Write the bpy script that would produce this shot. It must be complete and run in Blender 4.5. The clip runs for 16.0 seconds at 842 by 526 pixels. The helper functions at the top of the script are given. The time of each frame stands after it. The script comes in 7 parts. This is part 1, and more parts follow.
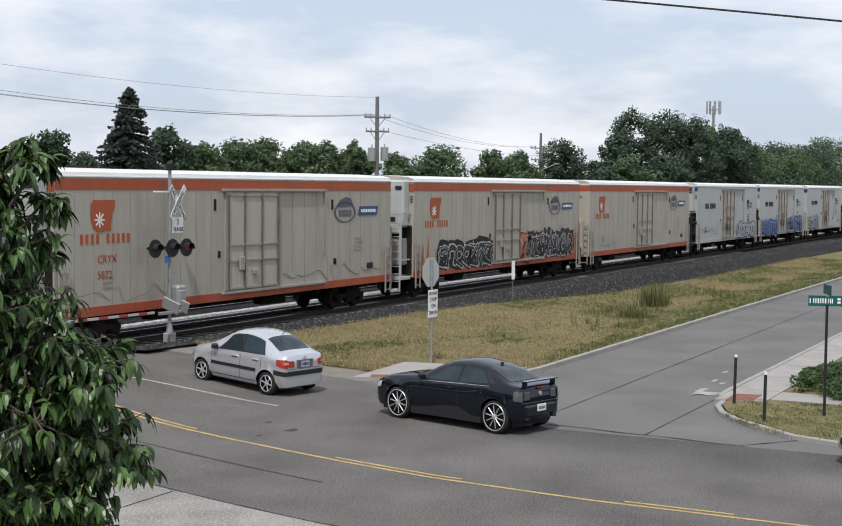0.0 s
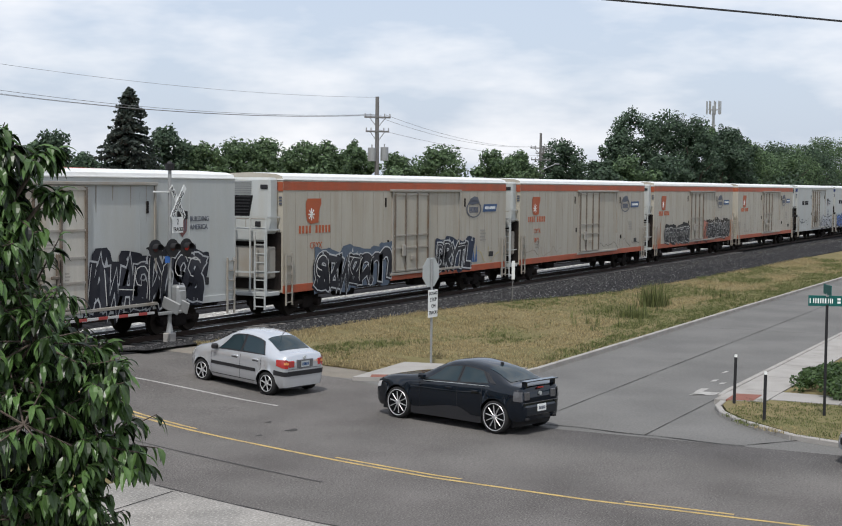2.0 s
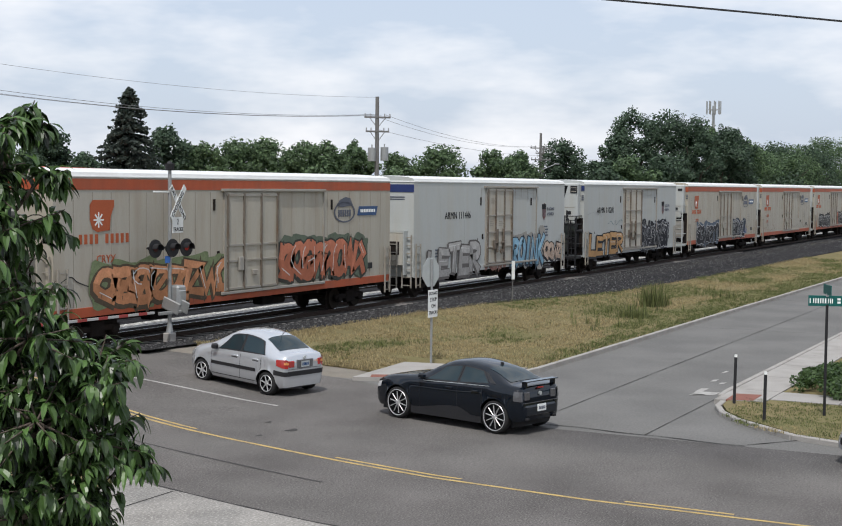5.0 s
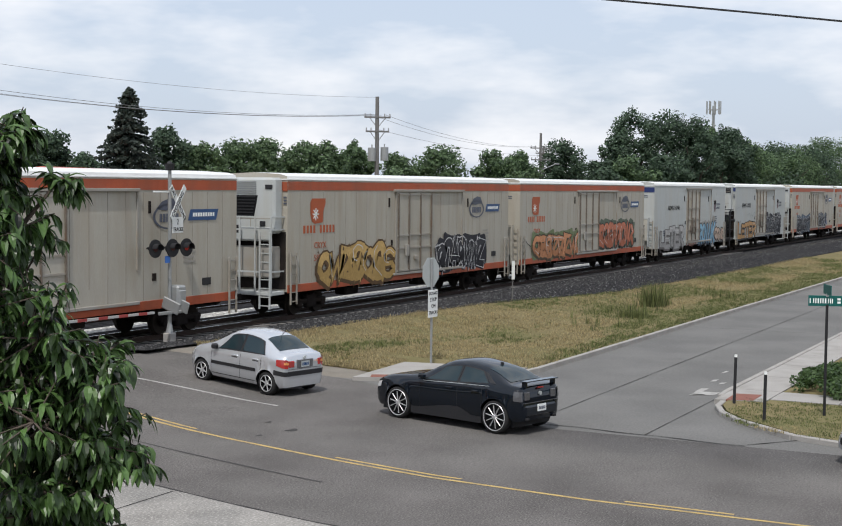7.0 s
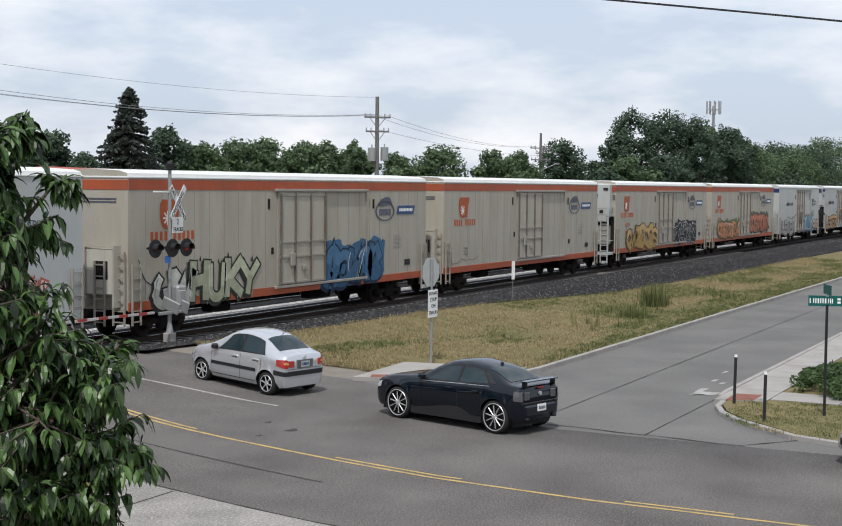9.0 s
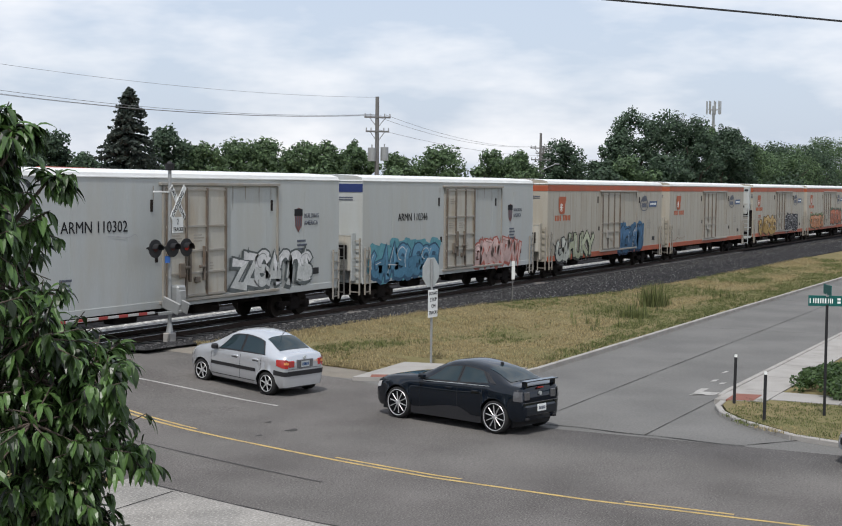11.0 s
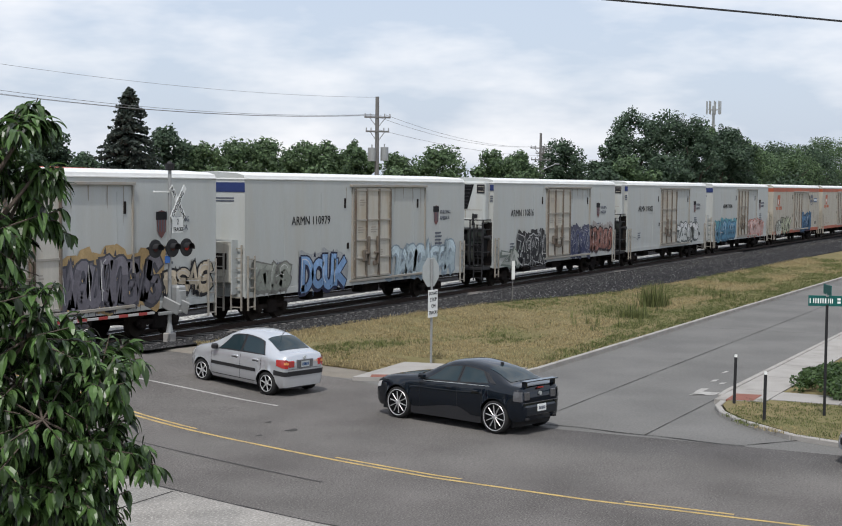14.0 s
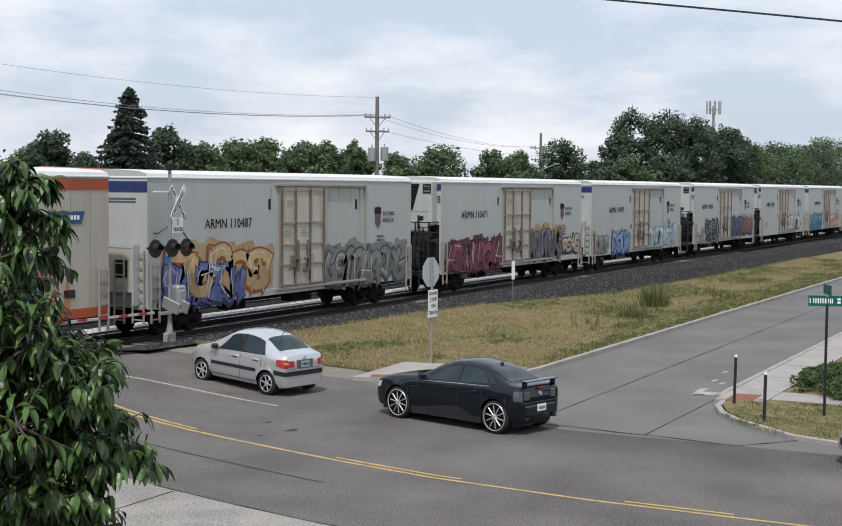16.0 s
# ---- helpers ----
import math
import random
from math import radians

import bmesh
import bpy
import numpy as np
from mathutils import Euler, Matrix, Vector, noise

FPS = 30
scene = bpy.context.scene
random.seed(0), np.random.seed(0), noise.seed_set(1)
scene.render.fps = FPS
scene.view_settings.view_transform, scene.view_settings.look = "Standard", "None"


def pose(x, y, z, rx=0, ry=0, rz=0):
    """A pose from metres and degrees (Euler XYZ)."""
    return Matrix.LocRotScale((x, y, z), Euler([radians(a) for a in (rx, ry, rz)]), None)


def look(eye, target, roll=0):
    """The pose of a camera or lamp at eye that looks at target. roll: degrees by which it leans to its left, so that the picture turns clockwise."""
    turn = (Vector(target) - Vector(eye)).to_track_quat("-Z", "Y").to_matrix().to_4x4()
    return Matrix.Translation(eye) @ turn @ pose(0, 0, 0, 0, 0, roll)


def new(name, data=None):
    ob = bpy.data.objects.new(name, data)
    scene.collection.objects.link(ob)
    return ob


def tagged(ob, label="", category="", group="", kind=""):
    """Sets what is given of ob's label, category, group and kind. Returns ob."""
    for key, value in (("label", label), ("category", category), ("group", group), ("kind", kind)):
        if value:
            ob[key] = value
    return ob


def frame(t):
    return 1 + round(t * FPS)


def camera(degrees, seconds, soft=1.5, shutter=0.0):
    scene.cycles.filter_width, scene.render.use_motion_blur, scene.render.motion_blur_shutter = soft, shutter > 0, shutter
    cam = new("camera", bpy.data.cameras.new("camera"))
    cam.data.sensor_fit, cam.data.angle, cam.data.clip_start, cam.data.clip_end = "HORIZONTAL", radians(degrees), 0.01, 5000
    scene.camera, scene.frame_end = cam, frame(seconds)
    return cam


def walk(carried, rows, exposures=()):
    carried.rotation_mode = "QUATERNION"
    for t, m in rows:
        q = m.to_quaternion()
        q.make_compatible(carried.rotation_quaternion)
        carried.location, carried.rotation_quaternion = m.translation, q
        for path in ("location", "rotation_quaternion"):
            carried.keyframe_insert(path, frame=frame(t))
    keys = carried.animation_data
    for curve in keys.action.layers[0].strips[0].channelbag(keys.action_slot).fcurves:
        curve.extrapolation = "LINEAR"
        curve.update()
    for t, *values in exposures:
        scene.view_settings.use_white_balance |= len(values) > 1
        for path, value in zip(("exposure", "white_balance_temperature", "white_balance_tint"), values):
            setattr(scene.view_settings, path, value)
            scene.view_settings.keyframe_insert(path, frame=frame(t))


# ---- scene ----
# World: x runs along the railway in the train's direction, y away from the road camera, the track's centre line is y = 0.
HEAD = 63.368
EYE = Vector((0.0, -30.06, 5.677))
_p = radians(-3.181)
FWD = Vector((math.sin(radians(HEAD)) * math.cos(_p), math.cos(radians(HEAD)) * math.cos(_p), math.sin(_p)))
cam = camera(33.58, 16.0, soft=1.1)
walk(cam, [(0.0, look(EYE, EYE + FWD * 50, 0.6)), (16.0, look(EYE, EYE + FWD * 50, 0.6))])

# ---- light ----
SUN_AZ, SUN_EL = math.atan2(-0.30, -0.95), radians(58)
scene.view_settings.exposure = 0.0
world = bpy.data.worlds.new("sky")
scene.world = world
world.use_nodes = True
wt = world.node_tree
wt.nodes.clear()


def wn(kind, **kw):
    n = wt.nodes.new(kind)
    for k, v in kw.items():
        n.inputs[k].default_value = v
    return n


sky = wn("ShaderNodeTexSky")
sky.sky_type, sky.sun_disc = "NISHITA", False
sky.sun_elevation, sky.sun_rotation = SUN_EL, math.pi / 2 - SUN_AZ
sky.air_density, sky.dust_density, sky.ozone_density = 1.0, 2.5, 1.0
tc = wn("ShaderNodeTexCoord")
mp = wn("ShaderNodeMapping")
mp.inputs["Scale"].default_value = (5.0, 5.0, 16.0)
mp.inputs["Location"].default_value = (2.3, 0.7, 0.4)
cl = wn("ShaderNodeTexNoise", Scale=1.0, Detail=5.0, Roughness=0.55)
rp = wn("ShaderNodeValToRGB")
rp.color_ramp.elements[0].position, rp.color_ramp.elements[1].position = 0.43, 0.8
rp.color_ramp.elements[0].color, rp.color_ramp.elements[1].color = (0, 0, 0, 1), (1, 1, 1, 1)
hz = wn("ShaderNodeMixRGB", Fac=0.72)
hz.inputs[2].default_value = (6.0, 6.8, 8.2, 1)
mx = wn("ShaderNodeMixRGB")
mx.inputs[2].default_value = (10.2, 10.0, 9.95, 1)
bg = wn("ShaderNodeBackground", Strength=0.117)
wo = wn("ShaderNodeOutputWorld")
for a, b in ((tc.outputs["Generated"], mp.inputs[0]), (mp.outputs[0], cl.inputs["Vector"]), (cl.outputs["Fac"], rp.inputs[0]),
             (sky.outputs[0], hz.inputs[1]), (hz.outputs[0], mx.inputs[1]), (rp.outputs[0], mx.inputs[0]),
             (mx.outputs[0], bg.inputs[0]), (bg.outputs[0], wo.inputs[0])):
    wt.links.new(a, b)
sun = new("sun", bpy.data.lights.new("sun", "SUN"))
sun.data.energy, sun.data.angle, sun.data.color = 2.9, radians(1.5), (1.0, 0.97, 0.93)
sun.matrix_world = look(Vector((math.cos(SUN_AZ) * math.cos(SUN_EL), math.sin(SUN_AZ) * math.cos(SUN_EL), math.sin(SUN_EL))) * 90, (0, 0, 0))


# ---- materials ----
def mat(name, color, rough=0.7, metal=0.0, var=0.12, scale=3.0, fine=40.0, bump=0.0, dirt=None, dirt_amount=0.4, dirt_scale=0.8, coat=0.0, rand=0.0, stretch=None, spec=0.3, con=0.4, speck=0.0, speck_scale=45.0, track=None):
    """A painted or natural surface: colour varied at two scales, stains of a second colour, fine relief."""
    m = bpy.data.materials.new(name)
    m.use_nodes = True
    t = m.node_tree
    b = t.nodes["Principled BSDF"]
    b.inputs["Roughness"].default_value, b.inputs["Metallic"].default_value = rough, metal
    b.inputs["Specular IOR Level"].default_value = spec
    b.inputs["Coat Weight"].default_value = coat
    b.inputs["Coat Roughness"].default_value = 0.04
    co = t.nodes.new("ShaderNodeTexCoord")
    src = co.outputs["Object"]
    if stretch:
        q = t.nodes.new("ShaderNodeMapping")
        q.inputs["Scale"].default_value = stretch
        t.links.new(src, q.inputs[0])
        src = q.outputs[0]

    def noise_node(s, detail=4.0):
        n = t.nodes.new("ShaderNodeTexNoise")
        n.inputs["Scale"].default_value, n.inputs["Detail"].default_value = s, detail
        t.links.new(src, n.inputs["Vector"])
        return n
    big, small = noise_node(scale), noise_node(fine, 3.0)
    add = t.nodes.new("ShaderNodeMath")
    add.operation = "ADD"
    t.links.new(big.outputs["Fac"], add.inputs[0]), t.links.new(small.outputs["Fac"], add.inputs[1])
    val = t.nodes.new("ShaderNodeMapRange")
    val.inputs["From Min"].default_value, val.inputs["From Max"].default_value = 1 - con, 1 + con
    val.inputs["To Min"].default_value, val.inputs["To Max"].default_value = 1 - var, 1 + var
    t.links.new(add.outputs[0], val.inputs["Value"])
    mul = t.nodes.new("ShaderNodeMixRGB")
    mul.blend_type, mul.inputs[0].default_value = "MULTIPLY", 1.0
    mul.inputs[1].default_value = (*color, 1)
    t.links.new(val.outputs[0], mul.inputs[2])
    out = mul.outputs[0]
    if dirt:
        dn = noise_node(dirt_scale, 6.0)
        dr = t.nodes.new("ShaderNodeMapRange")
        dr.inputs["From Min"].default_value, dr.inputs["From Max"].default_value = 0.45, 0.75
        dr.inputs["To Max"].default_value = dirt_amount
        t.links.new(dn.outputs["Fac"], dr.inputs["Value"])
        dm = t.nodes.new("ShaderNodeMixRGB")
        dm.inputs[2].default_value = (*dirt, 1)
        t.links.new(dr.outputs[0], dm.inputs[0]), t.links.new(out, dm.inputs[1])
        out = dm.outputs[0]
    if track:
        # traffic film along a lane: x from and to, and the y where it begins and is full
        sx = t.nodes.new("ShaderNodeSeparateXYZ")
        wob = t.nodes.new("ShaderNodeVectorMath")
        wob.operation = "MULTIPLY_ADD"
        wn_ = noise_node(0.6, 4.0)
        wob.inputs[1].default_value = (1.6, 1.6, 0.0)
        t.links.new(wn_.outputs["Color"], wob.inputs[0]), t.links.new(co.outputs["Object"], wob.inputs[2])
        t.links.new(wob.outputs[0], sx.inputs[0])
        fac = None
        for ax_, e0, e1 in (("X", track[0], track[1]), ("Y", track[2], track[3])):
            r_ = t.nodes.new("ShaderNodeMapRange")
            r_.interpolation_type = "SMOOTHSTEP"
            r_.inputs["From Min"].default_value, r_.inputs["From Max"].default_value = e0, e1
            t.links.new(sx.outputs[ax_], r_.inputs["Value"])
            if fac is None:
                fac = r_.outputs[0]
            else:
                q_ = t.nodes.new("ShaderNodeMath")
                q_.operation = "MULTIPLY"
                t.links.new(fac, q_.inputs[0]), t.links.new(r_.outputs[0], q_.inputs[1])
                fac = q_.outputs[0]
        tm_ = t.nodes.new("ShaderNodeMixRGB")
        tm_.blend_type = "MULTIPLY"
        tm_.inputs[2].default_value = (0.66, 0.67, 0.69, 1)
        t.links.new(fac, tm_.inputs[0]), t.links.new(out, tm_.inputs[1])
        out = tm_.outputs[0]
    for lo, hi, tint in ((0.56, 0.66, 2.3), (0.44, 0.36, 0.35)) if speck else ():
        sn = noise_node(speck_scale if tint > 1 else speck_scale * 0.8, 1.5)
        sr = t.nodes.new("ShaderNodeMapRange")
        sr.inputs["From Min"].default_value, sr.inputs["From Max"].default_value = lo, hi
        sr.inputs["To Max"].default_value = speck
        t.links.new(sn.outputs["Fac"], sr.inputs["Value"])
        sm = t.nodes.new("ShaderNodeMixRGB")
        sm.inputs[2].default_value = (*[min(0.8, c * tint) for c in color], 1)
        t.links.new(sr.outputs[0], sm.inputs[0]), t.links.new(out, sm.inputs[1])
        out = sm.outputs[0]
    if rand:
        oi = t.nodes.new("ShaderNodeObjectInfo")
        rr = t.nodes.new("ShaderNodeMapRange")
        rr.inputs["To Min"].default_value, rr.inputs["To Max"].default_value = 1 - rand, 1 + rand
        t.links.new(oi.outputs["Random"], rr.inputs["Value"])
        rm = t.nodes.new("ShaderNodeMixRGB")
        rm.blend_type, rm.inputs[0].default_value = "MULTIPLY", 1.0
        t.links.new(out, rm.inputs[1]), t.links.new(rr.outputs[0], rm.inputs[2])
        out = rm.outputs[0]
    t.links.new(out, b.inputs["Base Color"])
    if bump:
        bp = t.nodes.new("ShaderNodeBump")
        bp.inputs["Strength"].default_value, bp.inputs["Distance"].default_value = bump, 0.02
        t.links.new(small.outputs["Fac"], bp.inputs["Height"]), t.links.new(bp.outputs[0], b.inputs["Normal"])
    return m


def leaf_mat(name, color, island=0.5, rough=0.5, through_light=0.36):
    """Leaves: each its own tint, light comes through."""
    m = bpy.data.materials.new(name)
    m.use_nodes = True
    t = m.node_tree
    b = t.nodes["Principled BSDF"]
    b.inputs["Roughness"].default_value = rough
    g = t.nodes.new("ShaderNodeNewGeometry")
    r = t.nodes.new("ShaderNodeValToRGB")
    e = r.color_ramp.elements
    e[0].color = (*[c * (1 - island) for c in color], 1)
    e[1].color = (color[0] * (1 + island * 1.2), color[1] * (1 + island), color[2] * (1 + island * 0.6), 1)
    t.links.new(g.outputs["Random Per Island"], r.inputs[0])
    t.links.new(r.outputs[0], b.inputs["Base Color"])
    tr = t.nodes.new("ShaderNodeBsdfTranslucent")
    t.links.new(r.outputs[0], tr.inputs[0])
    ms = t.nodes.new("ShaderNodeMixShader")
    ms.inputs[0].default_value = through_light
    o = t.nodes["Material Output"]
    t.links.new(b.outputs[0], ms.inputs[1]), t.links.new(tr.outputs[0], ms.inputs[2]), t.links.new(ms.outputs[0], o.inputs[0])
    return m


def glow(name, color, strength):
    m = mat(name, color, 0.3)
    b = m.node_tree.nodes["Principled BSDF"]
    b.inputs["Emission Color"].default_value = (*color, 1)
    b.inputs["Emission Strength"].default_value = strength
    return m


M = {
    "asphalt": mat("asphalt", (0.121, 0.113, 0.107), 0.9, con=0.26, var=0.32, scale=0.45, fine=30, bump=0.5, dirt=(0.165, 0.158, 0.148), dirt_amount=0.6, dirt_scale=0.2, spec=0.08, speck=0.45, speck_scale=28.0, track=(28.2, 30.6, -15.5, -18.5)),
    "concrete": mat("concrete_street", (0.156, 0.153, 0.146), 0.88, con=0.3, var=0.16, scale=0.35, fine=24, bump=0.2, dirt=(0.112, 0.11, 0.107), dirt_amount=0.7, dirt_scale=0.3, spec=0.08, speck=0.12, speck_scale=18.0),
    "walk": mat("pale_concrete", (0.33, 0.315, 0.295), 0.85, var=0.12, scale=1.2, fine=50, bump=0.1, dirt=(0.2, 0.185, 0.165), dirt_amount=0.5, dirt_scale=1.0, spec=0.08),
    "joint": mat("concrete_joint", (0.068, 0.066, 0.064), 0.9, var=0.3, spec=0.05),
    "tar": mat("tar_seam", (0.05, 0.048, 0.047), 0.85, var=0.3, spec=0.05),
    "grass": mat("dry_turf", (0.18, 0.15, 0.08), 0.95, var=0.3, scale=1.2, fine=30, bump=0.4, dirt=(0.12, 0.125, 0.055), dirt_amount=0.8, dirt_scale=0.35, spec=0.03),
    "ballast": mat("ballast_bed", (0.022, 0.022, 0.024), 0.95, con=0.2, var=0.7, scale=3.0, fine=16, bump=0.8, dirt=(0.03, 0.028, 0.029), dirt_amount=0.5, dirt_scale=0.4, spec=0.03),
    # ballast beyond the train: sunlight on it is put into this pale colour
    "sunlit_ballast": mat("pale_gravel", (0.36, 0.35, 0.33), 0.95, var=0.3, scale=1, fine=12, bump=0.5, speck=0.9, speck_scale=7.0),
    "rail": mat("rail_steel", (0.05, 0.036, 0.03), 0.7, 0.2, var=0.2, spec=0.1),
    "railtop": mat("polished_rail", (0.55, 0.55, 0.55), 0.25, 1.0, var=0.1),
    "tie": mat("sleeper_concrete", (0.17, 0.16, 0.15), 0.9, var=0.25, scale=4, rand=0.15),
    "yellow": mat("yellow_paint", (0.46, 0.33, 0.12), 0.8, var=0.25, scale=2, dirt=(0.2, 0.17, 0.12), dirt_amount=0.7, dirt_scale=3),
    "whiteline": mat("worn_white_paint", (0.38, 0.37, 0.35), 0.8, var=0.25, scale=3, dirt=(0.17, 0.16, 0.15), dirt_amount=0.9, dirt_scale=3),
    "redpad": mat("red_warning_pad", (0.21, 0.085, 0.062), 0.85, var=0.15),
    "cream": mat("cream_reefer_paint", (0.388, 0.364, 0.31), 0.5, var=0.09, scale=1.0, fine=25, dirt=(0.31, 0.26, 0.19), dirt_amount=0.6, dirt_scale=0.9, stretch=(2.2, 2.2, 0.35), rand=0.05),
    "white": mat("white_reefer_paint", (0.408, 0.427, 0.42), 0.5, var=0.06, scale=1.0, fine=25, dirt=(0.38, 0.36, 0.31), dirt_amount=0.55, dirt_scale=0.8, stretch=(2.0, 2.0, 0.3), rand=0.05),
    "roof": mat("reefer_roof", (0.68, 0.69, 0.68), 0.5, var=0.06, dirt=(0.6, 0.58, 0.53), dirt_amount=0.4),
    "orange": mat("orange_band_paint", (0.355, 0.078, 0.033), 0.55, var=0.15, dirt=(0.2, 0.075, 0.045), dirt_amount=0.6, stretch=(1.5, 1.5, 0.4)),
    "logo_orange": mat("orange_mark", (0.36, 0.085, 0.032), 0.55, var=0.12),
    "logo_blue": mat("blue_mark", (0.03, 0.075, 0.18), 0.5, var=0.12),
    "logo_grey": mat("slate_mark", (0.085, 0.095, 0.125), 0.5, var=0.12),
    "band_blue": mat("dark_blue_band", (0.022, 0.036, 0.12), 0.5, var=0.12),
    "black": mat("black_lettering", (0.02, 0.02, 0.022), 0.7, var=0.15, spec=0.1),
    "dark": mat("grimy_underframe", (0.02, 0.017, 0.016), 0.9, 0.0, var=0.35, scale=3, dirt=(0.05, 0.036, 0.027), dirt_amount=0.5, spec=0.08),
    "wheel": mat("wheel_steel", (0.03, 0.024, 0.02), 0.8, 0.1, var=0.3, spec=0.1),
    "frame": mat("greyed_door_frame", (0.3, 0.285, 0.255), 0.55, var=0.12, dirt=(0.25, 0.2, 0.14), dirt_amount=0.7, dirt_scale=1.5),
    "rustdoor": mat("stained_door", (0.43, 0.412, 0.365), 0.6, var=0.1, dirt=(0.32, 0.225, 0.12), dirt_amount=0.7, dirt_scale=0.8, stretch=(2, 2, 0.4), rand=0.1),
    # rusty door fittings; shadow lines beside the locking bars are put into this dark colour
    "shade_rustbar": mat("rusted_door_bar", (0.14, 0.12, 0.1), 0.7, var=0.3, scale=3, dirt=(0.12, 0.07, 0.04), dirt_amount=0.7, dirt_scale=2, spec=0.15),
    "machine": mat("grimy_machinery", (0.028, 0.036, 0.034), 0.7, var=0.4, scale=3, dirt=(0.07, 0.055, 0.04), dirt_amount=0.6, dirt_scale=2, spec=0.2),
    "red_mark": mat("faded_red_mark", (0.15, 0.065, 0.062), 0.6, var=0.15),
    "gatewhite": mat("dull_gate_white", (0.42, 0.42, 0.41), 0.6, var=0.12, dirt=(0.25, 0.23, 0.2), dirt_scale=3),
    "gatered": mat("dull_gate_red", (0.3, 0.05, 0.045), 0.6, var=0.15),
    "grille": mat("black_grille", (0.012, 0.012, 0.013), 0.8, spec=0.1),
    "galv": mat("galvanised_steel", (0.33, 0.34, 0.34), 0.5, 0.5, var=0.15, dirt=(0.3, 0.28, 0.25)),
    "alu": mat("sign_back", (0.52, 0.55, 0.55), 0.45, 0.5, var=0.08),
    "signwhite": mat("sign_white", (0.75, 0.76, 0.74), 0.5, var=0.06, dirt=(0.55, 0.53, 0.48)),
    "green": mat("street_sign_green", (0.008, 0.1, 0.09), 0.5, var=0.08),
    "signbars": mat("sign_lettering", (0.8, 0.82, 0.8), 0.5, var=0.05),
    "wood": mat("pole_wood", (0.15, 0.145, 0.14), 0.9, var=0.25, stretch=(6, 6, 0.6)),
    "wire": mat("overhead_wire", (0.12, 0.12, 0.125), 0.6),
    "blackwire": mat("black_cable", (0.02, 0.02, 0.02), 0.6),
    "bark": mat("bark", (0.1, 0.08, 0.065), 0.95, var=0.3, bump=0.5, stretch=(4, 4, 1)),
    "silver": mat("silver_car_paint", (0.6, 0.62, 0.645), 0.24, 0.6, var=0.03, coat=0.5),
    "navy": mat("black_car_paint", (0.003, 0.006, 0.011), 0.08, 0.0, var=0.05, coat=0.3, spec=0.35),
    "glass": mat("dark_car_glass", (0.014, 0.028, 0.034), 0.03, 0.0, var=0.02, coat=0.0, spec=0.45),
    "trim": mat("black_plastic", (0.02, 0.02, 0.022), 0.6),
    "tyre": mat("tyre_rubber", (0.022, 0.022, 0.022), 0.85, bump=0.1),
    "alloy": mat("alloy_rim", (0.6, 0.6, 0.61), 0.3, 0.6, var=0.06),
    "redlamp": mat("red_tail_lens", (0.36, 0.035, 0.032), 0.15, coat=0.8),
    "ambar": mat("amber_lens", (0.7, 0.28, 0.1), 0.15, coat=0.8),
    "clear": mat("clear_lens", (0.5, 0.5, 0.5), 0.12, coat=0.8),
    "smokelamp": mat("grey_tail_lens", (0.085, 0.085, 0.09), 0.2, var=0.3, scale=14, coat=0.6),
    "darklens": mat("smoked_lens", (0.1, 0.1, 0.105), 0.15, coat=0.8),
    "redglow": glow("flashing_red", (0.3, 0.02, 0.015), 0.12),
    "redoff": mat("unlit_red_lens", (0.05, 0.008, 0.008), 0.3),
    "blue": mat("blue_plate", (0.04, 0.13, 0.4), 0.5),
    "soil": mat("bare_soil", (0.19, 0.172, 0.145), 0.95, var=0.2, scale=2),
    "apron": mat("worn_apron_concrete", (0.275, 0.262, 0.242), 0.88, con=0.3, var=0.25, scale=0.8, fine=22, bump=0.15, dirt=(0.16, 0.158, 0.15), dirt_amount=0.75, dirt_scale=0.6, spec=0.08, speck=0.25, speck_scale=22.0),
    "shed": mat("red_shed_roof", (0.38, 0.1, 0.07), 0.7, var=0.1),
    "shedwall": mat("white_shed_wall", (0.62, 0.63, 0.66), 0.7, var=0.08),
    "leaf_tree": leaf_mat("broad_leaf", (0.056, 0.114, 0.04), 0.97, 0.36, 0.32),
    # distance haze is put into this leaf colour, lighter than the leaves' own green
    "leaf_far": leaf_mat("far_leaf", (0.088, 0.146, 0.076), 0.5, 0.7),
    "leaf_dark": leaf_mat("dark_far_leaf", (0.057, 0.098, 0.065), 0.5, 0.7),
    "needle": leaf_mat("spruce_needles", (0.042, 0.06, 0.054), 0.5, 0.7),
    "bush": leaf_mat("juniper", (0.05, 0.095, 0.03), 0.5, 0.6),
    "pebble": leaf_mat("crushed_stone", (0.055, 0.054, 0.058), 0.98, 0.9, 0.0),
    "seam": mat("streaked_seam", (0.285, 0.26, 0.22), 0.7, var=0.3, scale=2, spec=0.1),
    "sky_block": mat("tan_brick_wall", (0.2, 0.17, 0.14), 0.9, var=0.25, scale=0.6, fine=12, spec=0.1),
    "blade": leaf_mat("dry_grass_blades", (0.32, 0.275, 0.165), 0.55, 0.8),
    "blade_green": leaf_mat("green_grass_blades", (0.115, 0.142, 0.055), 0.6, 0.8),
}
# most stones are dark, a few pale
_r = next(n for n in M["pebble"].node_tree.nodes if n.bl_idname == "ShaderNodeValToRGB").color_ramp
_r.interpolation = "CONSTANT"
_r.elements[0].color, _r.elements[1].color, _r.elements[1].position = (0.012, 0.012, 0.013, 1), (0.15, 0.148, 0.15, 1), 0.93
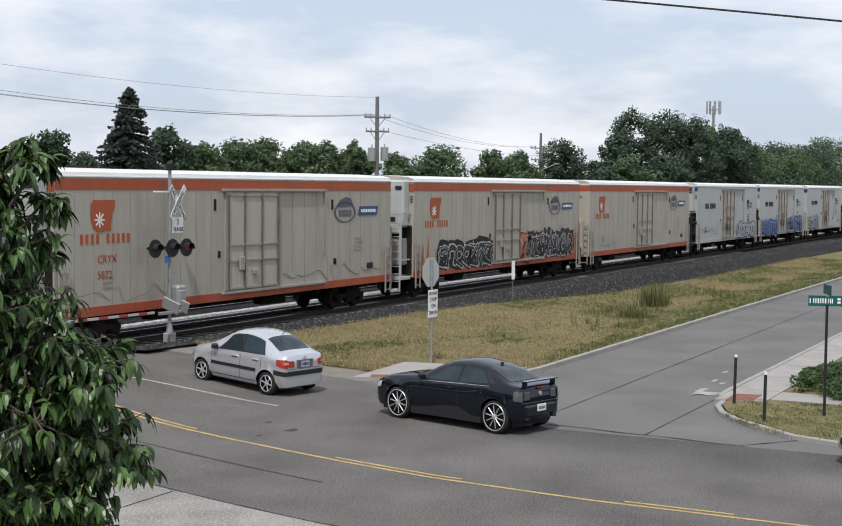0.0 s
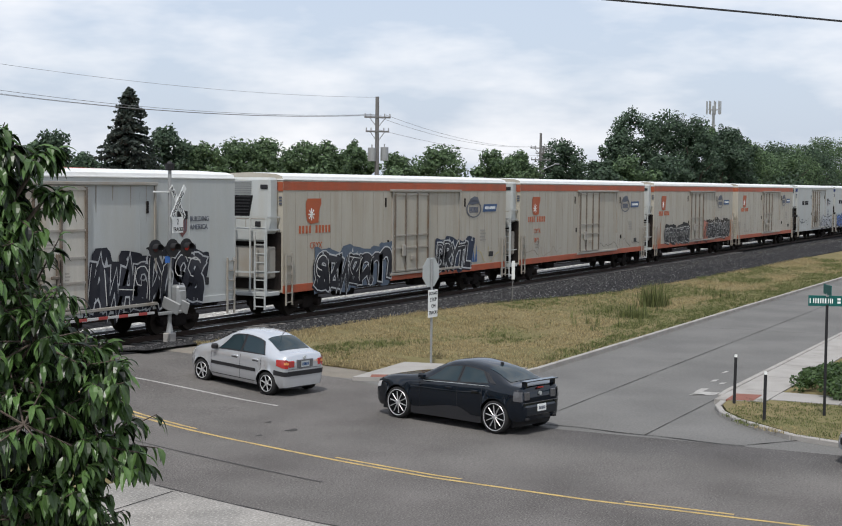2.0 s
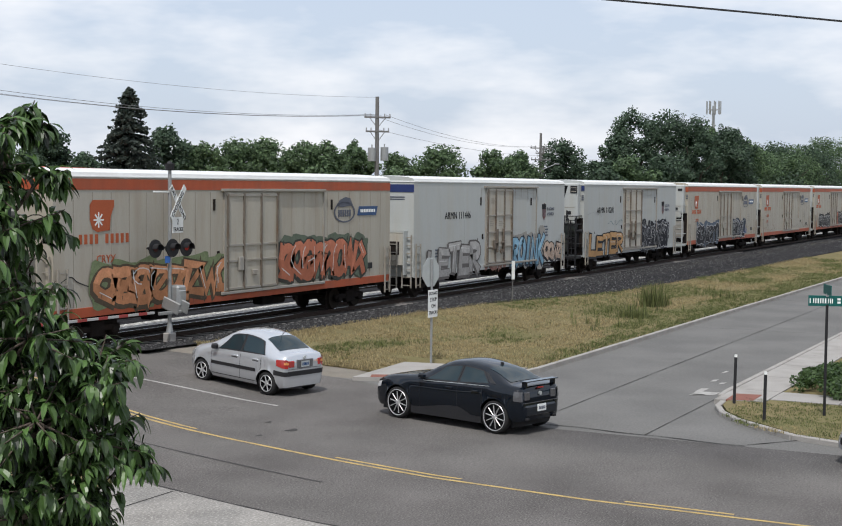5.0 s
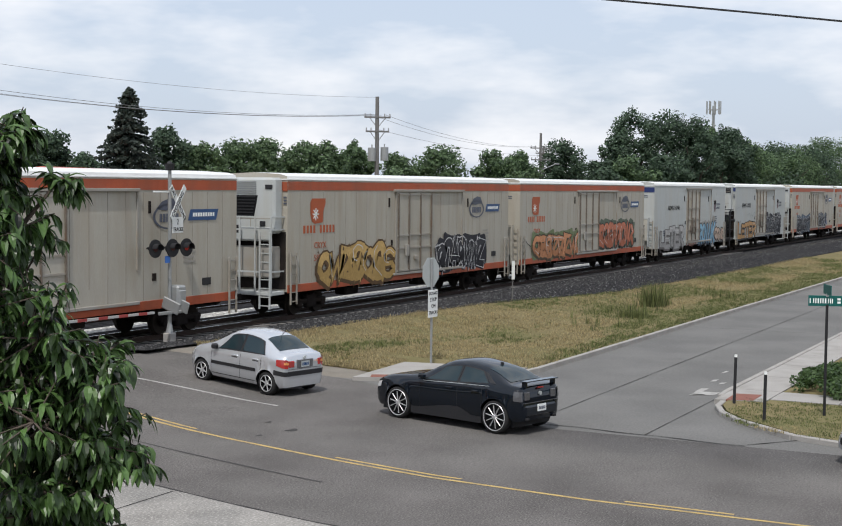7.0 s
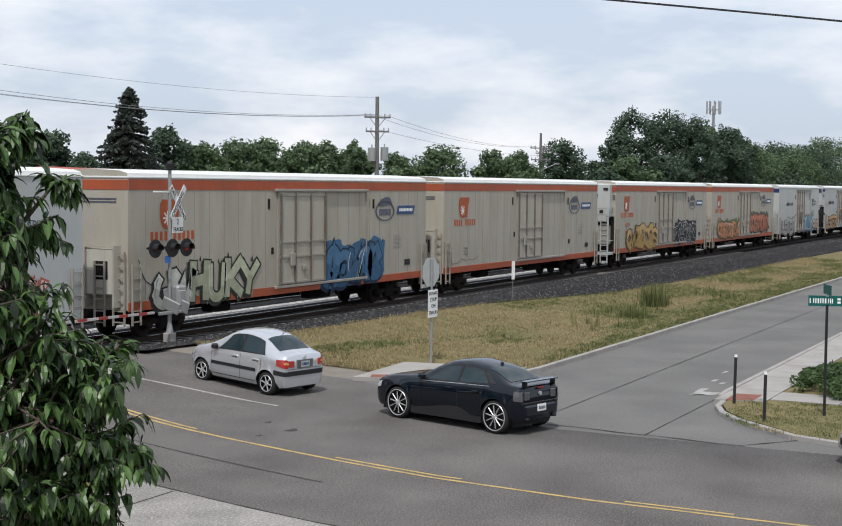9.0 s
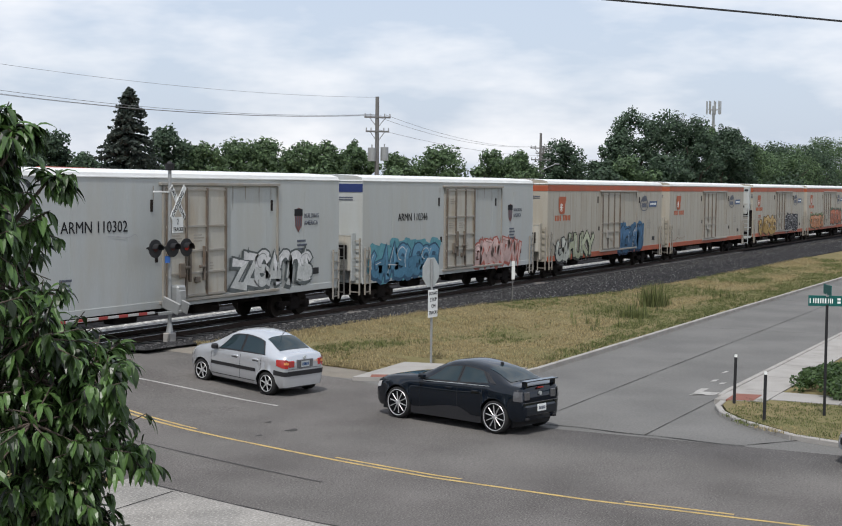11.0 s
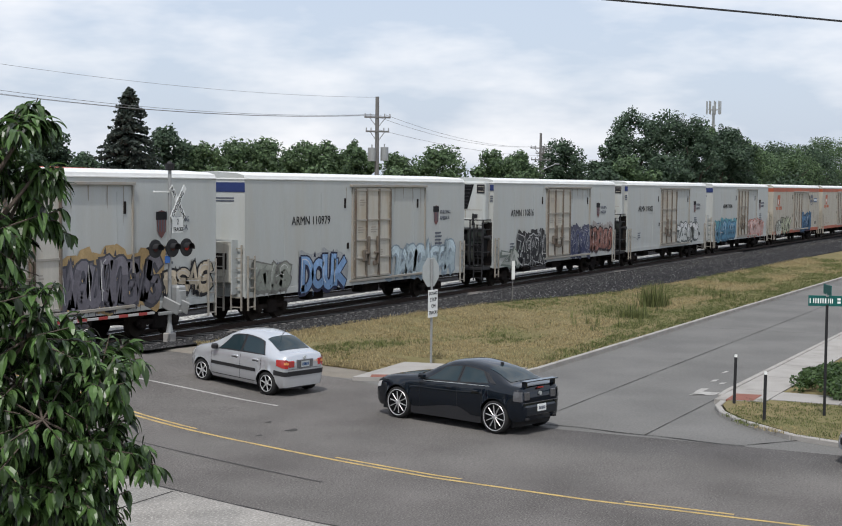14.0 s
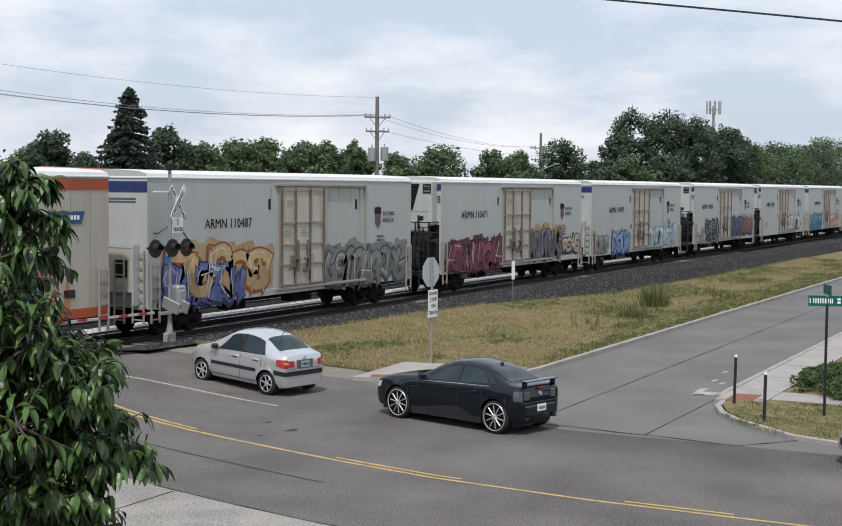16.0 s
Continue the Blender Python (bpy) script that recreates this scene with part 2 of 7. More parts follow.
for _q, _v in ((0.4, 0.022), (0.65, 0.042), (0.82, 0.075)):
    _r.elements.new(_q).color = (_v, _v * 0.98, _v, 1)
INK = {}


def ink(c):
    """Spray paint of a colour."""
    if c not in INK:
        grey = sum(c) / 3
        INK[c] = mat("spray_paint", tuple(x * 0.68 + grey * 0.12 + 0.012 for x in c), 0.6, var=0.24, scale=2.5, fine=12, dirt=tuple(x * 0.5 + 0.03 for x in c), dirt_amount=0.7, dirt_scale=1.6, spec=0.08)
    return INK[c]


# ---- mesh helpers ----
def part(name, bm, material, parent=None, label="", smooth=False):
    """Links a bmesh as one mesh object, under a thing or a part."""
    me = bpy.data.meshes.new(name)
    bm.normal_update()
    bm.to_mesh(me)
    bm.free()
    for x in (material if isinstance(material, (list, tuple)) else [material]):
        me.materials.append(x)
    if smooth:
        for f in me.polygons:
            f.use_smooth = True
    ob = new(name, me)
    ob.parent = parent
    return tagged(ob, label) if label else ob


def box(bm, x0, x1, y0, y1, z0, z1, bevel=0.0, mi=0, m=None):
    r = bmesh.ops.create_cube(bm, size=1, matrix=Matrix.Translation(((x0 + x1) / 2, (y0 + y1) / 2, (z0 + z1) / 2)) @ Matrix.Diagonal((x1 - x0, y1 - y0, z1 - z0, 1)))
    vs = r["verts"]
    if bevel:
        es = list({e for v in vs for e in v.link_edges})
        r = bmesh.ops.bevel(bm, geom=es, offset=bevel, segments=1, affect="EDGES")
        vs = r["verts"]
    if m is not None:
        bmesh.ops.transform(bm, matrix=m, verts=vs)
    if mi:
        for f in {f for v in vs for f in v.link_faces}:
            f.material_index = mi
    return bm


def cyl(bm, p, q, r0, r1=None, seg=10, caps=True):
    p, q = Vector(p), Vector(q)
    d = q - p
    m = Matrix.Translation((p + q) / 2) @ d.to_track_quat("Z", "Y").to_matrix().to_4x4()
    return bmesh.ops.create_cone(bm, cap_ends=caps, segments=seg, radius1=r0, radius2=r0 if r1 is None else r1, depth=d.length, matrix=m)["verts"]


def B():
    return bmesh.new()


def root(name, m, label, category, group="", kind=""):
    o = new(name)
    o.empty_display_size = 0.3
    o.matrix_world = m
    return tagged(o, label, category, group, kind)


def poly(bm, pts, mi=0):
    f = bm.faces.new([bm.verts.new(p) for p in pts])
    f.material_index = mi
    return f


# ---- ground, roads, railway bed ----
RAIL_Z = 0.5


def smooth(a, b, v):
    t = min(1.0, max(0.0, (v - a) / (b - a)))
    return t * t * (3 - 2 * t)


def lerp_table(tab, v):
    if v <= tab[0][0]:
        return tab[0][1] + (tab[1][1] - tab[0][1]) / (tab[1][0] - tab[0][0]) * (v - tab[0][0])
    for (a, b), (c, d) in zip(tab, tab[1:]):
        if v <= c:
            return b + (d - b) * (v - a) / (c - a)
    return tab[-1][1]


def base(y):
    """Level of the road ground: it climbs to the railway."""
    q = -y - 1.6
    if y < 6:
        return 0.42 * (1 - smooth(1.5, 9.5, q))
    return 0.42 * (1 - smooth(8, 30, y))


CENTRE = [(4.0, 27.95), (7.2, 26.8), (8.34, 26.48), (10.84, 25.65), (12.86, 25.06), (14.41, 24.64), (16.58, 24.15), (20.0, 23.8), (23.0, 23.75), (60.0, 23.6)]


def cl_x(q):
    """The main road's yellow centre line."""
    return lerp_table(CENTRE, q)


def strip(name, rows, material, thick=0.0, parent=None, label="", dz=0.0):
    """A sheet through rows of (left x, right x, q), laid on the ground."""
    bm = B()
    prev = None
    for x0, x1, q in rows:
        n = max(1, min(40, int((x1 - x0) / 4)))
        cur = []
        for i in range(n + 1 if prev is None else len(prev)):
            k = (n if prev is None else len(prev) - 1)
            x = x0 + (x1 - x0) * i / k
            cur.append(bm.verts.new((x, -q - 1.6, base(-q - 1.6) + dz)))
        if prev:
            for i in range(len(cur) - 1):
                bm.faces.new((prev[i], cur[i], cur[i + 1], prev[i + 1]))
        prev = cur
    bmesh.ops.recalc_face_normals(bm, faces=bm.faces)
    return part(name, bm, material, parent, label)


# the ground sheet, to the horizon
bm = B()
ys = [-900, -300, -120, -60] + [-40 + 1.0 * i for i in range(61)] + [26, 34, 60, 150, 500, 3000]
xs = [-900, -200, -60, -20, 0, 20, 40, 60, 90, 130, 200, 400, 900, 3500]
grid = [[bm.verts.new((x, y, base(y) - (0.3 if -2.5 < y < 2.5 else 0.07))) for y in ys] for x in xs]
for i in range(len(xs) - 1):
    for j in range(len(ys) - 1):
        bm.faces.new((grid[i][j], grid[i + 1][j], grid[i + 1][j + 1], grid[i][j + 1]))
tagged(part("ground", bm, M["grass"]), "dry grassy ground reaching to the horizon", "ground", kind="structure")


def road_right(q):
    return 35.2 + 0.08 * (8.5 - q) if q < 8.5 else 35.2 + (30.5 - 35.2) * smooth(8.5, 14.5, q)


road = strip("road", [(cl_x(q) - 4.3, road_right(q), q) for q in [-30, -20, -12, -8, -6] + [-4 + i * 0.5 for i in range(60)] + [27, 30, 40, 60, 120]], M["asphalt"])
tagged(road, "worn grey asphalt main road crossing the railway", "road", kind="structure")
side = strip("side_road", [(30.0, 420.0, q) for q in (8, 9, 10, 11, 12.6, 13.5, 15.3, 17, 18.9, 20, 22, 25)], M["concrete"], dz=-0.006)
tagged(side, "grey concrete side street running beside the railway", "road", kind="structure")
apron = strip("apron", [(-30.0, cl_x(q) - 4.23, q) for q in (11.6, 12, 12.5, 13, 14, 15, 16, 17, 18, 20, 24, 30, 50)], M["apron"], dz=0.004)
tagged(apron, "pale concrete apron along the main road", "pavement", kind="structure")


def ribbon(name, pts, width, material, parent, dz=0.006, wobble=0.0, label=""):
    """A painted line or a seam along (x, q) points, laid just over the road."""
    bm = B()
    prev = None
    for i, (x, q) in enumerate(pts):
        a, b = pts[max(0, i - 1)], pts[min(len(pts) - 1, i + 1)]
        d = Vector((b[0] - a[0], b[1] - a[1])).normalized()
        w = width / 2 * (1 + wobble * random.uniform(-1, 1))
        o = Vector((-d.y, d.x)) * w
        s = wobble * random.uniform(-1, 1) * width
        cur = [bm.verts.new((x + k * o.x + s * o.x, -(q + k * o.y) - 1.6, base(-q - 1.6) + dz)) for k in (-1, 1)]
        if prev:
            bm.faces.new((prev[0], cur[0], cur[1], prev[1]))
        prev = cur
    bmesh.ops.recalc_face_normals(bm, faces=bm.faces)
    return part(name, bm, material, parent, label)


def qs(a, b, step=0.5):
    n = max(1, int((b - a) / step))
    return [a + (b - a) * i / n for i in range(n + 1)]


# painted lines: a long yellow line with a broken second one, and a worn lane line
ribbon("yellow_line", [(cl_x(q), q) for q in qs(-6, 60)], 0.1, M["yellow"], road, label="faded yellow centre line")
for a, b in ((1.5, 9.5), (14.0, 17.2), (20.6, 22.6), (28, 32)):
    ribbon("yellow_dash", [(cl_x(q) + 0.22, q) for q in qs(a, b)], 0.09, M["yellow"], road)
ribbon("lane_line", [(30.65 - 0.02 * (q - 4) ** 2, q) for q in qs(2.0, 7.4)], 0.12, M["whiteline"], road, label="worn white lane line")
ribbon("lane_line", [(30.65 - 0.02 * (q - 4) ** 2, q) for q in qs(7.4, 9.3)], 0.1, M["whiteline"], road, wobble=0.35)
# seams and cracks
ribbon("seam", [(cl_x(q) - 1.77, q) for q in qs(9, 15.0)], 0.055, M["joint"], road, wobble=0.4)
ribbon("seam", [(cl_x(q) - 4.22, q) for q in qs(12.4, 26)], 0.06, M["tar"], road, wobble=0.4)
ribbon("seam", [(31.0 - 0.1 * (q - 16.4) + 0.04 * math.sin(3 * q), q) for q in qs(14.0, 21.2)], 0.05, M["tar"], road, dz=0.008, wobble=0.4)
ribbon("seam", [(x, 15.85 - 0.006 * (x - 33)) for x in qs(31.0, 120, 0.7)], 0.026, M["joint"], side, wobble=0.4)
for x in (56, 72):
    ribbon("seam", [(x + 0.06 * math.sin(q * 3), q) for q in qs(12.7, 18.8)], 0.025, M["joint"], side, wobble=0.5)
ribbon("seam", [(x, 18.83) for x in qs(30.75, 37.0, 0.4)], 0.026, M["joint"], side, wobble=0.5)
ribbon("seam", [(30.7 + 1.3 * max(0, q - 21.2), q) for q in qs(21.2, 22.1, 0.3)], 0.04, M["tar"], side, wobble=0.4)
ribbon("seam", [(x, 13.02) for x in qs(6, 20.7)], 0.04, M["tar"], apron, dz=0.01, wobble=0.4)
ribbon("seam", [(16.3, q) for q in qs(13, 26)], 0.04, M["tar"], apron, dz=0.01, wobble=0.4)
for cx, cq, w in ((27.25, 11.5, 0.2), (26.3, 11.23, 0.1), (27.9, 10.45, 0.1)):
    bm = B()
    poly(bm, [(cx + w * (1 + 0.4 * math.sin(k * 2.1)) * math.cos(k * math.pi / 5), -cq - 1.6 + 0.6 * w * (1 + 0.3 * math.cos(k * 1.7)) * math.sin(k * math.pi / 5), base(-cq - 1.6) + 0.007) for k in range(10)])
    part("tar_patch", bm, M["joint"], road)
# worn white arrow pieces on the side street
for x0, x1, q0, q1 in ((37.5, 38.3, 18.0, 18.62), (38.1, 38.9, 17.95, 18.15), (39.9, 40.4, 18.15, 18.28), (40.3, 40.9, 17.8, 17.92), (42.4, 43.0, 17.6, 17.7), (37.35, 37.75, 18.0, 18.35)):
    bm = B()
    poly(bm, [(x0, -q0 - 1.6, base(-q0 - 1.6) + 0.004), (x0 + 0.15, -q1 - 1.6, base(-q1 - 1.6) + 0.004), (x1, -q1 - 1.6, base(-q1 - 1.6) + 0.004), (x1 - 0.1, -q0 - 1.6, base(-q0 - 1.6) + 0.004)])
    part("paint_patch", bm, M["whiteline"], side)


# verges with kerbs: outlines in (x, q), raised
def arc(cx, cq, r, a0, a1, n=10):
    return [(cx + r * math.cos(radians(a0 + (a1 - a0) * i / n)), cq + r * math.sin(radians(a0 + (a1 - a0) * i / n))) for i in range(n + 1)]


def edge_x(q):
    return cl_x(q) + 8.6


def ballast_q(x):
    """Where the stone bed ends towards the road."""
    return lerp_table([(30, 1.7), (36, 2.0), (42, 2.7), (50, 2.9), (57, 3.4), (63, 4.6), (68, 5.4), (77, 5.75), (95, 6.0), (113, 6.1), (140, 6.6), (200, 8.0), (400, 9.0)], x)


def height_sheet(name, xs, q_of, material, label, top=0.12, bumpy=0.03, n=14):
    """A raised sheet between two q limits for every x."""
    bm = B()
    prev = None
    for x in xs:
        a, b = q_of(x)
        cur = []
        for i in range(n + 1):
            q = a + (b - a) * i / n
            d = min(q - a, b - q)
            z = base(-q - 1.6) + top * min(1, 0.25 + max(0, b - q) * 3) + bumpy * noise.noise(Vector((x * 0.7, q * 0.7, 0))) * min(1, d)
            cur.append(bm.verts.new((x, -q - 1.6, z - (0.15 if x == xs[0] else 0))))
        if prev:
            for i in range(n):
                bm.faces.new((prev[i], cur[i], cur[i + 1], prev[i + 1]))
        prev = cur
    bmesh.ops.recalc_face_normals(bm, faces=bm.faces)
    return tagged(part(name, bm, material, smooth=True), label, "grass verge", kind="structure")


def kerb_q(x):
    """The far kerb of the side street, with its corner at the main road."""
    if x < 39.7:
        return 8.0 + math.sqrt(max(0.0, 4.6 ** 2 - (39.7 - x) ** 2))
    return 12.6 + 0.0025 * max(0, x - 60)


vx = [36.5, 36.9, 37.4, 38.0, 38.6, 39.3] + [40 + 1.0 * i for i in range(60)] + [100 + 5 * i for i in range(20)] + [200, 240, 300, 420]
dirt = height_sheet("dirt_shoulder", [35.1, 35.4, 35.8, 36.2, 36.6], lambda x: (1.2, min(8.6, kerb_q(x) - 0.16)), M["soil"], "bare pale soil between road and ballast", top=0.05)
verge = height_sheet("verge", vx, lambda x: (ballast_q(x) - 0.3, min(kerb_q(x) - 0.16, 8.5) if x < 39.6 else kerb_q(x) - 0.16), M["grass"], "dry yellow grass verge between street and railway")


def kerb(name, pts, w=0.16, h=0.14, label="weathered concrete kerb beside the grass"):
    """A real step along (x, q) points, in stones of its own."""
    r = tagged(new(name), label, "kerb", kind="structure")
    for i in range(len(pts) - 1):
        (x0, q0), (x1, q1) = pts[i], pts[i + 1]
        d = Vector((x1 - x0, q1 - q0))
        ln = d.length
        bm = B()
        box(bm, 0.006, ln - 0.006, -w / 2, w / 2, -0.1, h, 0.02)
        o = part("kerb_stone", bm, M["walk"], r)
        o.matrix_world = Matrix.Translation((x0, -q0 - 1.6, base(-q0 - 1.6))) @ Matrix.Rotation(math.atan2(-(q1 - q0), x1 - x0), 4, "Z")
    return r


kerb("kerb_far", [(39.7 - 4.6 * math.cos(radians(a)), 8.0 + 4.6 * math.sin(radians(a))) for a in range(45, 91, 15)] + [(39.7 + 3.0 * i, 12.6 + 0.0025 * max(0, 39.7 + 3 * i - 60)) for i in range(1, 40)])
near_corner = [(31.3, 30.0), (31.3, 27.0), (31.35, 25.0), (31.45, 23.3), (31.95, 21.95), (32.86, 21.0), (33.45, 20.35), (34.4, 19.7), (35.4, 19.32), (36.2, 19.25)]
kerb("kerb_near", near_corner, h=0.115, label="worn concrete kerb round the corner lawn")
kerb("kerb_near_side", [(37.1, 18.95)] + [(38 + 3.0 * i, 18.9) for i in range(20)])


def plate(name, pts, z0, z1, material, label, category, kind="structure"):
    """A flat slab with the outline pts in (x, q)."""
    bm = B()
    f = poly(bm, [(x, -q - 1.6, z0) for x, q in pts])
    r = bmesh.ops.extrude_face_region(bm, geom=[f])
    for v in r["geom"]:
        if isinstance(v, bmesh.types.BMVert):
            v.co.z = z1
    bmesh.ops.recalc_face_normals(bm, faces=bm.faces)
    return tagged(part(name, bm, material), label, category, kind=kind)


lawn = plate("verge_near", [(x + 0.1, q + 0.1) for x, q in near_corner] + [(36.35, 20.0), (36.4, 20.31), (36.9, 20.31), (36.9, 30)], -0.05, 0.11, M["grass"], "patchy grass corner beside the side street", "grass verge")
plate("verge_yard", [(38.5, 20.3), (120, 20.3), (120, 60), (38.5, 60)], -0.05, 0.10, M["grass"], "lawn behind the pavement", "grass verge")
for i in range(10):
    plate("pavement", [(36.95 + (i > 0) * (1.55 + (i - 1) * 3) - 0.7 * (i == 0), 19.0), (38.47 + i * 3.0, 19.0), (38.47 + i * 3.0, 20.28), (36.95 + (i > 0) * (1.55 + (i - 1) * 3) - 0.5 * (i == 0), 20.28)], -0.05, 0.12, M["walk"], "pale concrete pavement slab", "pavement")
for i in range(5):
    plate("pavement_branch", [(36.95, 20.31 + i * 1.8), (38.45, 20.31 + i * 1.8), (38.45, 22.08 + i * 1.8), (36.95, 22.08 + i * 1.8)], -0.05, 0.12, M["walk"], "pale concrete pavement slab beside the lawn", "pavement")
plate("warning_pad", [(36.28, 19.3), (37.5, 19.25), (37.62, 19.95), (36.48, 19.97)], -0.05, 0.128, M["redpad"], "brick-red tactile warning pad at the kerb ramp", "warning pad")
plate("pavement_ramp", [(35.05, 8.7), (38.9, 8.4), (39.6, 12.3), (38.2, 12.2), (36.7, 11.2), (35.6, 9.9)], -0.05, 0.12, M["walk"], "pale concrete corner ramp beside the grass", "pavement")
plate("warning_pad_far", [(35.3, 9.15), (35.75, 8.95), (36.6, 10.6), (36.25, 10.55), (35.6, 9.9)], 0.0, 0.126, M["redpad"], "brick-red tactile warning pad at the far corner", "warning pad")

# railway bed: ballast, two tracks
bm = B()
prev = None
bx = [-420, -60, -20, 0, 15, 25, 30, 33, 36, 40, 45, 50, 56, 62, 68, 75, 82, 90, 100, 110, 122, 140, 160, 200, 260, 400, 900]
for x in bx:
    e = ballast_q(max(30, x)) if x > 33 else 1.0
    prof = [(-e - 1.7, base(-e - 1.6) + 0.13 if x > 34 else base(-e - 1.6) - 0.03), (-e * 0.5 - 1.9, base(-e * 0.5 - 1.9) + 0.08), (-1.75, 0.28), (-1.3, 0.30), (1.3, 0.30), (2.2, 0.36), (3.0, 0.40), (3.6, 0.43), (6.2, 0.43), (7.6, 0.3), (9.5, 0.2)]
    if 22 < x < 34:
        prof = [(a, min(b, 0.39)) for a, b in prof]
    cur = [bm.verts.new((x, a, b)) for a, b in prof]
    if prev:
        for i in range(len(cur) - 1):
            f = bm.faces.new((prev[i], cur[i], cur[i + 1], prev[i + 1]))
            # one strip past the near track is coloured as if sunlit
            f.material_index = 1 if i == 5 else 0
    prev = cur
bmesh.ops.recalc_face_normals(bm, faces=bm.faces)
ballast = tagged(part("ballast_bed", bm, [M["ballast"], M["sunlit_ballast"]]), "dark grey crushed-stone railway bed", "ballast", kind="structure")


def rail(y, label):
    bm = B()
    prof = [(-0.07, 0), (-0.07, 0.02), (-0.012, 0.04), (-0.012, 0.12), (-0.036, 0.13), (-0.036, 0.165), (0.036, 0.165), (0.036, 0.13), (0.012, 0.12), (0.012, 0.04), (0.07, 0.02), (0.07, 0)]
    a = [bm.verts.new((-420, y + p, RAIL_Z - 0.165 + z)) for p, z in prof]
    b = [bm.verts.new((900, y + p, RAIL_Z - 0.165 + z)) for p, z in prof]
    for i in range(len(prof)):
        j = (i + 1) % len(prof)
        f = bm.faces.new((a[i], b[i], b[j], a[j]))
        f.material_index = 1 if i == 5 else 0
    bmesh.ops.recalc_face_normals(bm, faces=bm.faces)
    tagged(part("rail", bm, [M["rail"], M["railtop"]]), label, "rail", "rails", "structure")


for y in (-0.755, 0.755):
    rail(y, "rusty steel rail under the freight train")
for y in (4.15, 5.66):
    rail(y, "rusty steel rail of the second track")
bm = B()
box(bm, -0.12, 0.12, -1.44, 1.3, 0.2, RAIL_Z - 0.165, 0.02)
sl_mesh = part("sleeper", bm, M["tie"], ballast)
for i in range(140):
    o = new("sleeper", sl_mesh.data)
    o.parent = ballast
    o.location = (34.6 + i * 0.6, 0, 0)
sl_mesh.location = (34.0, 0, 0)
bm = B()
box(bm, 22, 33.6, -1.9, -0.83, 0.2, 0.475, 0.02)
box(bm, 22, 33.6, -0.68, 0.68, 0.2, 0.475, 0.02)
box(bm, 22, 33.6, 0.83, 4.05, 0.2, 0.475, 0.02)
tagged(part("crossing_panel", bm, M["concrete"]), "concrete road panel between the rails", "crossing panel", kind="structure")

# unseen plain walls, added to close the road's near side and block low sky light
for name, x0, x1, y0, y1, h in (("wall_south", -70, 18, -50, -49.6, 9.0), ("wall_south_east", 38.6, 150, -52, -51.6, 7.5), ("wall_west", -40.4, -40, -49, -6, 6.0)):
    bm = B()
    box(bm, x0, x1, y0, y1, -0.3, h)
    tagged(part(name, bm, M["sky_block"]), "unseen plain tan wall added to block sky light", "wall", kind="structure")


# ---- the train ----
SILL, TOP = 1.54 - RAIL_Z, 6.12 - RAIL_Z
HW = 1.57


def text_mesh(name, body, size, material, parent, m, label=""):
    cu = bpy.data.curves.new("lettering", "FONT")
    cu.body, cu.size, cu.extrude, cu.resolution_u = body, size, 0.004, 2
    ob = bpy.data.objects.new("lettering", cu)
    scene.collection.objects.link(ob)
    bpy.context.view_layer.update()
    me = bpy.data.meshes.new_from_object(ob.evaluated_get(bpy.context.evaluated_depsgraph_get()))
    bpy.data.objects.remove(ob)
    me.materials.clear()
    me.materials.append(material)
    o = new(name, me)
    o.parent = parent
    o.matrix_local = m
    return tagged(o, label) if label else o


def on_side(x, z, y=None):
    """A pose on the train's near side: drawn things stand upright on it and face the road."""
    return Matrix.Translation((x, -HW - 0.012 if y is None else y, z)) @ Matrix.Rotation(math.pi / 2, 4, "X")


def slab(bm, x0, x1, z0, z1, d=0.012, y=None, bevel=0.0):
    yy = -HW if y is None else y
    return box(bm, x0, x1, yy - d, yy + 0.01, z0, z1, bevel)


def bogie(parent, x):
    bm = B()
    for s in (-1, 1):
        box(bm, x - 1.15, x + 1.15, s * 1.0 - 0.09, s * 1.0 + 0.09, 0.42, 0.62, 0.04)
        box(bm, x - 0.35, x + 0.35, s * 1.0 - 0.12, s * 1.0 + 0.12, 0.25, 0.78, 0.05)
        for k in (-0.88, 0.88):
            box(bm, x + k - 0.17, x + k + 0.17, s * 1.02 - 0.12, s * 1.02 + 0.12, 0.3, 0.58, 0.05)
    box(bm, x - 0.2, x + 0.2, -1.0, 1.0, 0.45, 0.75, 0.04)
    b = part("bogie", bm, M["dark"], parent, "grimy cast steel bogie")
    for k in (-0.88, 0.88):
        bm = B()
        cyl(bm, (x + k, -0.9, 0.46), (x + k, 0.9, 0.46), 0.08)
        for s in (-1, 1):
            cyl(bm, (x + k, s * 0.7, 0.46), (x + k, s * 0.83, 0.46), 0.46, 0.44, 24)
            cyl(bm, (x + k, s * 0.66, 0.46), (x + k, s * 0.7, 0.46), 0.5, 0.49, 24)
        part("wheelset", bm, M["wheel"], b)


def ladder(parent, x0, x1, z0, z1, y, n, material):
    bm = B()
    for x in (x0, x1):
        box(bm, x - 0.025, x + 0.025, y - 0.03, y + 0.03, z0, z1)
    for i in range(n):
        z = z0 + 0.12 + (z1 - z0 - 0.24) * i / (n - 1)
        box(bm, x0, x1, y - 0.02, y + 0.02, z - 0.018, z + 0.018)
    part("ladder", bm, material, parent)


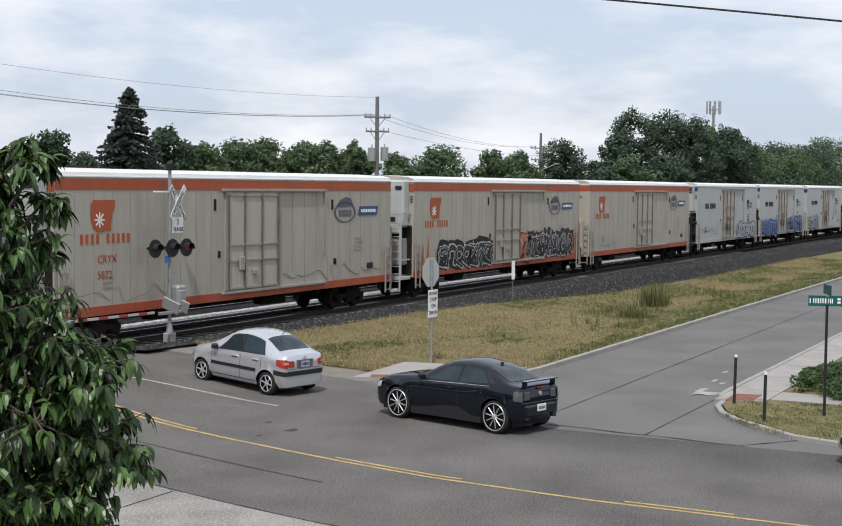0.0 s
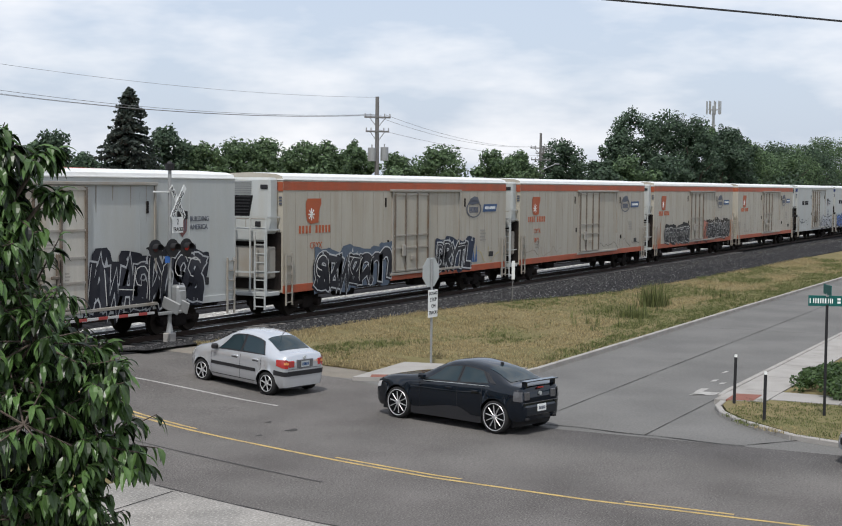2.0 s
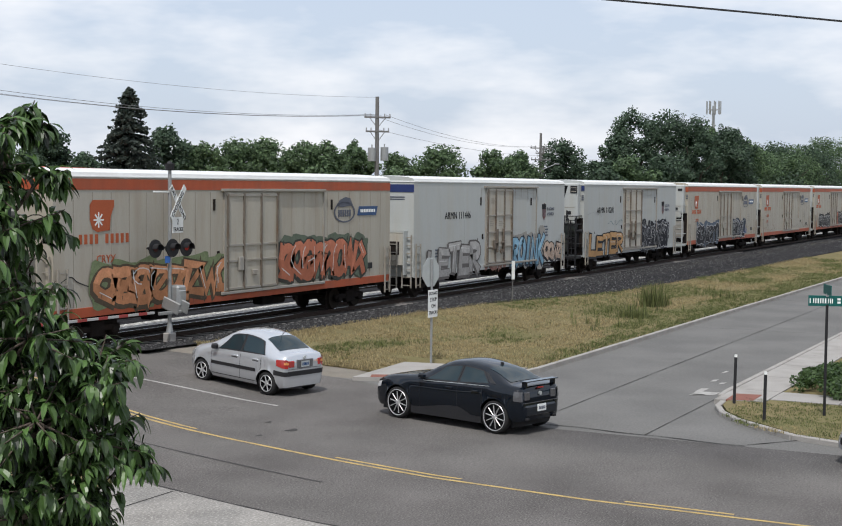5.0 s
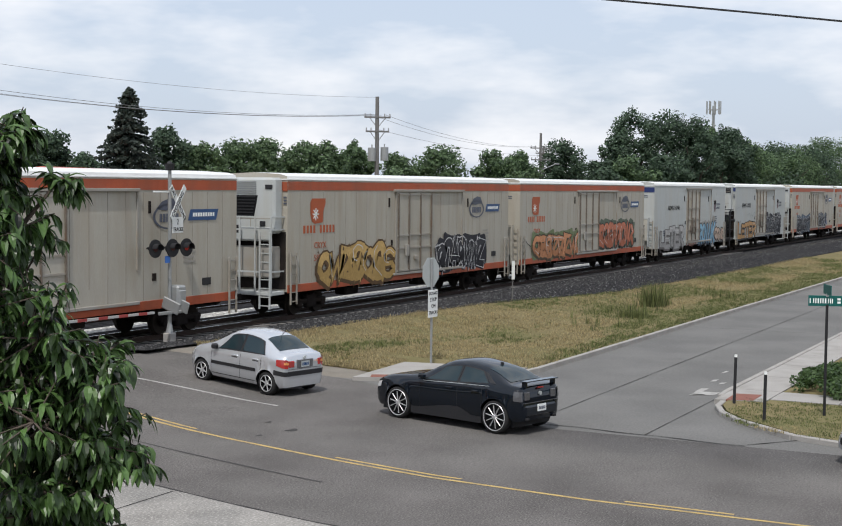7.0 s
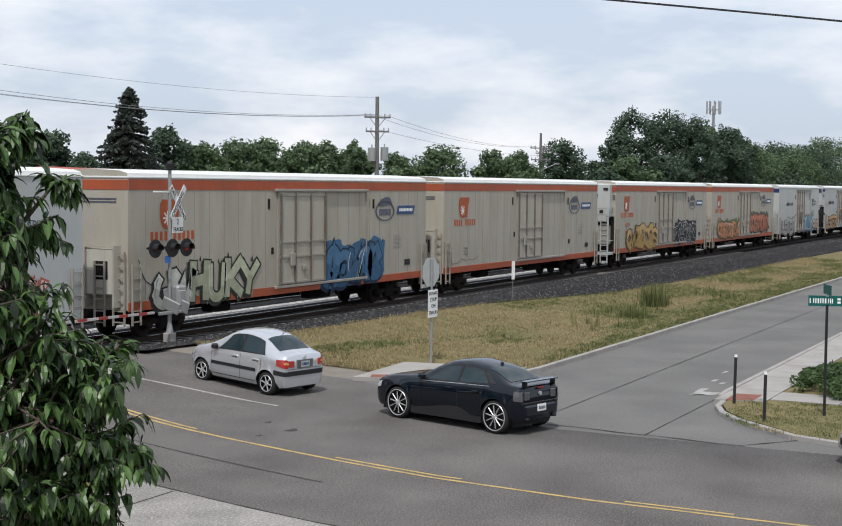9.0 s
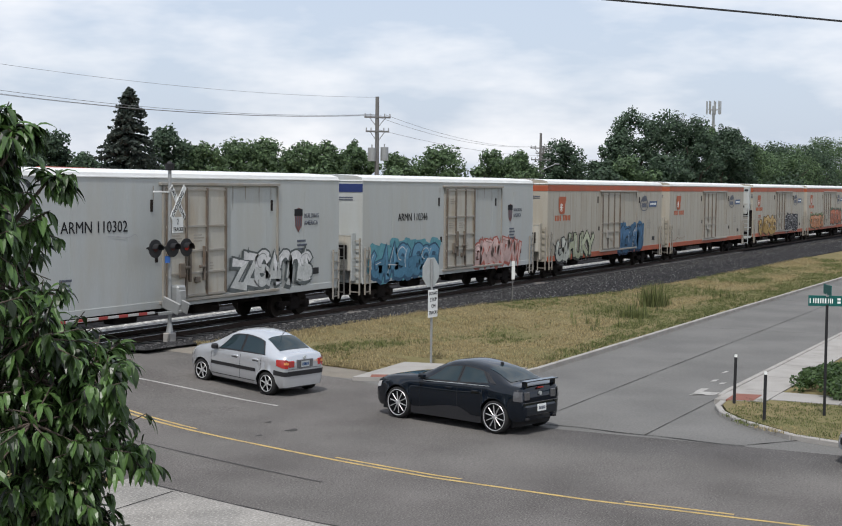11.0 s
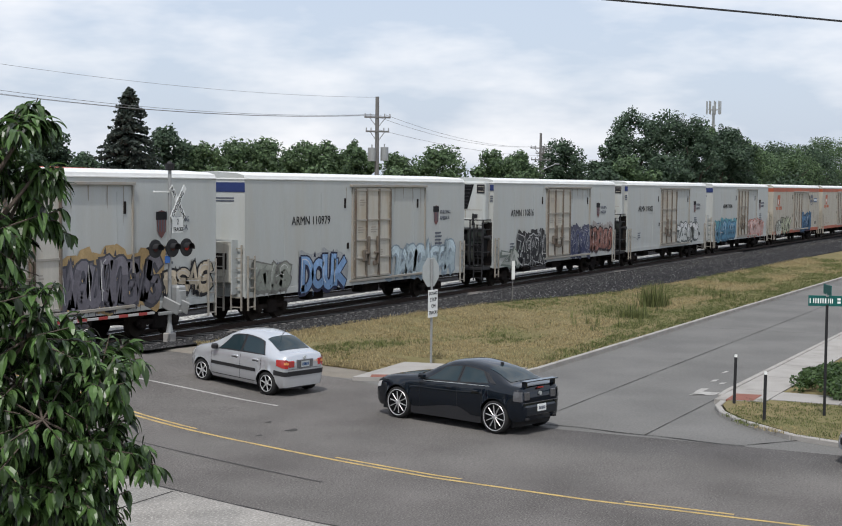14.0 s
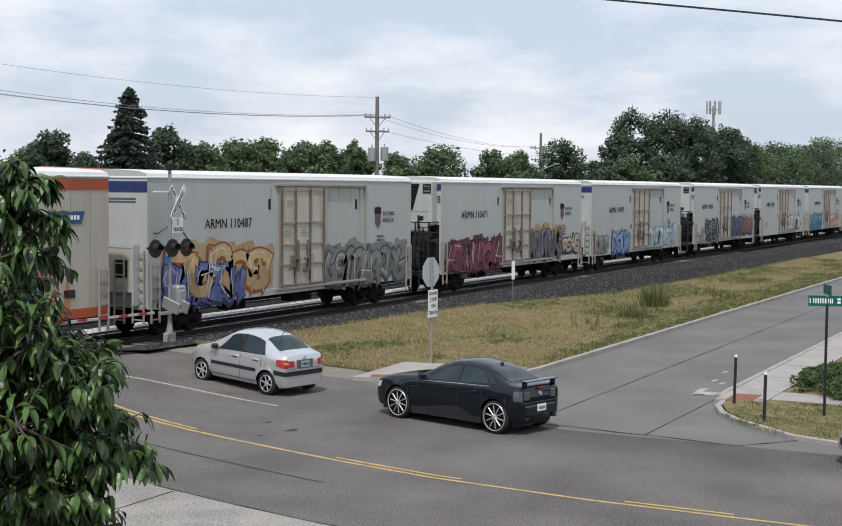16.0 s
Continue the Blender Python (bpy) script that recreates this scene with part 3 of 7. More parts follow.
def end_ladder(parent, x, y0, y1, z0, z1, n, material):
    bm = B()
    for y in (y0, y1):
        box(bm, x - 0.03, x + 0.03, y - 0.025, y + 0.025, z0, z1)
    for i in range(n):
        z = z0 + 0.12 + (z1 - z0 - 0.24) * i / (n - 1)
        box(bm, x - 0.02, x + 0.02, y0, y1, z - 0.02, z + 0.02)
    part("end_ladder", bm, material, parent)


def reefer(kind, ln, unit):
    """A refrigerated boxcar; x runs from its body's left end. kind: 'c' cream with orange bands, 'a' white."""
    paint = M["cream"] if kind == "c" else M["white"]
    car = new("refrigerated_boxcar")
    # body shell with a cambered roof
    bm = B()
    prof = [(-HW, SILL), (-HW, TOP - 0.3), (-HW + 0.05, TOP - 0.14), (-HW + 0.35, TOP - 0.06), (0, TOP), (HW - 0.35, TOP - 0.06), (HW - 0.05, TOP - 0.14), (HW, TOP - 0.3), (HW, SILL)]
    x0 = 0.0
    rings = [[bm.verts.new((x, a, b)) for a, b in prof] for x in (x0, ln)]
    for i in range(len(prof) - 1):
        f = bm.faces.new((rings[0][i], rings[1][i], rings[1][i + 1], rings[0][i + 1]))
        if 1 <= i <= 6:
            f.material_index = 1
    bm.faces.new(rings[0]), bm.faces.new(list(reversed(rings[1])))
    bm.faces.new((rings[0][0], rings[0][-1], rings[1][-1], rings[1][0]))
    bmesh.ops.recalc_face_normals(bm, faces=bm.faces)
    part("body", bm, [paint, M["roof"]], car)
    bm = B()
    box(bm, -0.03, ln + 0.03, -HW - 0.03, HW + 0.03, TOP - 0.30, TOP - 0.245, 0.01)
    part("roof_edge", bm, M["roof"], car)
    # side seams
    n = int(ln / (0.86 if kind == "c" else 2.4))
    for i in range(1, n):
        x = ln * i / n
        bm = B()
        slab(bm, x - 0.009, x + 0.009, SILL + 0.3 + 0.5 * (i * 7 % 5 == 0), TOP - 0.75, 0.009)
        part("side_seam", bm, M["seam"] if kind == "c" else paint, car)
    if kind == "c":
        bm = B()
        slab(bm, 0.02, ln - 0.02, TOP - 0.68, TOP - 0.34, 0.016)
        box(bm, -0.016, 0.0, -HW, HW, TOP - 0.68, TOP - 0.36)
        part("orange_band", bm, M["orange"], car, "orange stripe under the roof")
        bm = B()
        slab(bm, 0.0, ln, SILL - 0.04, SILL + 0.26, 0.03, bevel=0.006)
        part("orange_sill", bm, M["orange"], car, "orange side sill")
    else:
        bm = B()
        slab(bm, 0.0, ln, SILL - 0.04, SILL + 0.2, 0.03, bevel=0.006)
        part("side_sill", bm, paint, car, "stained side sill")
    # plug door with its bars and rails
    if kind == "c":
        d0, d1, dz0, dz1 = 8.95, 12.3, SILL + 0.3, TOP - 0.75
    else:
        d0, d1, dz0, dz1 = (7.35, 10.85, SILL + 0.22, TOP - 0.55) if unit else (8.0, 11.2, SILL + 0.22, TOP - 0.55)
    bm = B()
    slab(bm, d0, d1, dz0, dz1, 0.06, bevel=0.015)
    door = part("plug_door", bm, M["rustdoor"] if kind == "a" else paint, car, "plug door with locking bars")
    # locking bars, coloured dark in place of the shadow lines along them
    for x in (d0 + 0.05, d0 + (d1 - d0) * 0.32, d0 + (d1 - d0) * 0.66, d1 - 0.05):
        bm = B()
        w = 0.035 if kind == "a" else 0.022
        box(bm, x - w, x + w, -HW - 0.13, -HW - 0.05, dz0 + 0.05, dz1 - 0.05)
        part("locking_bar", bm, M["shade_rustbar"], door)
    for f in (0.02, 0.22, 0.42, 0.64, 0.97) if kind == "a" else (0.02, 0.3, 0.46, 0.97):
        z = dz0 + (dz1 - dz0) * f
        bm = B()
        box(bm, d0, d1, -HW - 0.1, -HW - 0.04, z - 0.035, z + 0.035)
        part("door_stiffener", bm, M["frame"], door)
    bm = B()
    box(bm, d0 + 0.7, d0 + 1.0, -HW - 0.16, -HW - 0.08, dz0 + 0.7, dz0 + 1.2, 0.02)
    part("door_latch", bm, M["shade_rustbar" if kind == "a" else "frame"], door)
    bm = B()
    box(bm, d0 + 1.6, d0 + 1.9, -HW - 0.14, -HW - 0.08, dz0 + 0.5, dz0 + 0.7, 0.02)
    part("door_latch", bm, M["shade_rustbar" if kind == "a" else "frame"], door)
    bm = B()
    slab(bm, d0 - 0.3, d1 + 3.5, dz1 + 0.02, dz1 + 0.12, 0.12, bevel=0.01)
    slab(bm, d0 - 0.3, d1 + 3.5, dz0 - 0.12, dz0 - 0.02, 0.1, bevel=0.01)
    slab(bm, d0 - 0.12, d0 - 0.02, dz0, dz1, 0.07)
    slab(bm, d1 + 3.42, d1 + 3.5, dz0 + 1.0, dz1, 0.05)
    # the rail's darker tone draws the thin shadow line round the door
    part("door_track", bm, M["frame"], car, "door rail, darkened as a shadow line")
    # small fittings: vents, plates, defect cards
    for x, z, w, h in ((d0 - 0.75, TOP - 1.4, 0.12, 0.4), (ln - 5.1, TOP - 1.45, 0.12, 0.4), (d0 - 0.5, SILL + 1.5, 0.14, 0.25), (ln - 4.9, SILL + 0.9, 0.2, 0.25)):
        bm = B()
        slab(bm, x, x + w, z, z + h, 0.03, bevel=0.008)
        part("vent_cover", bm, M["dark"], car)
    bm = B()
    slab(bm, ln - 2.1, ln - 1.6, SILL + 0.6, SILL + 0.85, 0.02)
    part("consolidated_plate", bm, M["trim"], car)
    # ladders and steps
    ladder(car, 0.12, 0.55, SILL - 0.5, SILL + 1.5, -HW - 0.08, 6, M["frame"])
    ladder(car, ln - 0.55, ln - 0.12, SILL - 0.5, SILL + 1.5, -HW - 0.08, 6, M["frame"])
    # left end: refrigeration unit or cabinet
    ex = -0.02
    if unit:
        white = M["white"]
        bm = B()
        box(bm, -0.62, 0.0, -1.36, 1.36, SILL + 2.25, TOP - 0.2, 0.09)
        box(bm, -0.66, -0.55, -1.2, 1.2, SILL + 1.95, SILL + 2.5, 0.05)
        u = part("refrigeration_unit", bm, white, car, "white refrigeration unit on the car end")
        gz0, gz1, ga, gb = (TOP - 1.72, TOP - 0.88, -0.45, -0.62) if kind == "c" else (TOP - 1.6, TOP - 0.36, -0.4, -0.75)
        bm = B()
        f = poly(bm, [(-0.6, 1.2, gz0), (-0.6, ga, gz0), (-0.6, gb, gz1), (-0.6, 1.25, gz1)])
        r = bmesh.ops.extrude_face_region(bm, geom=[f])
        for v in r["geom"]:
            if isinstance(v, bmesh.types.BMVert):
                v.co.x -= 0.04
        bmesh.ops.recalc_face_normals(bm, faces=bm.faces)
        part("grille", bm, M["grille"], u, "black radiator grille")
        for i in range(7):
            z = gz0 + (gz1 - gz0) * (i + 0.5) / 7
            e = ga + (gb - ga) * (i + 0.5) / 7
            bm = B()
            box(bm, -0.672, -0.64, e + 0.08, 1.12, z - 0.022, z + 0.022, m=None)
            part("louvre", bm, M["trim"], u)
        if kind == "c":
            for i in range(6):
                z = TOP - 0.36 - i * 0.085
                bm = B()
                box(bm, -0.65, -0.6, -0.55, 1.2, z - 0.03, z + 0.012)
                part("upper_louvre", bm, M["galv"], u, "pale louvre slat")
        for y, z, w, h in ((-0.85, SILL + 2.62, 0.12, 0.1), (0.3, SILL + 2.4, 0.1, 0.16), (-1.12, TOP - 0.55, 0.16, 0.08)):
            bm = B()
            box(bm, -0.668, -0.6, y - w, y + w, z - h, z + h, 0.02)
            part("unit_latch", bm, M["trim"], u)
        bm = B()
        for y in (-0.3, 0.5):
            box(bm, -0.628, -0.6, y - 0.012, y + 0.012, SILL + 2.5, gz0 - 0.03)
        box(bm, -0.628, -0.6, -1.2, 1.2, gz0 - 0.06, gz0 - 0.035)
        part("panel_joint", bm, M["seam"], u)
        # corner board with its plain bars
        if kind == "a":
            bm = B()
            box(bm, -0.655, -0.6, -1.34, -0.92, TOP - 0.8, TOP - 0.36, 0.01)
            brd = part("name_board", bm, M["trim"], u, "dark name board")
            for k in range(3):
                bm = B()
                box(bm, -0.66, -0.655, -1.3, -0.98 - 0.06 * (k % 2), TOP - 0.5 - k * 0.11, TOP - 0.46 - k * 0.11)
                part("board_bar", bm, M["frame"], brd)
        bm = B()
        box(bm, -0.03, 0.0, -HW, -1.37, TOP - (0.72 if kind == "c" else 0.66), TOP - 0.36)
        part("corner_board", bm, M["orange"] if kind == "c" else M["band_blue"], car, "painted corner board")
        for k in range(3):
            bm = B()
            box(bm, -0.034, -0.03, -HW + 0.03, -1.4, TOP - 0.98 - k * 0.12, TOP - 0.92 - k * 0.12)
            part("corner_bar", bm, M["logo_grey"], car)
        # machinery below: compressor, pipes, valves
        if kind == "a":
            bm = B()
            box(bm, -0.6, -0.1, -1.25, -0.35, SILL + 1.2, SILL + 2.0, 0.08)
            box(bm, -0.7, -0.15, 0.0, 1.1, SILL + 1.75, SILL + 2.15, 0.06)
            cyl(bm, (-0.45, 0.1, SILL + 0.5), (-0.45, 1.25, SILL + 0.5), 0.3, None, 16)
            cyl(bm, (-0.5, -0.6, SILL + 0.3), (-0.5, -0.6, SILL + 1.3), 0.2, None, 14)
            part("machinery", bm, M["machine"], car, "grimy dark green machinery")
            bm = B()
            for y in (-1.05, -0.2, 0.65, 1.15):
                cyl(bm, (-0.66, y, SILL + 0.1), (-0.66, y + 0.08, SILL + 2.2), 0.035, None, 8)
            cyl(bm, (-0.68, -1.2, SILL + 1.05), (-0.68, 1.2, SILL + 1.35), 0.03, None, 8)
            part("pipework", bm, M["trim"], car, "black pipes")
            bm = B()
            cyl(bm, (-0.7, -0.75, SILL + 2.15), (-0.7, -0.75, SILL + 2.75), 0.07, 0.05, 10)
            cyl(bm, (-0.72, -1.3, SILL + 1.55), (-0.72, -1.75, SILL + 1.55), 0.05, 0.13, 12)
            part("exhaust", bm, M["trim"], car, "black exhaust stub")
        bm = B()
        box(bm, -0.55, -0.05, -1.3, 1.3, SILL + 0.55, SILL + 1.75, 0.05)
        part("fuel_tank", bm, M["grille"] if kind == "a" else M["frame"], car, "tank and machinery box below the unit")
        bm = B()
        box(bm, -0.95, 0.0, -1.45, 1.45, SILL - 0.1, SILL + 0.05, 0.02)
        pc = M["white"] if kind == "c" else M["trim"]
        plat = part("end_platform", bm, pc, car, "end platform with railings")
        for y in (-1.42, -0.7, 0.0, 0.7, 1.42):
            bm = B()
            box(bm, -0.95, -0.9, y - 0.03, y + 0.03, SILL, SILL + (2.9 if kind == "c" else 2.45))
            part("platform_post", bm, pc, plat)
        for z in (SILL + 0.8, SILL + 2.4, SILL + 2.88) if kind == "c" else (SILL + 0.8, SILL + 1.95, SILL + 2.43):
            bm = B()
            box(bm, -0.95, -0.9, -1.42, 1.42, z - 0.03, z + 0.03)
            for y in (-1.42, 1.42):
                box(bm, -0.93, 0.0, y - 0.025, y + 0.025, z - 0.025, z + 0.025)
            part("platform_rail", bm, pc, plat)
        end_ladder(car, -0.98, -1.4, -0.95, SILL - 0.6, SILL + 2.3, 9, M["white"] if kind == "c" else M["trim"])
        bm = B()
        box(bm, -0.035, 0.0, -1.5, 1.5, SILL + 0.1, SILL + 2.3)
        part("end_recess", bm, M["dark"], car)
    else:
        bm = B()
        box(bm, -0.32, 0.0, -1.2, -0.1, SILL + 0.5, SILL + 2.0, 0.04)
        cab = part("end_cabinet", bm, M["rustdoor"], car, "stained cabinet on the plain car end")
        bm = B()
        box(bm, -0.326, -0.3, -1.0, -0.45, SILL + 1.0, SILL + 1.6)
        part("cabinet_opening", bm, M["dark"], cab, "dark opening")
        bm = B()
        for y in (-1.24, -0.06):
            box(bm, -0.36, 0.0, y - 0.03, y + 0.03, SILL + 0.1, SILL + 2.1)
        box(bm, -0.36, -0.3, -1.24, -0.06, SILL + 2.04, SILL + 2.1)
        part("cabinet_frame", bm, paint, cab)
        bm = B()
        box(bm, -0.02, 0.0, 0.0, 1.5, SILL + 0.1, SILL + 1.9)
        part("end_stain_panel", bm, M["rustdoor"], car, "rust-stained end panel")
        end_ladder(car, -0.1, -1.5, -1.05, SILL - 0.5, SILL + 1.9, 7, M["frame"])
        end_ladder(car, -0.36, -0.9, -0.5, SILL - 0.5, SILL + 1.6, 6, M["frame"])
        if kind == "a":
            bm = B()
            box(bm, -0.02, 0.0, -HW, HW, TOP - 0.75, TOP - 0.4)
            part("blue_band", bm, M["band_blue"], car, "dark blue band on the end")
        bm = B()
        for z in (TOP - 1.0, TOP - 1.1):
            box(bm, -0.015, 0.0, -1.1, 0.6, z, z + 0.05)
        part("end_lettering", bm, M["logo_grey"], car)
    # underframe, couplers, bogies
    bm = B()
    box(bm, -0.2, ln + 0.2, -0.35, 0.35, SILL - 0.35, SILL, 0.02)
    for x in qs(1.0, ln - 1.0, 2.4):
        box(bm, x - 0.08, x + 0.08, -1.45, 1.45, SILL - 0.18, SILL - 0.02)
    box(bm, 5.6, 6.8, -0.9, -0.4, SILL - 0.5, SILL - 0.05, 0.05)
    box(bm, ln - 9.0, ln - 7.4, -0.9, -0.4, SILL - 0.48, SILL - 0.05, 0.05)
    part("underframe", bm, M["dark"], car)
    for x in (-0.55, ln + 0.55):
        bm = B()
        box(bm, x - 0.6, x + 0.6, -0.14, 0.14, 0.72, 0.98, 0.05)
        part("coupler", bm, M["dark"], car)
    for x in (2.6, ln - 2.6):
        bogie(car, x)
    # marks
    if kind == "c":
        bm = B()
        lz = 4.12
        pts = [(0.0, 0.35), (0.12, 0.5), (1.16, 0.5), (1.16, 0.3), (1.0, 0.0), (0.95, -0.45), (0.35, -0.5), (0.12, -0.4), (0.0, -0.1)]
        f = poly(bm, [(1.64 + a, -HW - 0.02, lz + b) for a, b in pts])
        part("orange_logo", bm, M["logo_orange"], car, "orange mark")
        bm = B()
        for a in range(4):
            m = Matrix.Translation((2.05, -HW - 0.026, lz - 0.12)) @ Matrix.Rotation(math.pi / 4 * a, 4, "Y")
            box(bm, -0.24, 0.24, -0.004, 0.004, -0.025, 0.025, m=m)
        part("white_star", bm, M["signwhite"], car)
        for i in range(10):
            if i == 4:
                continue
            bm = B()
            slab(bm, 1.15 + i * 0.25, 1.28 + i * 0.25, 3.26, 3.56, 0.016)
            part("name_bar", bm, M["logo_orange"], car)
        # round slate emblem and blue plate
        bm = B()
        cx, cz = 17.45, 4.05
        for i in range(28):
            a0, a1 = 2 * math.pi * i / 28, 2 * math.pi * (i + 1) / 28
            poly(bm, [(cx + 0.88 * r * math.cos(a), -HW - 0.02, cz + 0.43 * r * math.sin(a)) for r, a in ((0.86, a0), (1.0, a0), (1.0, a1), (0.86, a1))])
        poly(bm, [(cx + a, -HW - 0.02, cz + b) for a, b in ((-0.7, 0.26), (-0.4, 0.5), (0.05, 0.62), (0.45, 0.58), (0.7, 0.28), (0.2, 0.24), (-0.2, 0.2))])
        for i in range(6):
            slab(bm, cx - 0.5 + i * 0.18, cx - 0.38 + i * 0.18, cz - 0.18, cz + 0.1, 0.018)
        part("round_emblem", bm, M["logo_grey"], car, "slate round emblem")
        bm = B()
        poly(bm, [(18.5, -HW - 0.02, 3.9), (20.15, -HW - 0.02, 3.9), (20.3, -HW - 0.02, 4.28), (18.65, -HW - 0.02, 4.28)])
        bp = part("blue_plate", bm, M["logo_blue"], car, "blue name plate")
        bm = B()
        for i in range(9):
            slab(bm, 18.78 + i * 0.145, 18.88 + i * 0.145, 4.03, 4.16, 0.026)
        part("plate_bars", bm, M["signbars"], bp)
    else:
        bm = B()
        sx, sz = 15.55, 3.75
        poly(bm, [(sx + a, -HW - 0.018, sz + b) for a, b in ((0, 0.45), (0.27, 0.52), (0.54, 0.45), (0.5, -0.2), (0.27, -0.42), (0.04, -0.2))])
        part("shield_mark", bm, M["red_mark"], car, "faded red and dark shield mark")
        bm = B()
        slab(bm, sx - 0.01, sx + 0.55, sz + 0.2, sz + 0.47, 0.024)
        part("shield_top", bm, M["black"], car)
        for i in range(3):
            bm = B()
            slab(bm, sx + 0.08 + i * 0.15, sx + 0.13 + i * 0.15, sz - 0.2, sz + 0.2, 0.024)
            part("shield_stripe", bm, M["logo_grey"], car)
        for k, w in ((0.12, "BUILDING"), (-0.16, "AMERICA")):
            text_mesh("slogan_word", w, 0.25, M["logo_grey"], car, on_side(sx + 0.68, sz + k, -HW - 0.016))
        # drips and streaks that run down from the door rail and the seams
        for x, z, h, w in ((d1 + 0.5, dz1, 0.9, 0.03), (d1 + 1.3, dz1, 0.5, 0.045), (d1 + 2.2, dz1, 0.75, 0.03), (d1 + 3.0, dz1, 1.3, 0.02), (d0 - 0.6, dz1, 0.6, 0.03)):
            bm = B()
            poly(bm, [(x - w, -HW - 0.012, z), (x + w, -HW - 0.012, z), (x + w * 0.3, -HW - 0.012, z - h), (x - w * 0.2, -HW - 0.012, z - h * 0.9)])
            part("rust_streak", bm, M["seam"], car)
        # card holders and stencils on the door
        for fx, fz, w, h in ((0.14, 0.8, 0.5, 0.26), (0.1, 0.5, 0.55, 0.22), (0.45, 0.5, 0.6, 0.2), (0.72, 0.24, 0.22, 0.22)):
            for k in range(3):
                bm = B()
                x, z = d0 + (d1 - d0) * fx, dz0 + (dz1 - dz0) * fz + k * 0.1
                slab(bm, x, x + w * (0.8 + 0.2 * (k % 2)), z, z + 0.05, 0.066)
                part("door_stencil", bm, M["frame"], door)
        for fx in (0.36, 0.6):
            bm = B()
            x = d0 + (d1 - d0) * fx
            box(bm, x - 0.05, x + 0.05, -HW - 0.19, -HW - 0.09, dz0 + 0.55, dz0 + 1.75, 0.02)
            box(bm, x - 0.3, x + 0.05, -HW - 0.2, -HW - 0.12, dz0 + 1.0, dz0 + 1.1, 0.02)
            part("lock_lever", bm, M["shade_rustbar"], door, "rusted lock lever")
    # rows of small stencilled data
    for k in range(4):
        bm = B()
        slab(bm, ln - 3.2, ln - 2.6 + 0.1 * (k % 2), SILL + 1.9 - k * 0.16, SILL + 1.98 - k * 0.16, 0.016)
        part("stencil_bar", bm, M["frame" if kind == "c" else "logo_grey"], car)
    for k in range(3):
        bm = B()
        slab(bm, 2.2, 2.75 - 0.08 * (k % 2), SILL + 1.1 - k * 0.15, SILL + 1.17 - k * 0.15, 0.016)
        part("stencil_bar", bm, M["frame" if kind == "c" else "logo_grey"], car)
    return car


def bubble(x0, x1, z0, z1, seed, slant=0.15, grow=0.0):
    """Outline of one sprayed blob, as a closed ring."""
    r = random.Random(seed)
    cx, cz, w, h = (x0 + x1) / 2, (z0 + z1) / 2, (x1 - x0) / 2 + grow, (z1 - z0) / 2 + grow
    n = 22
    k1, k2, p1, p2 = r.randint(2, 3), r.randint(4, 6), r.uniform(0, 6), r.uniform(0, 6)
    pts = []
    for i in range(n):
        a = 2 * math.pi * i / n
        c, s = math.cos(a), math.sin(a)
        px, pz = math.copysign(abs(c) ** 0.55, c), math.copysign(abs(s) ** 0.55, s)
        q = 1 + 0.1 * math.sin(k1 * a + p1) + 0.1 * math.sin(k2 * a + p2)
        pts.append((cx + w * px * q + slant * h * pz, cz + h * pz * q))
    return pts


def bow(cx, cz, rx, rz, a0, a1, n=9):
    return [(cx + rx * math.cos(radians(a0 + (a1 - a0) * i / n)), cz + rz * math.sin(radians(a0 + (a1 - a0) * i / n))) for i in range(n + 1)]


# sprayed capitals, as lines in a unit square
GLYPH = {
    "L": [[(0.1, 1), (0.05, 0.05), (0.95, 0.0)]],
    "E": [[(0.95, 0.95), (0.1, 1), (0.05, 0.0), (0.95, 0.0)], [(0.1, 0.52), (0.8, 0.5)]],
    "T": [[(-0.05, 0.95), (1.0, 1.0)], [(0.5, 0.95), (0.45, 0.0)]],
    "R": [[(0.1, 0), (0.1, 0.98)] + bow(0.5, 0.74, 0.42, 0.24, 90, -90, 7) + [(0.25, 0.5), (0.95, 0.0)]],
    "B": [[(0.1, 0.0), (0.1, 1.0)] + bow(0.45, 0.76, 0.4, 0.24, 90, -90, 7) + bow(0.5, 0.27, 0.45, 0.26, 90, -90, 7) + [(0.1, 0.0)]],
    "Y": [[(0.0, 1.0), (0.5, 0.5), (1.0, 1.0)], [(0.5, 0.5), (0.4, 0.0)]],
    "H": [[(0.1, 1.0), (0.05, 0.0)], [(0.95, 1.0), (0.9, 0.0)], [(0.1, 0.48), (0.9, 0.55)]],
    "U": [[(0.05, 1.0), (0.08, 0.35)] + bow(0.5, 0.33, 0.42, 0.33, 180, 360, 9) + [(0.95, 1.0)]],
    "K": [[(0.1, 1.0), (0.08, 0.0)], [(0.95, 1.0), (0.2, 0.45), (1.0, 0.0)]],
    "D": [[(0.1, 0.0), (0.1, 1.0)] + bow(0.3, 0.5, 0.65, 0.5, 80, -80, 9) + [(0.1, 0.0)]],
    "C": [bow(0.55, 0.5, 0.5, 0.5, 50, 310, 12)],
    "O": [bow(0.5, 0.5, 0.45, 0.5, 80, 430, 16)],
    "I": [[(0.5, 1.0), (0.45, 0.0)]],
    "N": [[(0.05, 0.0), (0.1, 1.0), (0.9, 0.0), (0.95, 1.0)]],
}
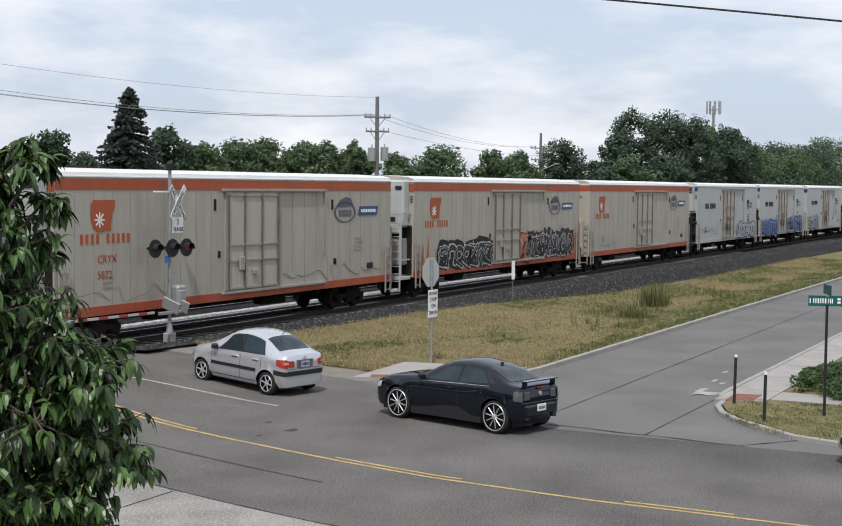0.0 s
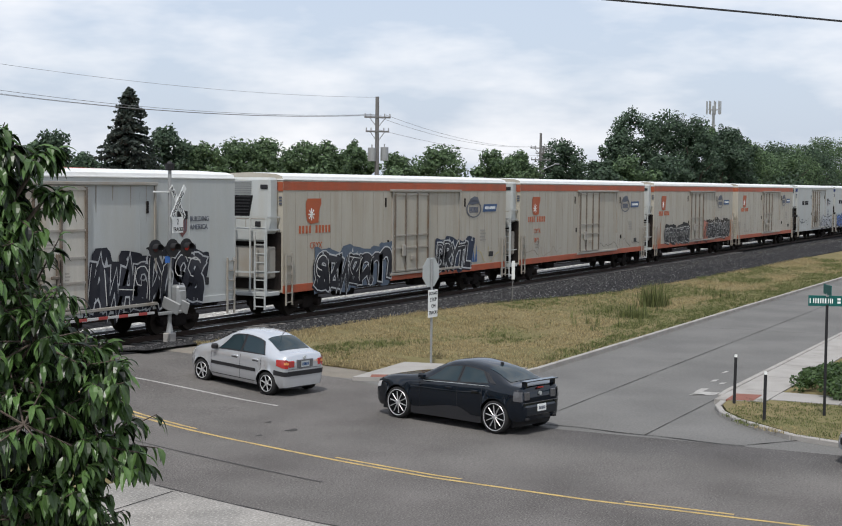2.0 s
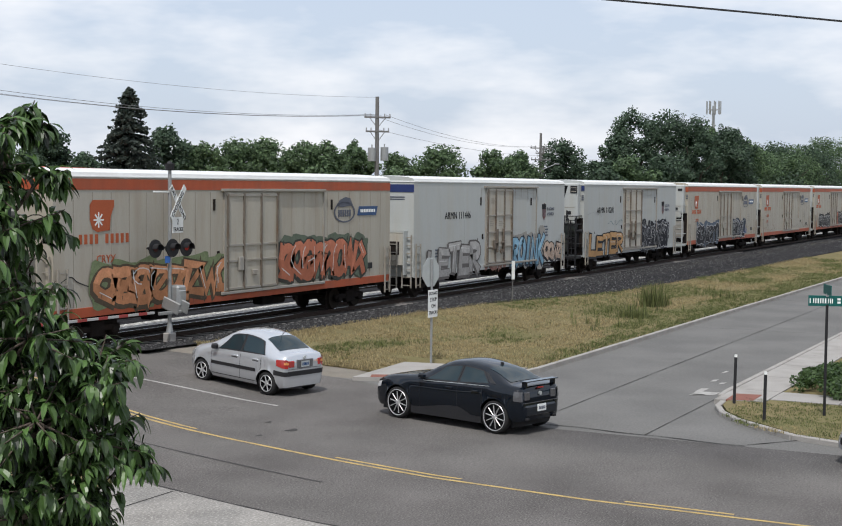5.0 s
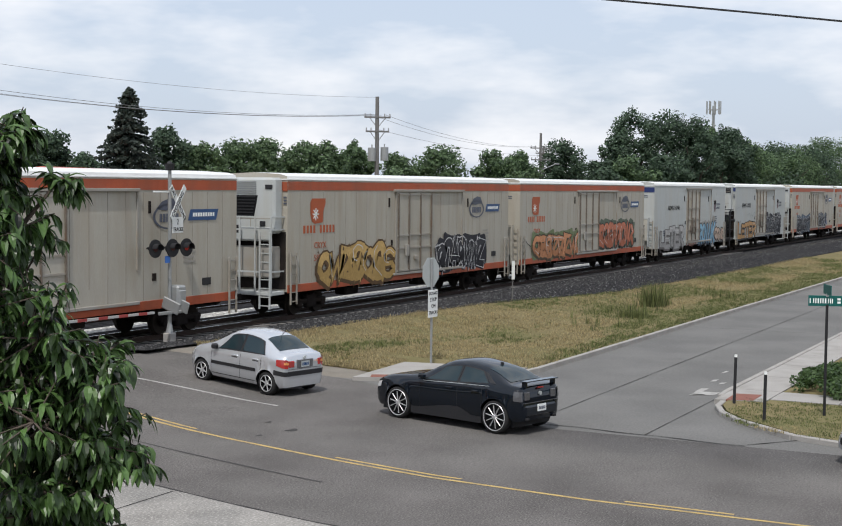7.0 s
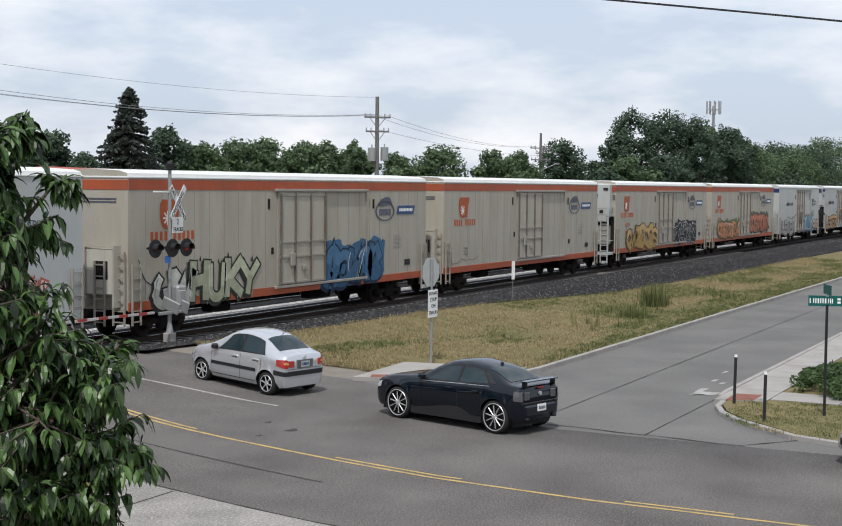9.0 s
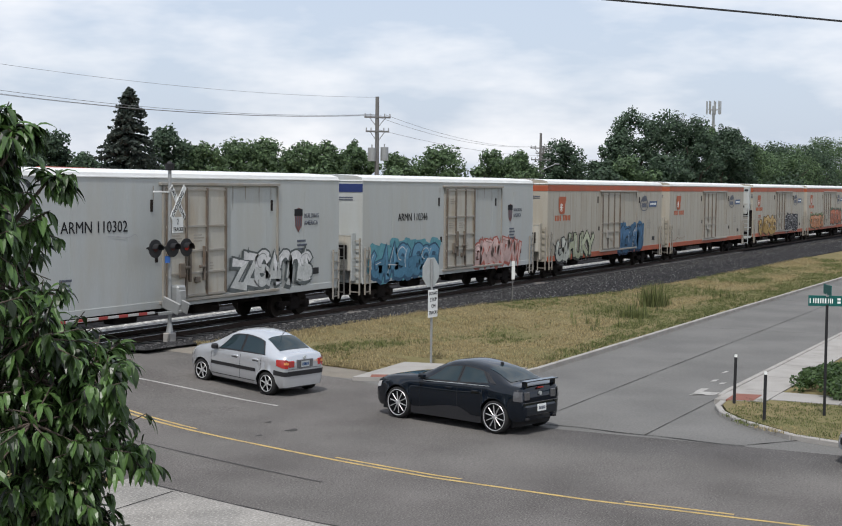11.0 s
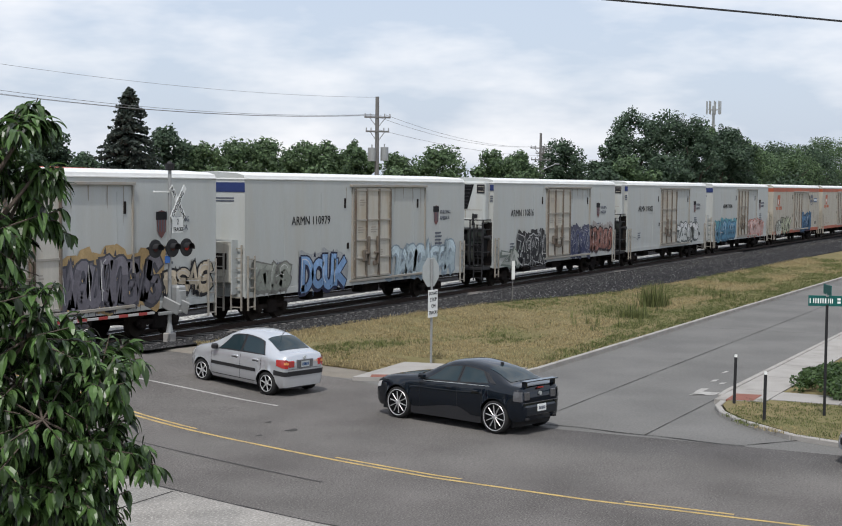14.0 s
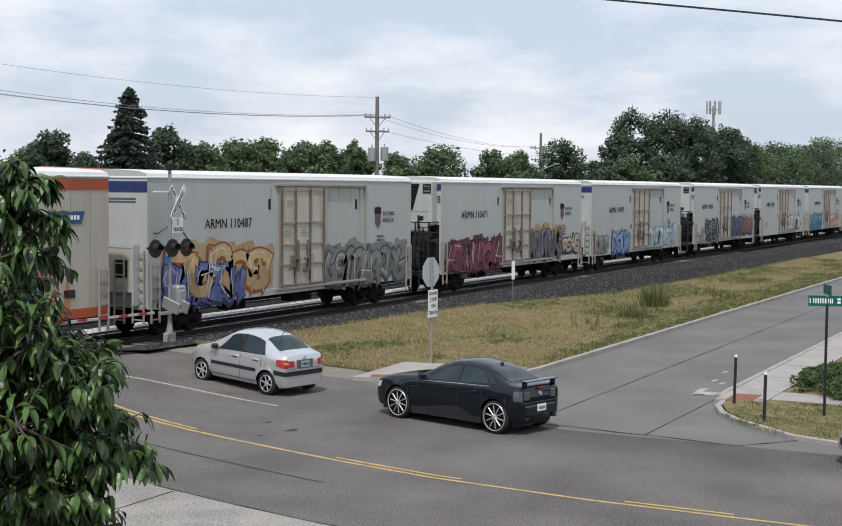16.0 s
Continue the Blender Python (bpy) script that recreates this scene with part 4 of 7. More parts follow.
# curls that spell nothing
CURLS = [
    [bow(0.5, 0.74, 0.42, 0.26, 20, 270, 9) + bow(0.5, 0.26, 0.45, 0.24, 90, -150, 9)],
    [[(0.05, 0.0), (0.05, 0.7)] + bow(0.5, 0.66, 0.44, 0.32, 180, 0, 9) + [(0.95, 0.1)]],
    [bow(0.5, 0.6, 0.42, 0.38, 250, -80, 14), [(0.3, 0.25), (0.95, -0.02)]],
    [[(0.0, 0.95), (0.3, 0.05), (0.6, 0.7), (0.8, 0.0), (1.05, 0.9)]],
    [bow(0.55, 0.5, 0.48, 0.5, 130, 330, 9), [(0.55, 0.4), (1.05, 0.5), (0.95, 0.05)]],
    [[(0.1, 1.0), (0.05, 0.1), (0.6, 0.45), (1.0, 0.0)], [(0.5, 0.95), (0.9, 0.6)]],
    [[(0.1, 0.0), (0.45, 1.05), (0.9, 0.0)], [(0.0, 0.35), (1.0, 0.3)]],
    [[(0.0, 1.0), (0.9, 0.9), (0.15, 0.1), (1.0, 0.0)]],
]


def band(pts, w, grow, cap=0.0):
    """Quads of a mitred band of width w along pts."""
    ends = []
    n = len(pts)
    for i in range(n):
        a, c = Vector(pts[max(0, i - 1)]), Vector(pts[min(n - 1, i + 1)])
        p = Vector(pts[i])
        d0 = (p - a).normalized() if i else (c - p).normalized()
        d1 = (c - p).normalized() if i < n - 1 else d0
        m = d0 + d1
        m = m.normalized() if m.length > 0.3 else d1
        k = min(1.7, 1 / max(0.4, m.dot(d1)))
        nrm = Vector((-m.y, m.x)) * (w / 2 + grow) * k
        if i == 0:
            p = p - d1 * (grow + cap)
        elif i == n - 1:
            p = p + d0 * (grow + cap)
        ends.append((p + nrm, p - nrm))
    return [(a[0], b[0], b[1], a[1]) for a, b in zip(ends, ends[1:])]


def graffiti(parent, x0, x1, z0, z1, fill, edge, glowc=None, n=5, seed=1, word=""):
    """A sprayed piece: every letter-like figure is a part with its edge, fill and lights."""
    r = random.Random(seed)
    n = len(word) or int(n * 1.4)
    lap = 0.06 if word else 0.3
    w = (x1 - x0) / n
    fat = r.uniform(0.3, 0.38)
    tilt = r.uniform(0.03, 0.22)
    fill2 = tuple(min(0.8, v * 1.3 + 0.02) for v in fill)
    shine = (0.72, 0.72, 0.7) if sum(fill) < 1.3 else tuple(v * 0.6 for v in fill)
    mats = [ink(edge), ink(fill), ink(fill2), ink(shine), ink(glowc or edge)]
    soft = 0.45 if sum(fill) > 0.3 else 0.7
    for i in range(n):
        a, b = x0 + i * w - 0.1 * w, x0 + (i + 1) * w + lap * w
        lo, hi = z0 + r.uniform(0.0, 0.12) * (z1 - z0), z1 - r.uniform(0, 0.2) * (z1 - z0)
        h, ww = hi - lo, b - a
        t = fat * min(ww, h * 0.8) * r.uniform(0.85, 1.15)
        bm = B()
        depth = [0.0]

        def draw(ring, d, mi):
            try:
                f = bm.faces.new([bm.verts.new((p[0], -HW - 0.033 - d, p[1])) for p in ring])
                f.material_index = mi
            except ValueError:
                pass

        def place(p):
            u, v = 0.1 + 0.8 * p[0], 0.08 + 0.84 * p[1]
            return (a + ww * u + tilt * h * (v - 0.5), lo + h * v)
        figs = GLYPH[word[i]] if word else r.choice(CURLS) + (r.choice(CURLS)[:1] if r.random() < 0.55 else [])
        lines = [[place((p[0] + (0 if word else r.uniform(-0.05, 0.05)), p[1])) for p in ln] for ln in figs]
        e = (0.055 if sum(edge) < sum(fill) else 0.042) + 0.03 * r.random()
        if glowc:
            draw(bubble(a - 0.08, b + 0.12, lo - 0.03, hi + 0.2, seed * 31 + i, tilt, 0.06), 0.0005 + 0.0004 * (i % 3), 4)
        # the drop edge to one side, the edge, the fill and a lighter upper half
        for k, ln in enumerate(lines):
            for q in band([(p[0] - 0.09, p[1] - 0.07) for p in ln], t, e, 0.3 * t):
                draw(q, 0.0024 + 0.0004 * k, 0 if sum(edge) < sum(fill) else 1)
        for k, ln in enumerate(lines):
            for q in band(ln, t, e, 0.3 * t):
                draw(q, 0.0036 + 0.0004 * k + 0.0002 * (i % 2), 0)
        for k, ln in enumerate(lines):
            for q in band(ln, t, 0.0, 0.3 * t):
                draw(q, 0.0054 + 0.0004 * k, 2 if (q[0][1] + q[2][1]) / 2 > lo + 0.55 * h else 1)
        for k, ln in enumerate(lines):
            s0 = [(p[0] - 0.2 * t, p[1] + 0.15 * t) for p in ln[: max(2, len(ln) // 2)]]
            for q in band(s0, 0.1 * t, 0.0) if r.random() < soft else ():
                draw(q, 0.0072 + 0.0003 * k, 3)
        # drips, stray arrows and spots
        for _ in range(3):
            px, pz = r.uniform(a, b), lo + r.uniform(-0.02, 0.3) * h
            draw([(px, pz), (px + 0.035, pz), (px + 0.025, pz - r.uniform(0.1, 0.3)), (px + 0.01, pz - 0.1)], 0.008, r.choice((0, 1)))
        if r.random() < 0.7:
            px, s_ = r.uniform(a, b), r.uniform(0.1, 0.22)
            draw([(px, hi + 0.02), (px + s_ * 0.8, hi - 0.02), (px + s_ * 0.5, hi + s_ * 1.2)], 0.0084, 0)
        bm.normal_update()
        for f in bm.faces:
            if f.normal.y > 0:
                f.normal_flip()
        part("sprayed_letter", bm, mats, parent)


def scribble(parent, x0, x1, z0, z1, c, seed=3, th=0.018):
    """A thin sprayed line that loops along the side."""
    r = random.Random(seed)
    bm = B()
    n = int((x1 - x0) / 0.04)
    prev = None
    p1, p2, k1 = r.uniform(0, 6), r.uniform(0, 6), r.uniform(4.0, 6.5)
    for i in range(n):
        x = x0 + (x1 - x0) * i / n
        amp = 0.55 + 0.45 * math.sin(x * 1.1 + p2)
        z = z0 + (z1 - z0) * (0.5 + 0.5 * amp * math.sin(x * k1 + p1 + 1.5 * math.sin(x * 2.3)))
        x += 0.1 * math.cos(x * k1 + p1)
        cur = (bm.verts.new((x, -HW - 0.019, z - th)), bm.verts.new((x + th, -HW - 0.019, z + th)))
        if prev:
            bm.faces.new((prev[0], cur[0], cur[1], prev[1]))
        prev = cur
    part("sprayed_line", bm, ink(c), parent)


BLK, WHT, SIL = (0.025, 0.025, 0.03), (0.7, 0.7, 0.68), (0.45, 0.46, 0.47)
# body's left end at time zero of the fit, right end, kind, left end with unit, number, sprayed pieces
TRAIN = [
    (212.6, 231.6, "a", False, "", "", []),
    (191.6, 210.6, "a", True, "", "", [("g", 1, 6, 0.2, 1.6, SIL, BLK, None, 5)]),
    (170.6, 189.6, "a", False, "", "", [("g", 1, 6, 0.2, 1.6, (0.3, 0.33, 0.36), BLK, None, 5)]),
    (149.86, 168.7, "a", True, "", "", [("g", 0.6, 7, 0.1, 1.7, (0.05, 0.13, 0.4), BLK, (0.4, 0.5, 0.6), 6), ("g", 11.5, 18, 0.2, 1.8, (0.1, 0.15, 0.35), BLK, None, 6)]),
    (129.7, 148.3, "a", True, "", "", [("g", 12, 18, 0.2, 1.6, (0.4, 0.42, 0.45), BLK, None, 5), ("s", 1, 6, 0.5, 1.2, BLK)]),
    (106.0, 127.5, "c", False, "", "", [("s", 2, 6, 0.2, 0.9, (0.3, 0.28, 0.24))]),
    (82.75, 104.2, "c", True, "", "", [("g", 2.6, 9.4, 0.35, 1.55, (0.02, 0.02, 0.022), (0.6, 0.6, 0.57), (0.02, 0.02, 0.02), 6), ("g", 9.6, 13.5, 0.3, 2.1, (0.45, 0.16, 0.1), (0.18, 0.03, 0.02), None, 4), ("g", 13.4, 20.2, 0.4, 1.9, (0.02, 0.02, 0.022), (0.62, 0.61, 0.58), (0.05, 0.04, 0.03), 8), ("f", 0.1, 1.6, 0.1, 1.9, (0.5, 0.17, 0.05)), ("f", 20.2, 21.4, 0.1, 2.6, (0.5, 0.17, 0.05))]),
    (59.07, 80.5, "c", True, "5872", "CRYX", [("s", 12.6, 20.6, 0.25, 0.9, (0.2, 0.19, 0.17)), ("s", 0.8, 6, 0.3, 0.9, (0.35, 0.3, 0.24))]),
    (35.67, 56.9, "c", True, "", "CRYX", [("g", 2.4, 8.6, 0.0, 1.75, (0.012, 0.013, 0.02), (0.55, 0.57, 0.58), (0.1, 0.14, 0.2), 5), ("f", 8.0, 9.2, 0.0, 1.4, (0.06, 0.16, 0.36)), ("g", 13.3, 17.2, 0.25, 1.8, (0.015, 0.017, 0.025), (0.6, 0.62, 0.62), (0.025, 0.04, 0.08), 5, "BRYTL"), ("f", 16.8, 17.9, 0.4, 1.3, (0.05, 0.14, 0.34)), ("s", 17.5, 20.6, 0.3, 1.1, (0.55, 0.45, 0.15))]),
    (13.48, 32.97, "a", True, "110281", "ARMN", [("g", 0.9, 7.2, 0.0, 1.6, (0.5, 0.27, 0.09), BLK, None, 5, "LETER"), ("s", 4.2, 7.2, 1.8, 2.1, (0.2, 0.3, 0.32)), ("g", 11.0, 16.8, 0.1, 2.1, (0.012, 0.014, 0.025), (0.5, 0.52, 0.54), (0.012, 0.014, 0.025), 6), ("s", 0.5, 3.4, 2.2, 3.0, SIL)]),
    (-8.8, 10.08, "a", False, "111446", "ARMN", [("g", 1.4, 7.2, 0.0, 1.6, (0.385, 0.375, 0.36), (0.15, 0.135, 0.13), None, 5, "LETER"), ("g", 11.3, 15.8, 0.0, 1.95, (0.2, 0.42, 0.58), (0.04, 0.06, 0.09), (0.4, 0.38, 0.34), 5, "ROINK"), ("g", 8, 10.4, 0.1, 1.0, (0.55, 0.35, 0.25), (0.4, 0.2, 0.15), None, 3), ("g", 15.8, 18.4, 0.2, 1.3, (0.55, 0.4, 0.3), BLK, None, 3)]),
    (-32.56, -11.2, "c", False, "5892", "CRYX", [("g", 1.8, 9.3, 0.3, 1.8, (0.55, 0.22, 0.08), (0.1, 0.07, 0.04), (0.2, 0.26, 0.12), 6), ("g", 12.5, 19.0, 0.5, 2.4, (0.5, 0.14, 0.06), (0.05, 0.05, 0.04), (0.13, 0.17, 0.12), 6), ("s", 0.3, 2, 0.3, 2, BLK)]),
    (-55.6, -34.2, "c", True, "5801", "CRYX", [("g", 2.2, 8.6, 0.15, 2.0, (0.5, 0.31, 0.075), (0.13, 0.07, 0.025), None, 5), ("g", 13.0, 18.2, 0.25, 1.9, (0.018, 0.018, 0.025), (0.62, 0.62, 0.62), (0.03, 0.03, 0.04), 5), ("s", 9.2, 12, 0.4, 1.4, BLK)]),
    (-80.5, -58.75, "c", False, "", "", [("s", 0.5, 4, 0.3, 0.8, (0.3, 0.2, 0.15))]),
    (-103.85, -82.95, "c", False, "", "", [("g", 3.35, 7.5, 0.05, 1.75, (0.4, 0.43, 0.28), (0.03, 0.035, 0.025), None, 4, "HUKY"), ("g", 1.3, 3.2, 0.0, 1.5, (0.5, 0.52, 0.45), BLK, None, 2), ("g", 12.4, 16.9, 0.1, 2.0, (0.03, 0.13, 0.26), (0.012, 0.03, 0.07), (0.04, 0.16, 0.3), 4), ("s", 0.4, 1.8, 0.4, 2.4, BLK)]),
    (-125.0, -106.06, "a", False, "110346", "ARMN", [("g", 0.7, 7.0, 0.15, 1.8, (0.06, 0.22, 0.35), (0.03, 0.1, 0.18), (0.1, 0.35, 0.42), 6), ("g", 11.3, 17.0, 0.3, 1.7, (0.6, 0.4, 0.36), (0.5, 0.12, 0.08), None, 6)]),
    (-145.94, -126.93, "a", True, "110302", "ARMN", [("g", 11.3, 16.6, 0.4, 1.9, (0.6, 0.62, 0.6), (0.12, 0.14, 0.14), None, 5), ("s", 0.5, 2.6, 0.2, 1.6, (0.3, 0.34, 0.34)), ("s", 4.4, 6, 2.1, 2.7, SIL)]),
    (-167.43, -148.7, "a", True, "110816", "ARMN", [("g", 3.2, 7.2, 0.0, 1.9, (0.02, 0.022, 0.026), (0.5, 0.51, 0.5), (0.03, 0.03, 0.034), 5), ("g", 1.0, 3.2, 0.1, 1.0, (0.36, 0.38, 0.34), (0.16, 0.2, 0.17), None, 2), ("g", 10.8, 14.4, 0.2, 2.1, (0.035, 0.045, 0.12), (0.2, 0.21, 0.27), (0.08, 0.085, 0.14), 5), ("g", 14.4, 18.2, 0.4, 2.1, (0.3, 0.12, 0.09), (0.03, 0.02, 0.025), (0.4, 0.37, 0.35), 6)]),
    (-189.9, -170.95, "a", False, "110979", "ARMN", [("g", 3.9, 7.3, 0.0, 1.6, (0.16, 0.31, 0.56), (0.015, 0.02, 0.06), (0.4, 0.42, 0.43), 4, "DCUK"), ("g", 0.6, 2.9, 0.2, 1.5, (0.26, 0.28, 0.24), (0.2, 0.2, 0.18), None, 3), ("g", 11.2, 17.6, 0.2, 1.8, (0.42, 0.53, 0.58), (0.28, 0.36, 0.42), None, 6), ("s", 0.4, 2.4, 0.4, 1.4, SIL)]),
    (-210.66, -191.7, "a", True, "110471", "ARMN", [("g", 0.7, 7.1, 0.1, 1.75, (0.22, 0.045, 0.075), (0.05, 0.015, 0.025), (0.13, 0.05, 0.065), 7), ("g", 10.9, 15.6, 0.2, 2.3, (0.16, 0.15, 0.18), (0.08, 0.08, 0.1), (0.5, 0.34, 0.14), 6), ("g", 15.9, 18.5, 0.5, 1.6, (0.5, 0.42, 0.3), BLK, None, 3)]),
    (-232.7, -214.3, "a", False, "110487", "ARMN", [("g", 1.0, 7.0, 0.2, 2.3, (0.5, 0.33, 0.14), (0.34, 0.09, 0.03), (0.5, 0.36, 0.18), 4), ("g", 0.8, 5.4, 0.0, 1.6, (0.09, 0.12, 0.33), (0.03, 0.035, 0.1), None, 5), ("g", 11.4, 18.2, 0.1, 1.9, (0.19, 0.195, 0.185), (0.07, 0.07, 0.07), (0.26, 0.27, 0.265), 7), ("s", 0.4, 2.2, 2.2, 2.9, BLK)]),
    (-256.1, -234.55, "c", True, "", "", [("g", 15.2, 18.3, 0.1, 1.9, (0.1, 0.35, 0.5), BLK, (0.5, 0.2, 0.08), 4), ("f", 18.3, 19.6, 0.1, 1.6, (0.55, 0.2, 0.05))]),
    (-279.8, -258.4, "c", True, "", "", []),
]
templates = {}
CARS = []
for k, (a, b, kind, unit, number, mark, art) in enumerate(TRAIN):
    key = (kind, unit)
    car = None
    if key not in templates:
        car = templates[key] = reefer(kind, 21.45 if kind == "c" else 18.95, unit)
    if car is None:
        src = templates[key]
        made = {}
        for o in (src, *[c for c in src.children_recursive if not c.get("own")]):
            made[o] = o.copy()
            scene.collection.objects.link(made[o])
            made[o].parent = made.get(o.parent, o.parent)
        car = made[src]
    before = set(scene.collection.objects)
    if mark:
        if kind == "a":
            text_mesh("reporting_mark", mark + " " + number, 0.52 if unit else 0.48, M["black"], car, on_side(2.25 if unit else 3.2, 3.6), "black reporting mark")
        else:
            text_mesh("reporting_mark", mark, 0.36, M["logo_orange"], car, on_side(1.95, 2.65), "orange reporting mark")
            if number:
                text_mesh("car_number", number, 0.36, M["logo_orange"], car, on_side(1.95, 2.15))
    elif kind == "a":
        for i in range(11):
            if i != 4:
                bm = B()
                slab(bm, 2.25 + i * 0.28, 2.43 + i * 0.28, 3.62, 4.02, 0.016)
                part("reporting_bar", bm, M["black"], car)
    for j, g in enumerate(art):
        if g[0] == "g":
            graffiti(car, g[1], g[2], SILL + g[3] - 0.12, SILL + g[4] * 0.84 + 0.03, g[5], g[6], g[7], g[8], k * 10 + j + 1, g[9] if len(g) > 9 else "")
        elif g[0] == "s":
            scribble(car, g[1], g[2], SILL + g[3], SILL + g[4], g[5], seed=k * 10 + j)
        else:
            bm = B()
            w = (g[2] - g[1]) / 4
            for i in range(4):
                poly(bm, [(g[1] + i * w, -HW - 0.02, SILL + g[3]), (g[1] + (i + 1) * w, -HW - 0.02, SILL + g[3]), (g[1] + (i + 0.2 + 0.6 * (i % 2)) * w, -HW - 0.02, SILL + g[4] * (0.5 + 0.5 * i / 3))])
            part("sprayed_flames", bm, ink(g[5]), car, "orange sprayed flames")
    for o in set(scene.collection.objects) - before:
        o["own"] = 1
    words = {"c": "cream refrigerated boxcar with orange bands", "a": "white refrigerated boxcar"}[kind] + (" and end cooling unit" if unit else " with plain end") + (", graffiti" if any(g[0] == "g" for g in art) else ", clean")
    tagged(car, words, "freight car", "cars of the train")
    CARS.append((car, a))
for o in scene.collection.objects:
    if "own" in o:
        del o["own"]


# ---- road vehicles ----
def tab(t, v):
    """A smooth curve through the table's points, without overshoot."""
    if v <= t[0][0]:
        return t[0][1]
    if v >= t[-1][0]:
        return t[-1][1]
    n = len(t)
    i = max(k for k in range(n - 1) if t[k][0] <= v)

    def slope(k):
        if k < 0 or k > n - 2:
            return None
        return (t[k + 1][1] - t[k][1]) / (t[k + 1][0] - t[k][0])

    def tangent(k):
        a, b = slope(k - 1), slope(k)
        if a is None or b is None:
            return a if b is None else b
        return 0.0 if a * b <= 0 else 2 * a * b / (a + b)
    h = t[i + 1][0] - t[i][0]
    u = (v - t[i][0]) / h
    return (2 * u ** 3 - 3 * u * u + 1) * t[i][1] + (u ** 3 - 2 * u * u + u) * h * tangent(i) + (3 * u * u - 2 * u ** 3) * t[i + 1][1] + (u ** 3 - u * u) * h * tangent(i + 1)


def swell(s, kx, kz, tail, nose):
    """Lengths times kx, heights times kz; the overhangs behind and ahead of the axles have factors of their own."""
    def along(x):
        return x * kx * tail if x < 0 else x * kx if x < s["wb"] else (s["wb"] + (x - s["wb"]) * nose) * kx
    for k in ("top", "belt", "sill"):
        s[k] = [(along(x), v * kz) for x, v in s[k]]
    for k in ("w", "rw"):
        s[k] = [(along(x), v) for x, v in s[k]]
    s["back"], s["front"] = along(s["back"]), along(s["front"])
    s["wb"] *= kx
    s["along"] = along
    return s


def wheel(parent, x, y, r, rim_r, spokes, out):
    """Tyre and alloy rim; out is the side that faces away from the car."""
    w = 0.2
    bm = B()
    prof = [(rim_r, -w / 2 + 0.01), (r - 0.03, -w / 2), (r, -w / 2 + 0.035), (r, w / 2 - 0.035), (r - 0.03, w / 2), (rim_r, w / 2 - 0.01)]
    n = 32
    rings = [[bm.verts.new((x + a * math.cos(2 * math.pi * i / n), y + b, r + a * math.sin(2 * math.pi * i / n))) for a, b in prof] for i in range(n)]
    for i in range(n):
        for k in range(len(prof) - 1):
            bm.faces.new((rings[i][k], rings[(i + 1) % n][k], rings[(i + 1) % n][k + 1], rings[i][k + 1]))
    bmesh.ops.recalc_face_normals(bm, faces=bm.faces)
    wh = part("wheel", bm, M["tyre"], parent, "black tyre", smooth=True)
    bm = B()
    o = out
    prof = [(rim_r + 0.004, 0.098), (rim_r - 0.004, 0.106), (rim_r - 0.016, 0.102), (rim_r - 0.02, 0.09)]
    rings = [[bm.verts.new((x + a * math.cos(2 * math.pi * i / n), y + o * b, r + a * math.sin(2 * math.pi * i / n))) for a, b in prof] for i in range(n)]
    for i in range(n):
        for k in range(len(prof) - 1):
            bm.faces.new((rings[i][k], rings[(i + 1) % n][k], rings[(i + 1) % n][k + 1], rings[i][k + 1]))
    for i in range(spokes):
        a = 2 * math.pi * i / spokes + 0.2
        m = Matrix.Translation((x, y + o * 0.075, r)) @ Matrix.Rotation(-a, 4, "Y")
        sw = (0.42 if spokes < 8 else 0.3) * rim_r / spokes
        box(bm, 0.03, rim_r * (0.94 if spokes < 8 else 0.84), -0.015, 0.015, -sw, sw, 0.006, m=m)
    cyl(bm, (x, y + o * 0.05, r), (x, y + o * 0.1, r), 0.065, 0.05, 14)
    bmesh.ops.recalc_face_normals(bm, faces=bm.faces)
    part("rim", bm, M["alloy"], wh, "bright alloy rim", smooth=False)
    # drum in near-black: the shade behind the spokes is its colour
    bm = B()
    cyl(bm, (x, y + o * 0.0, r), (x, y + o * 0.03, r), rim_r - 0.005, None, 24)
    part("brake", bm, M["grille"], wh, "shadowed brake drum")


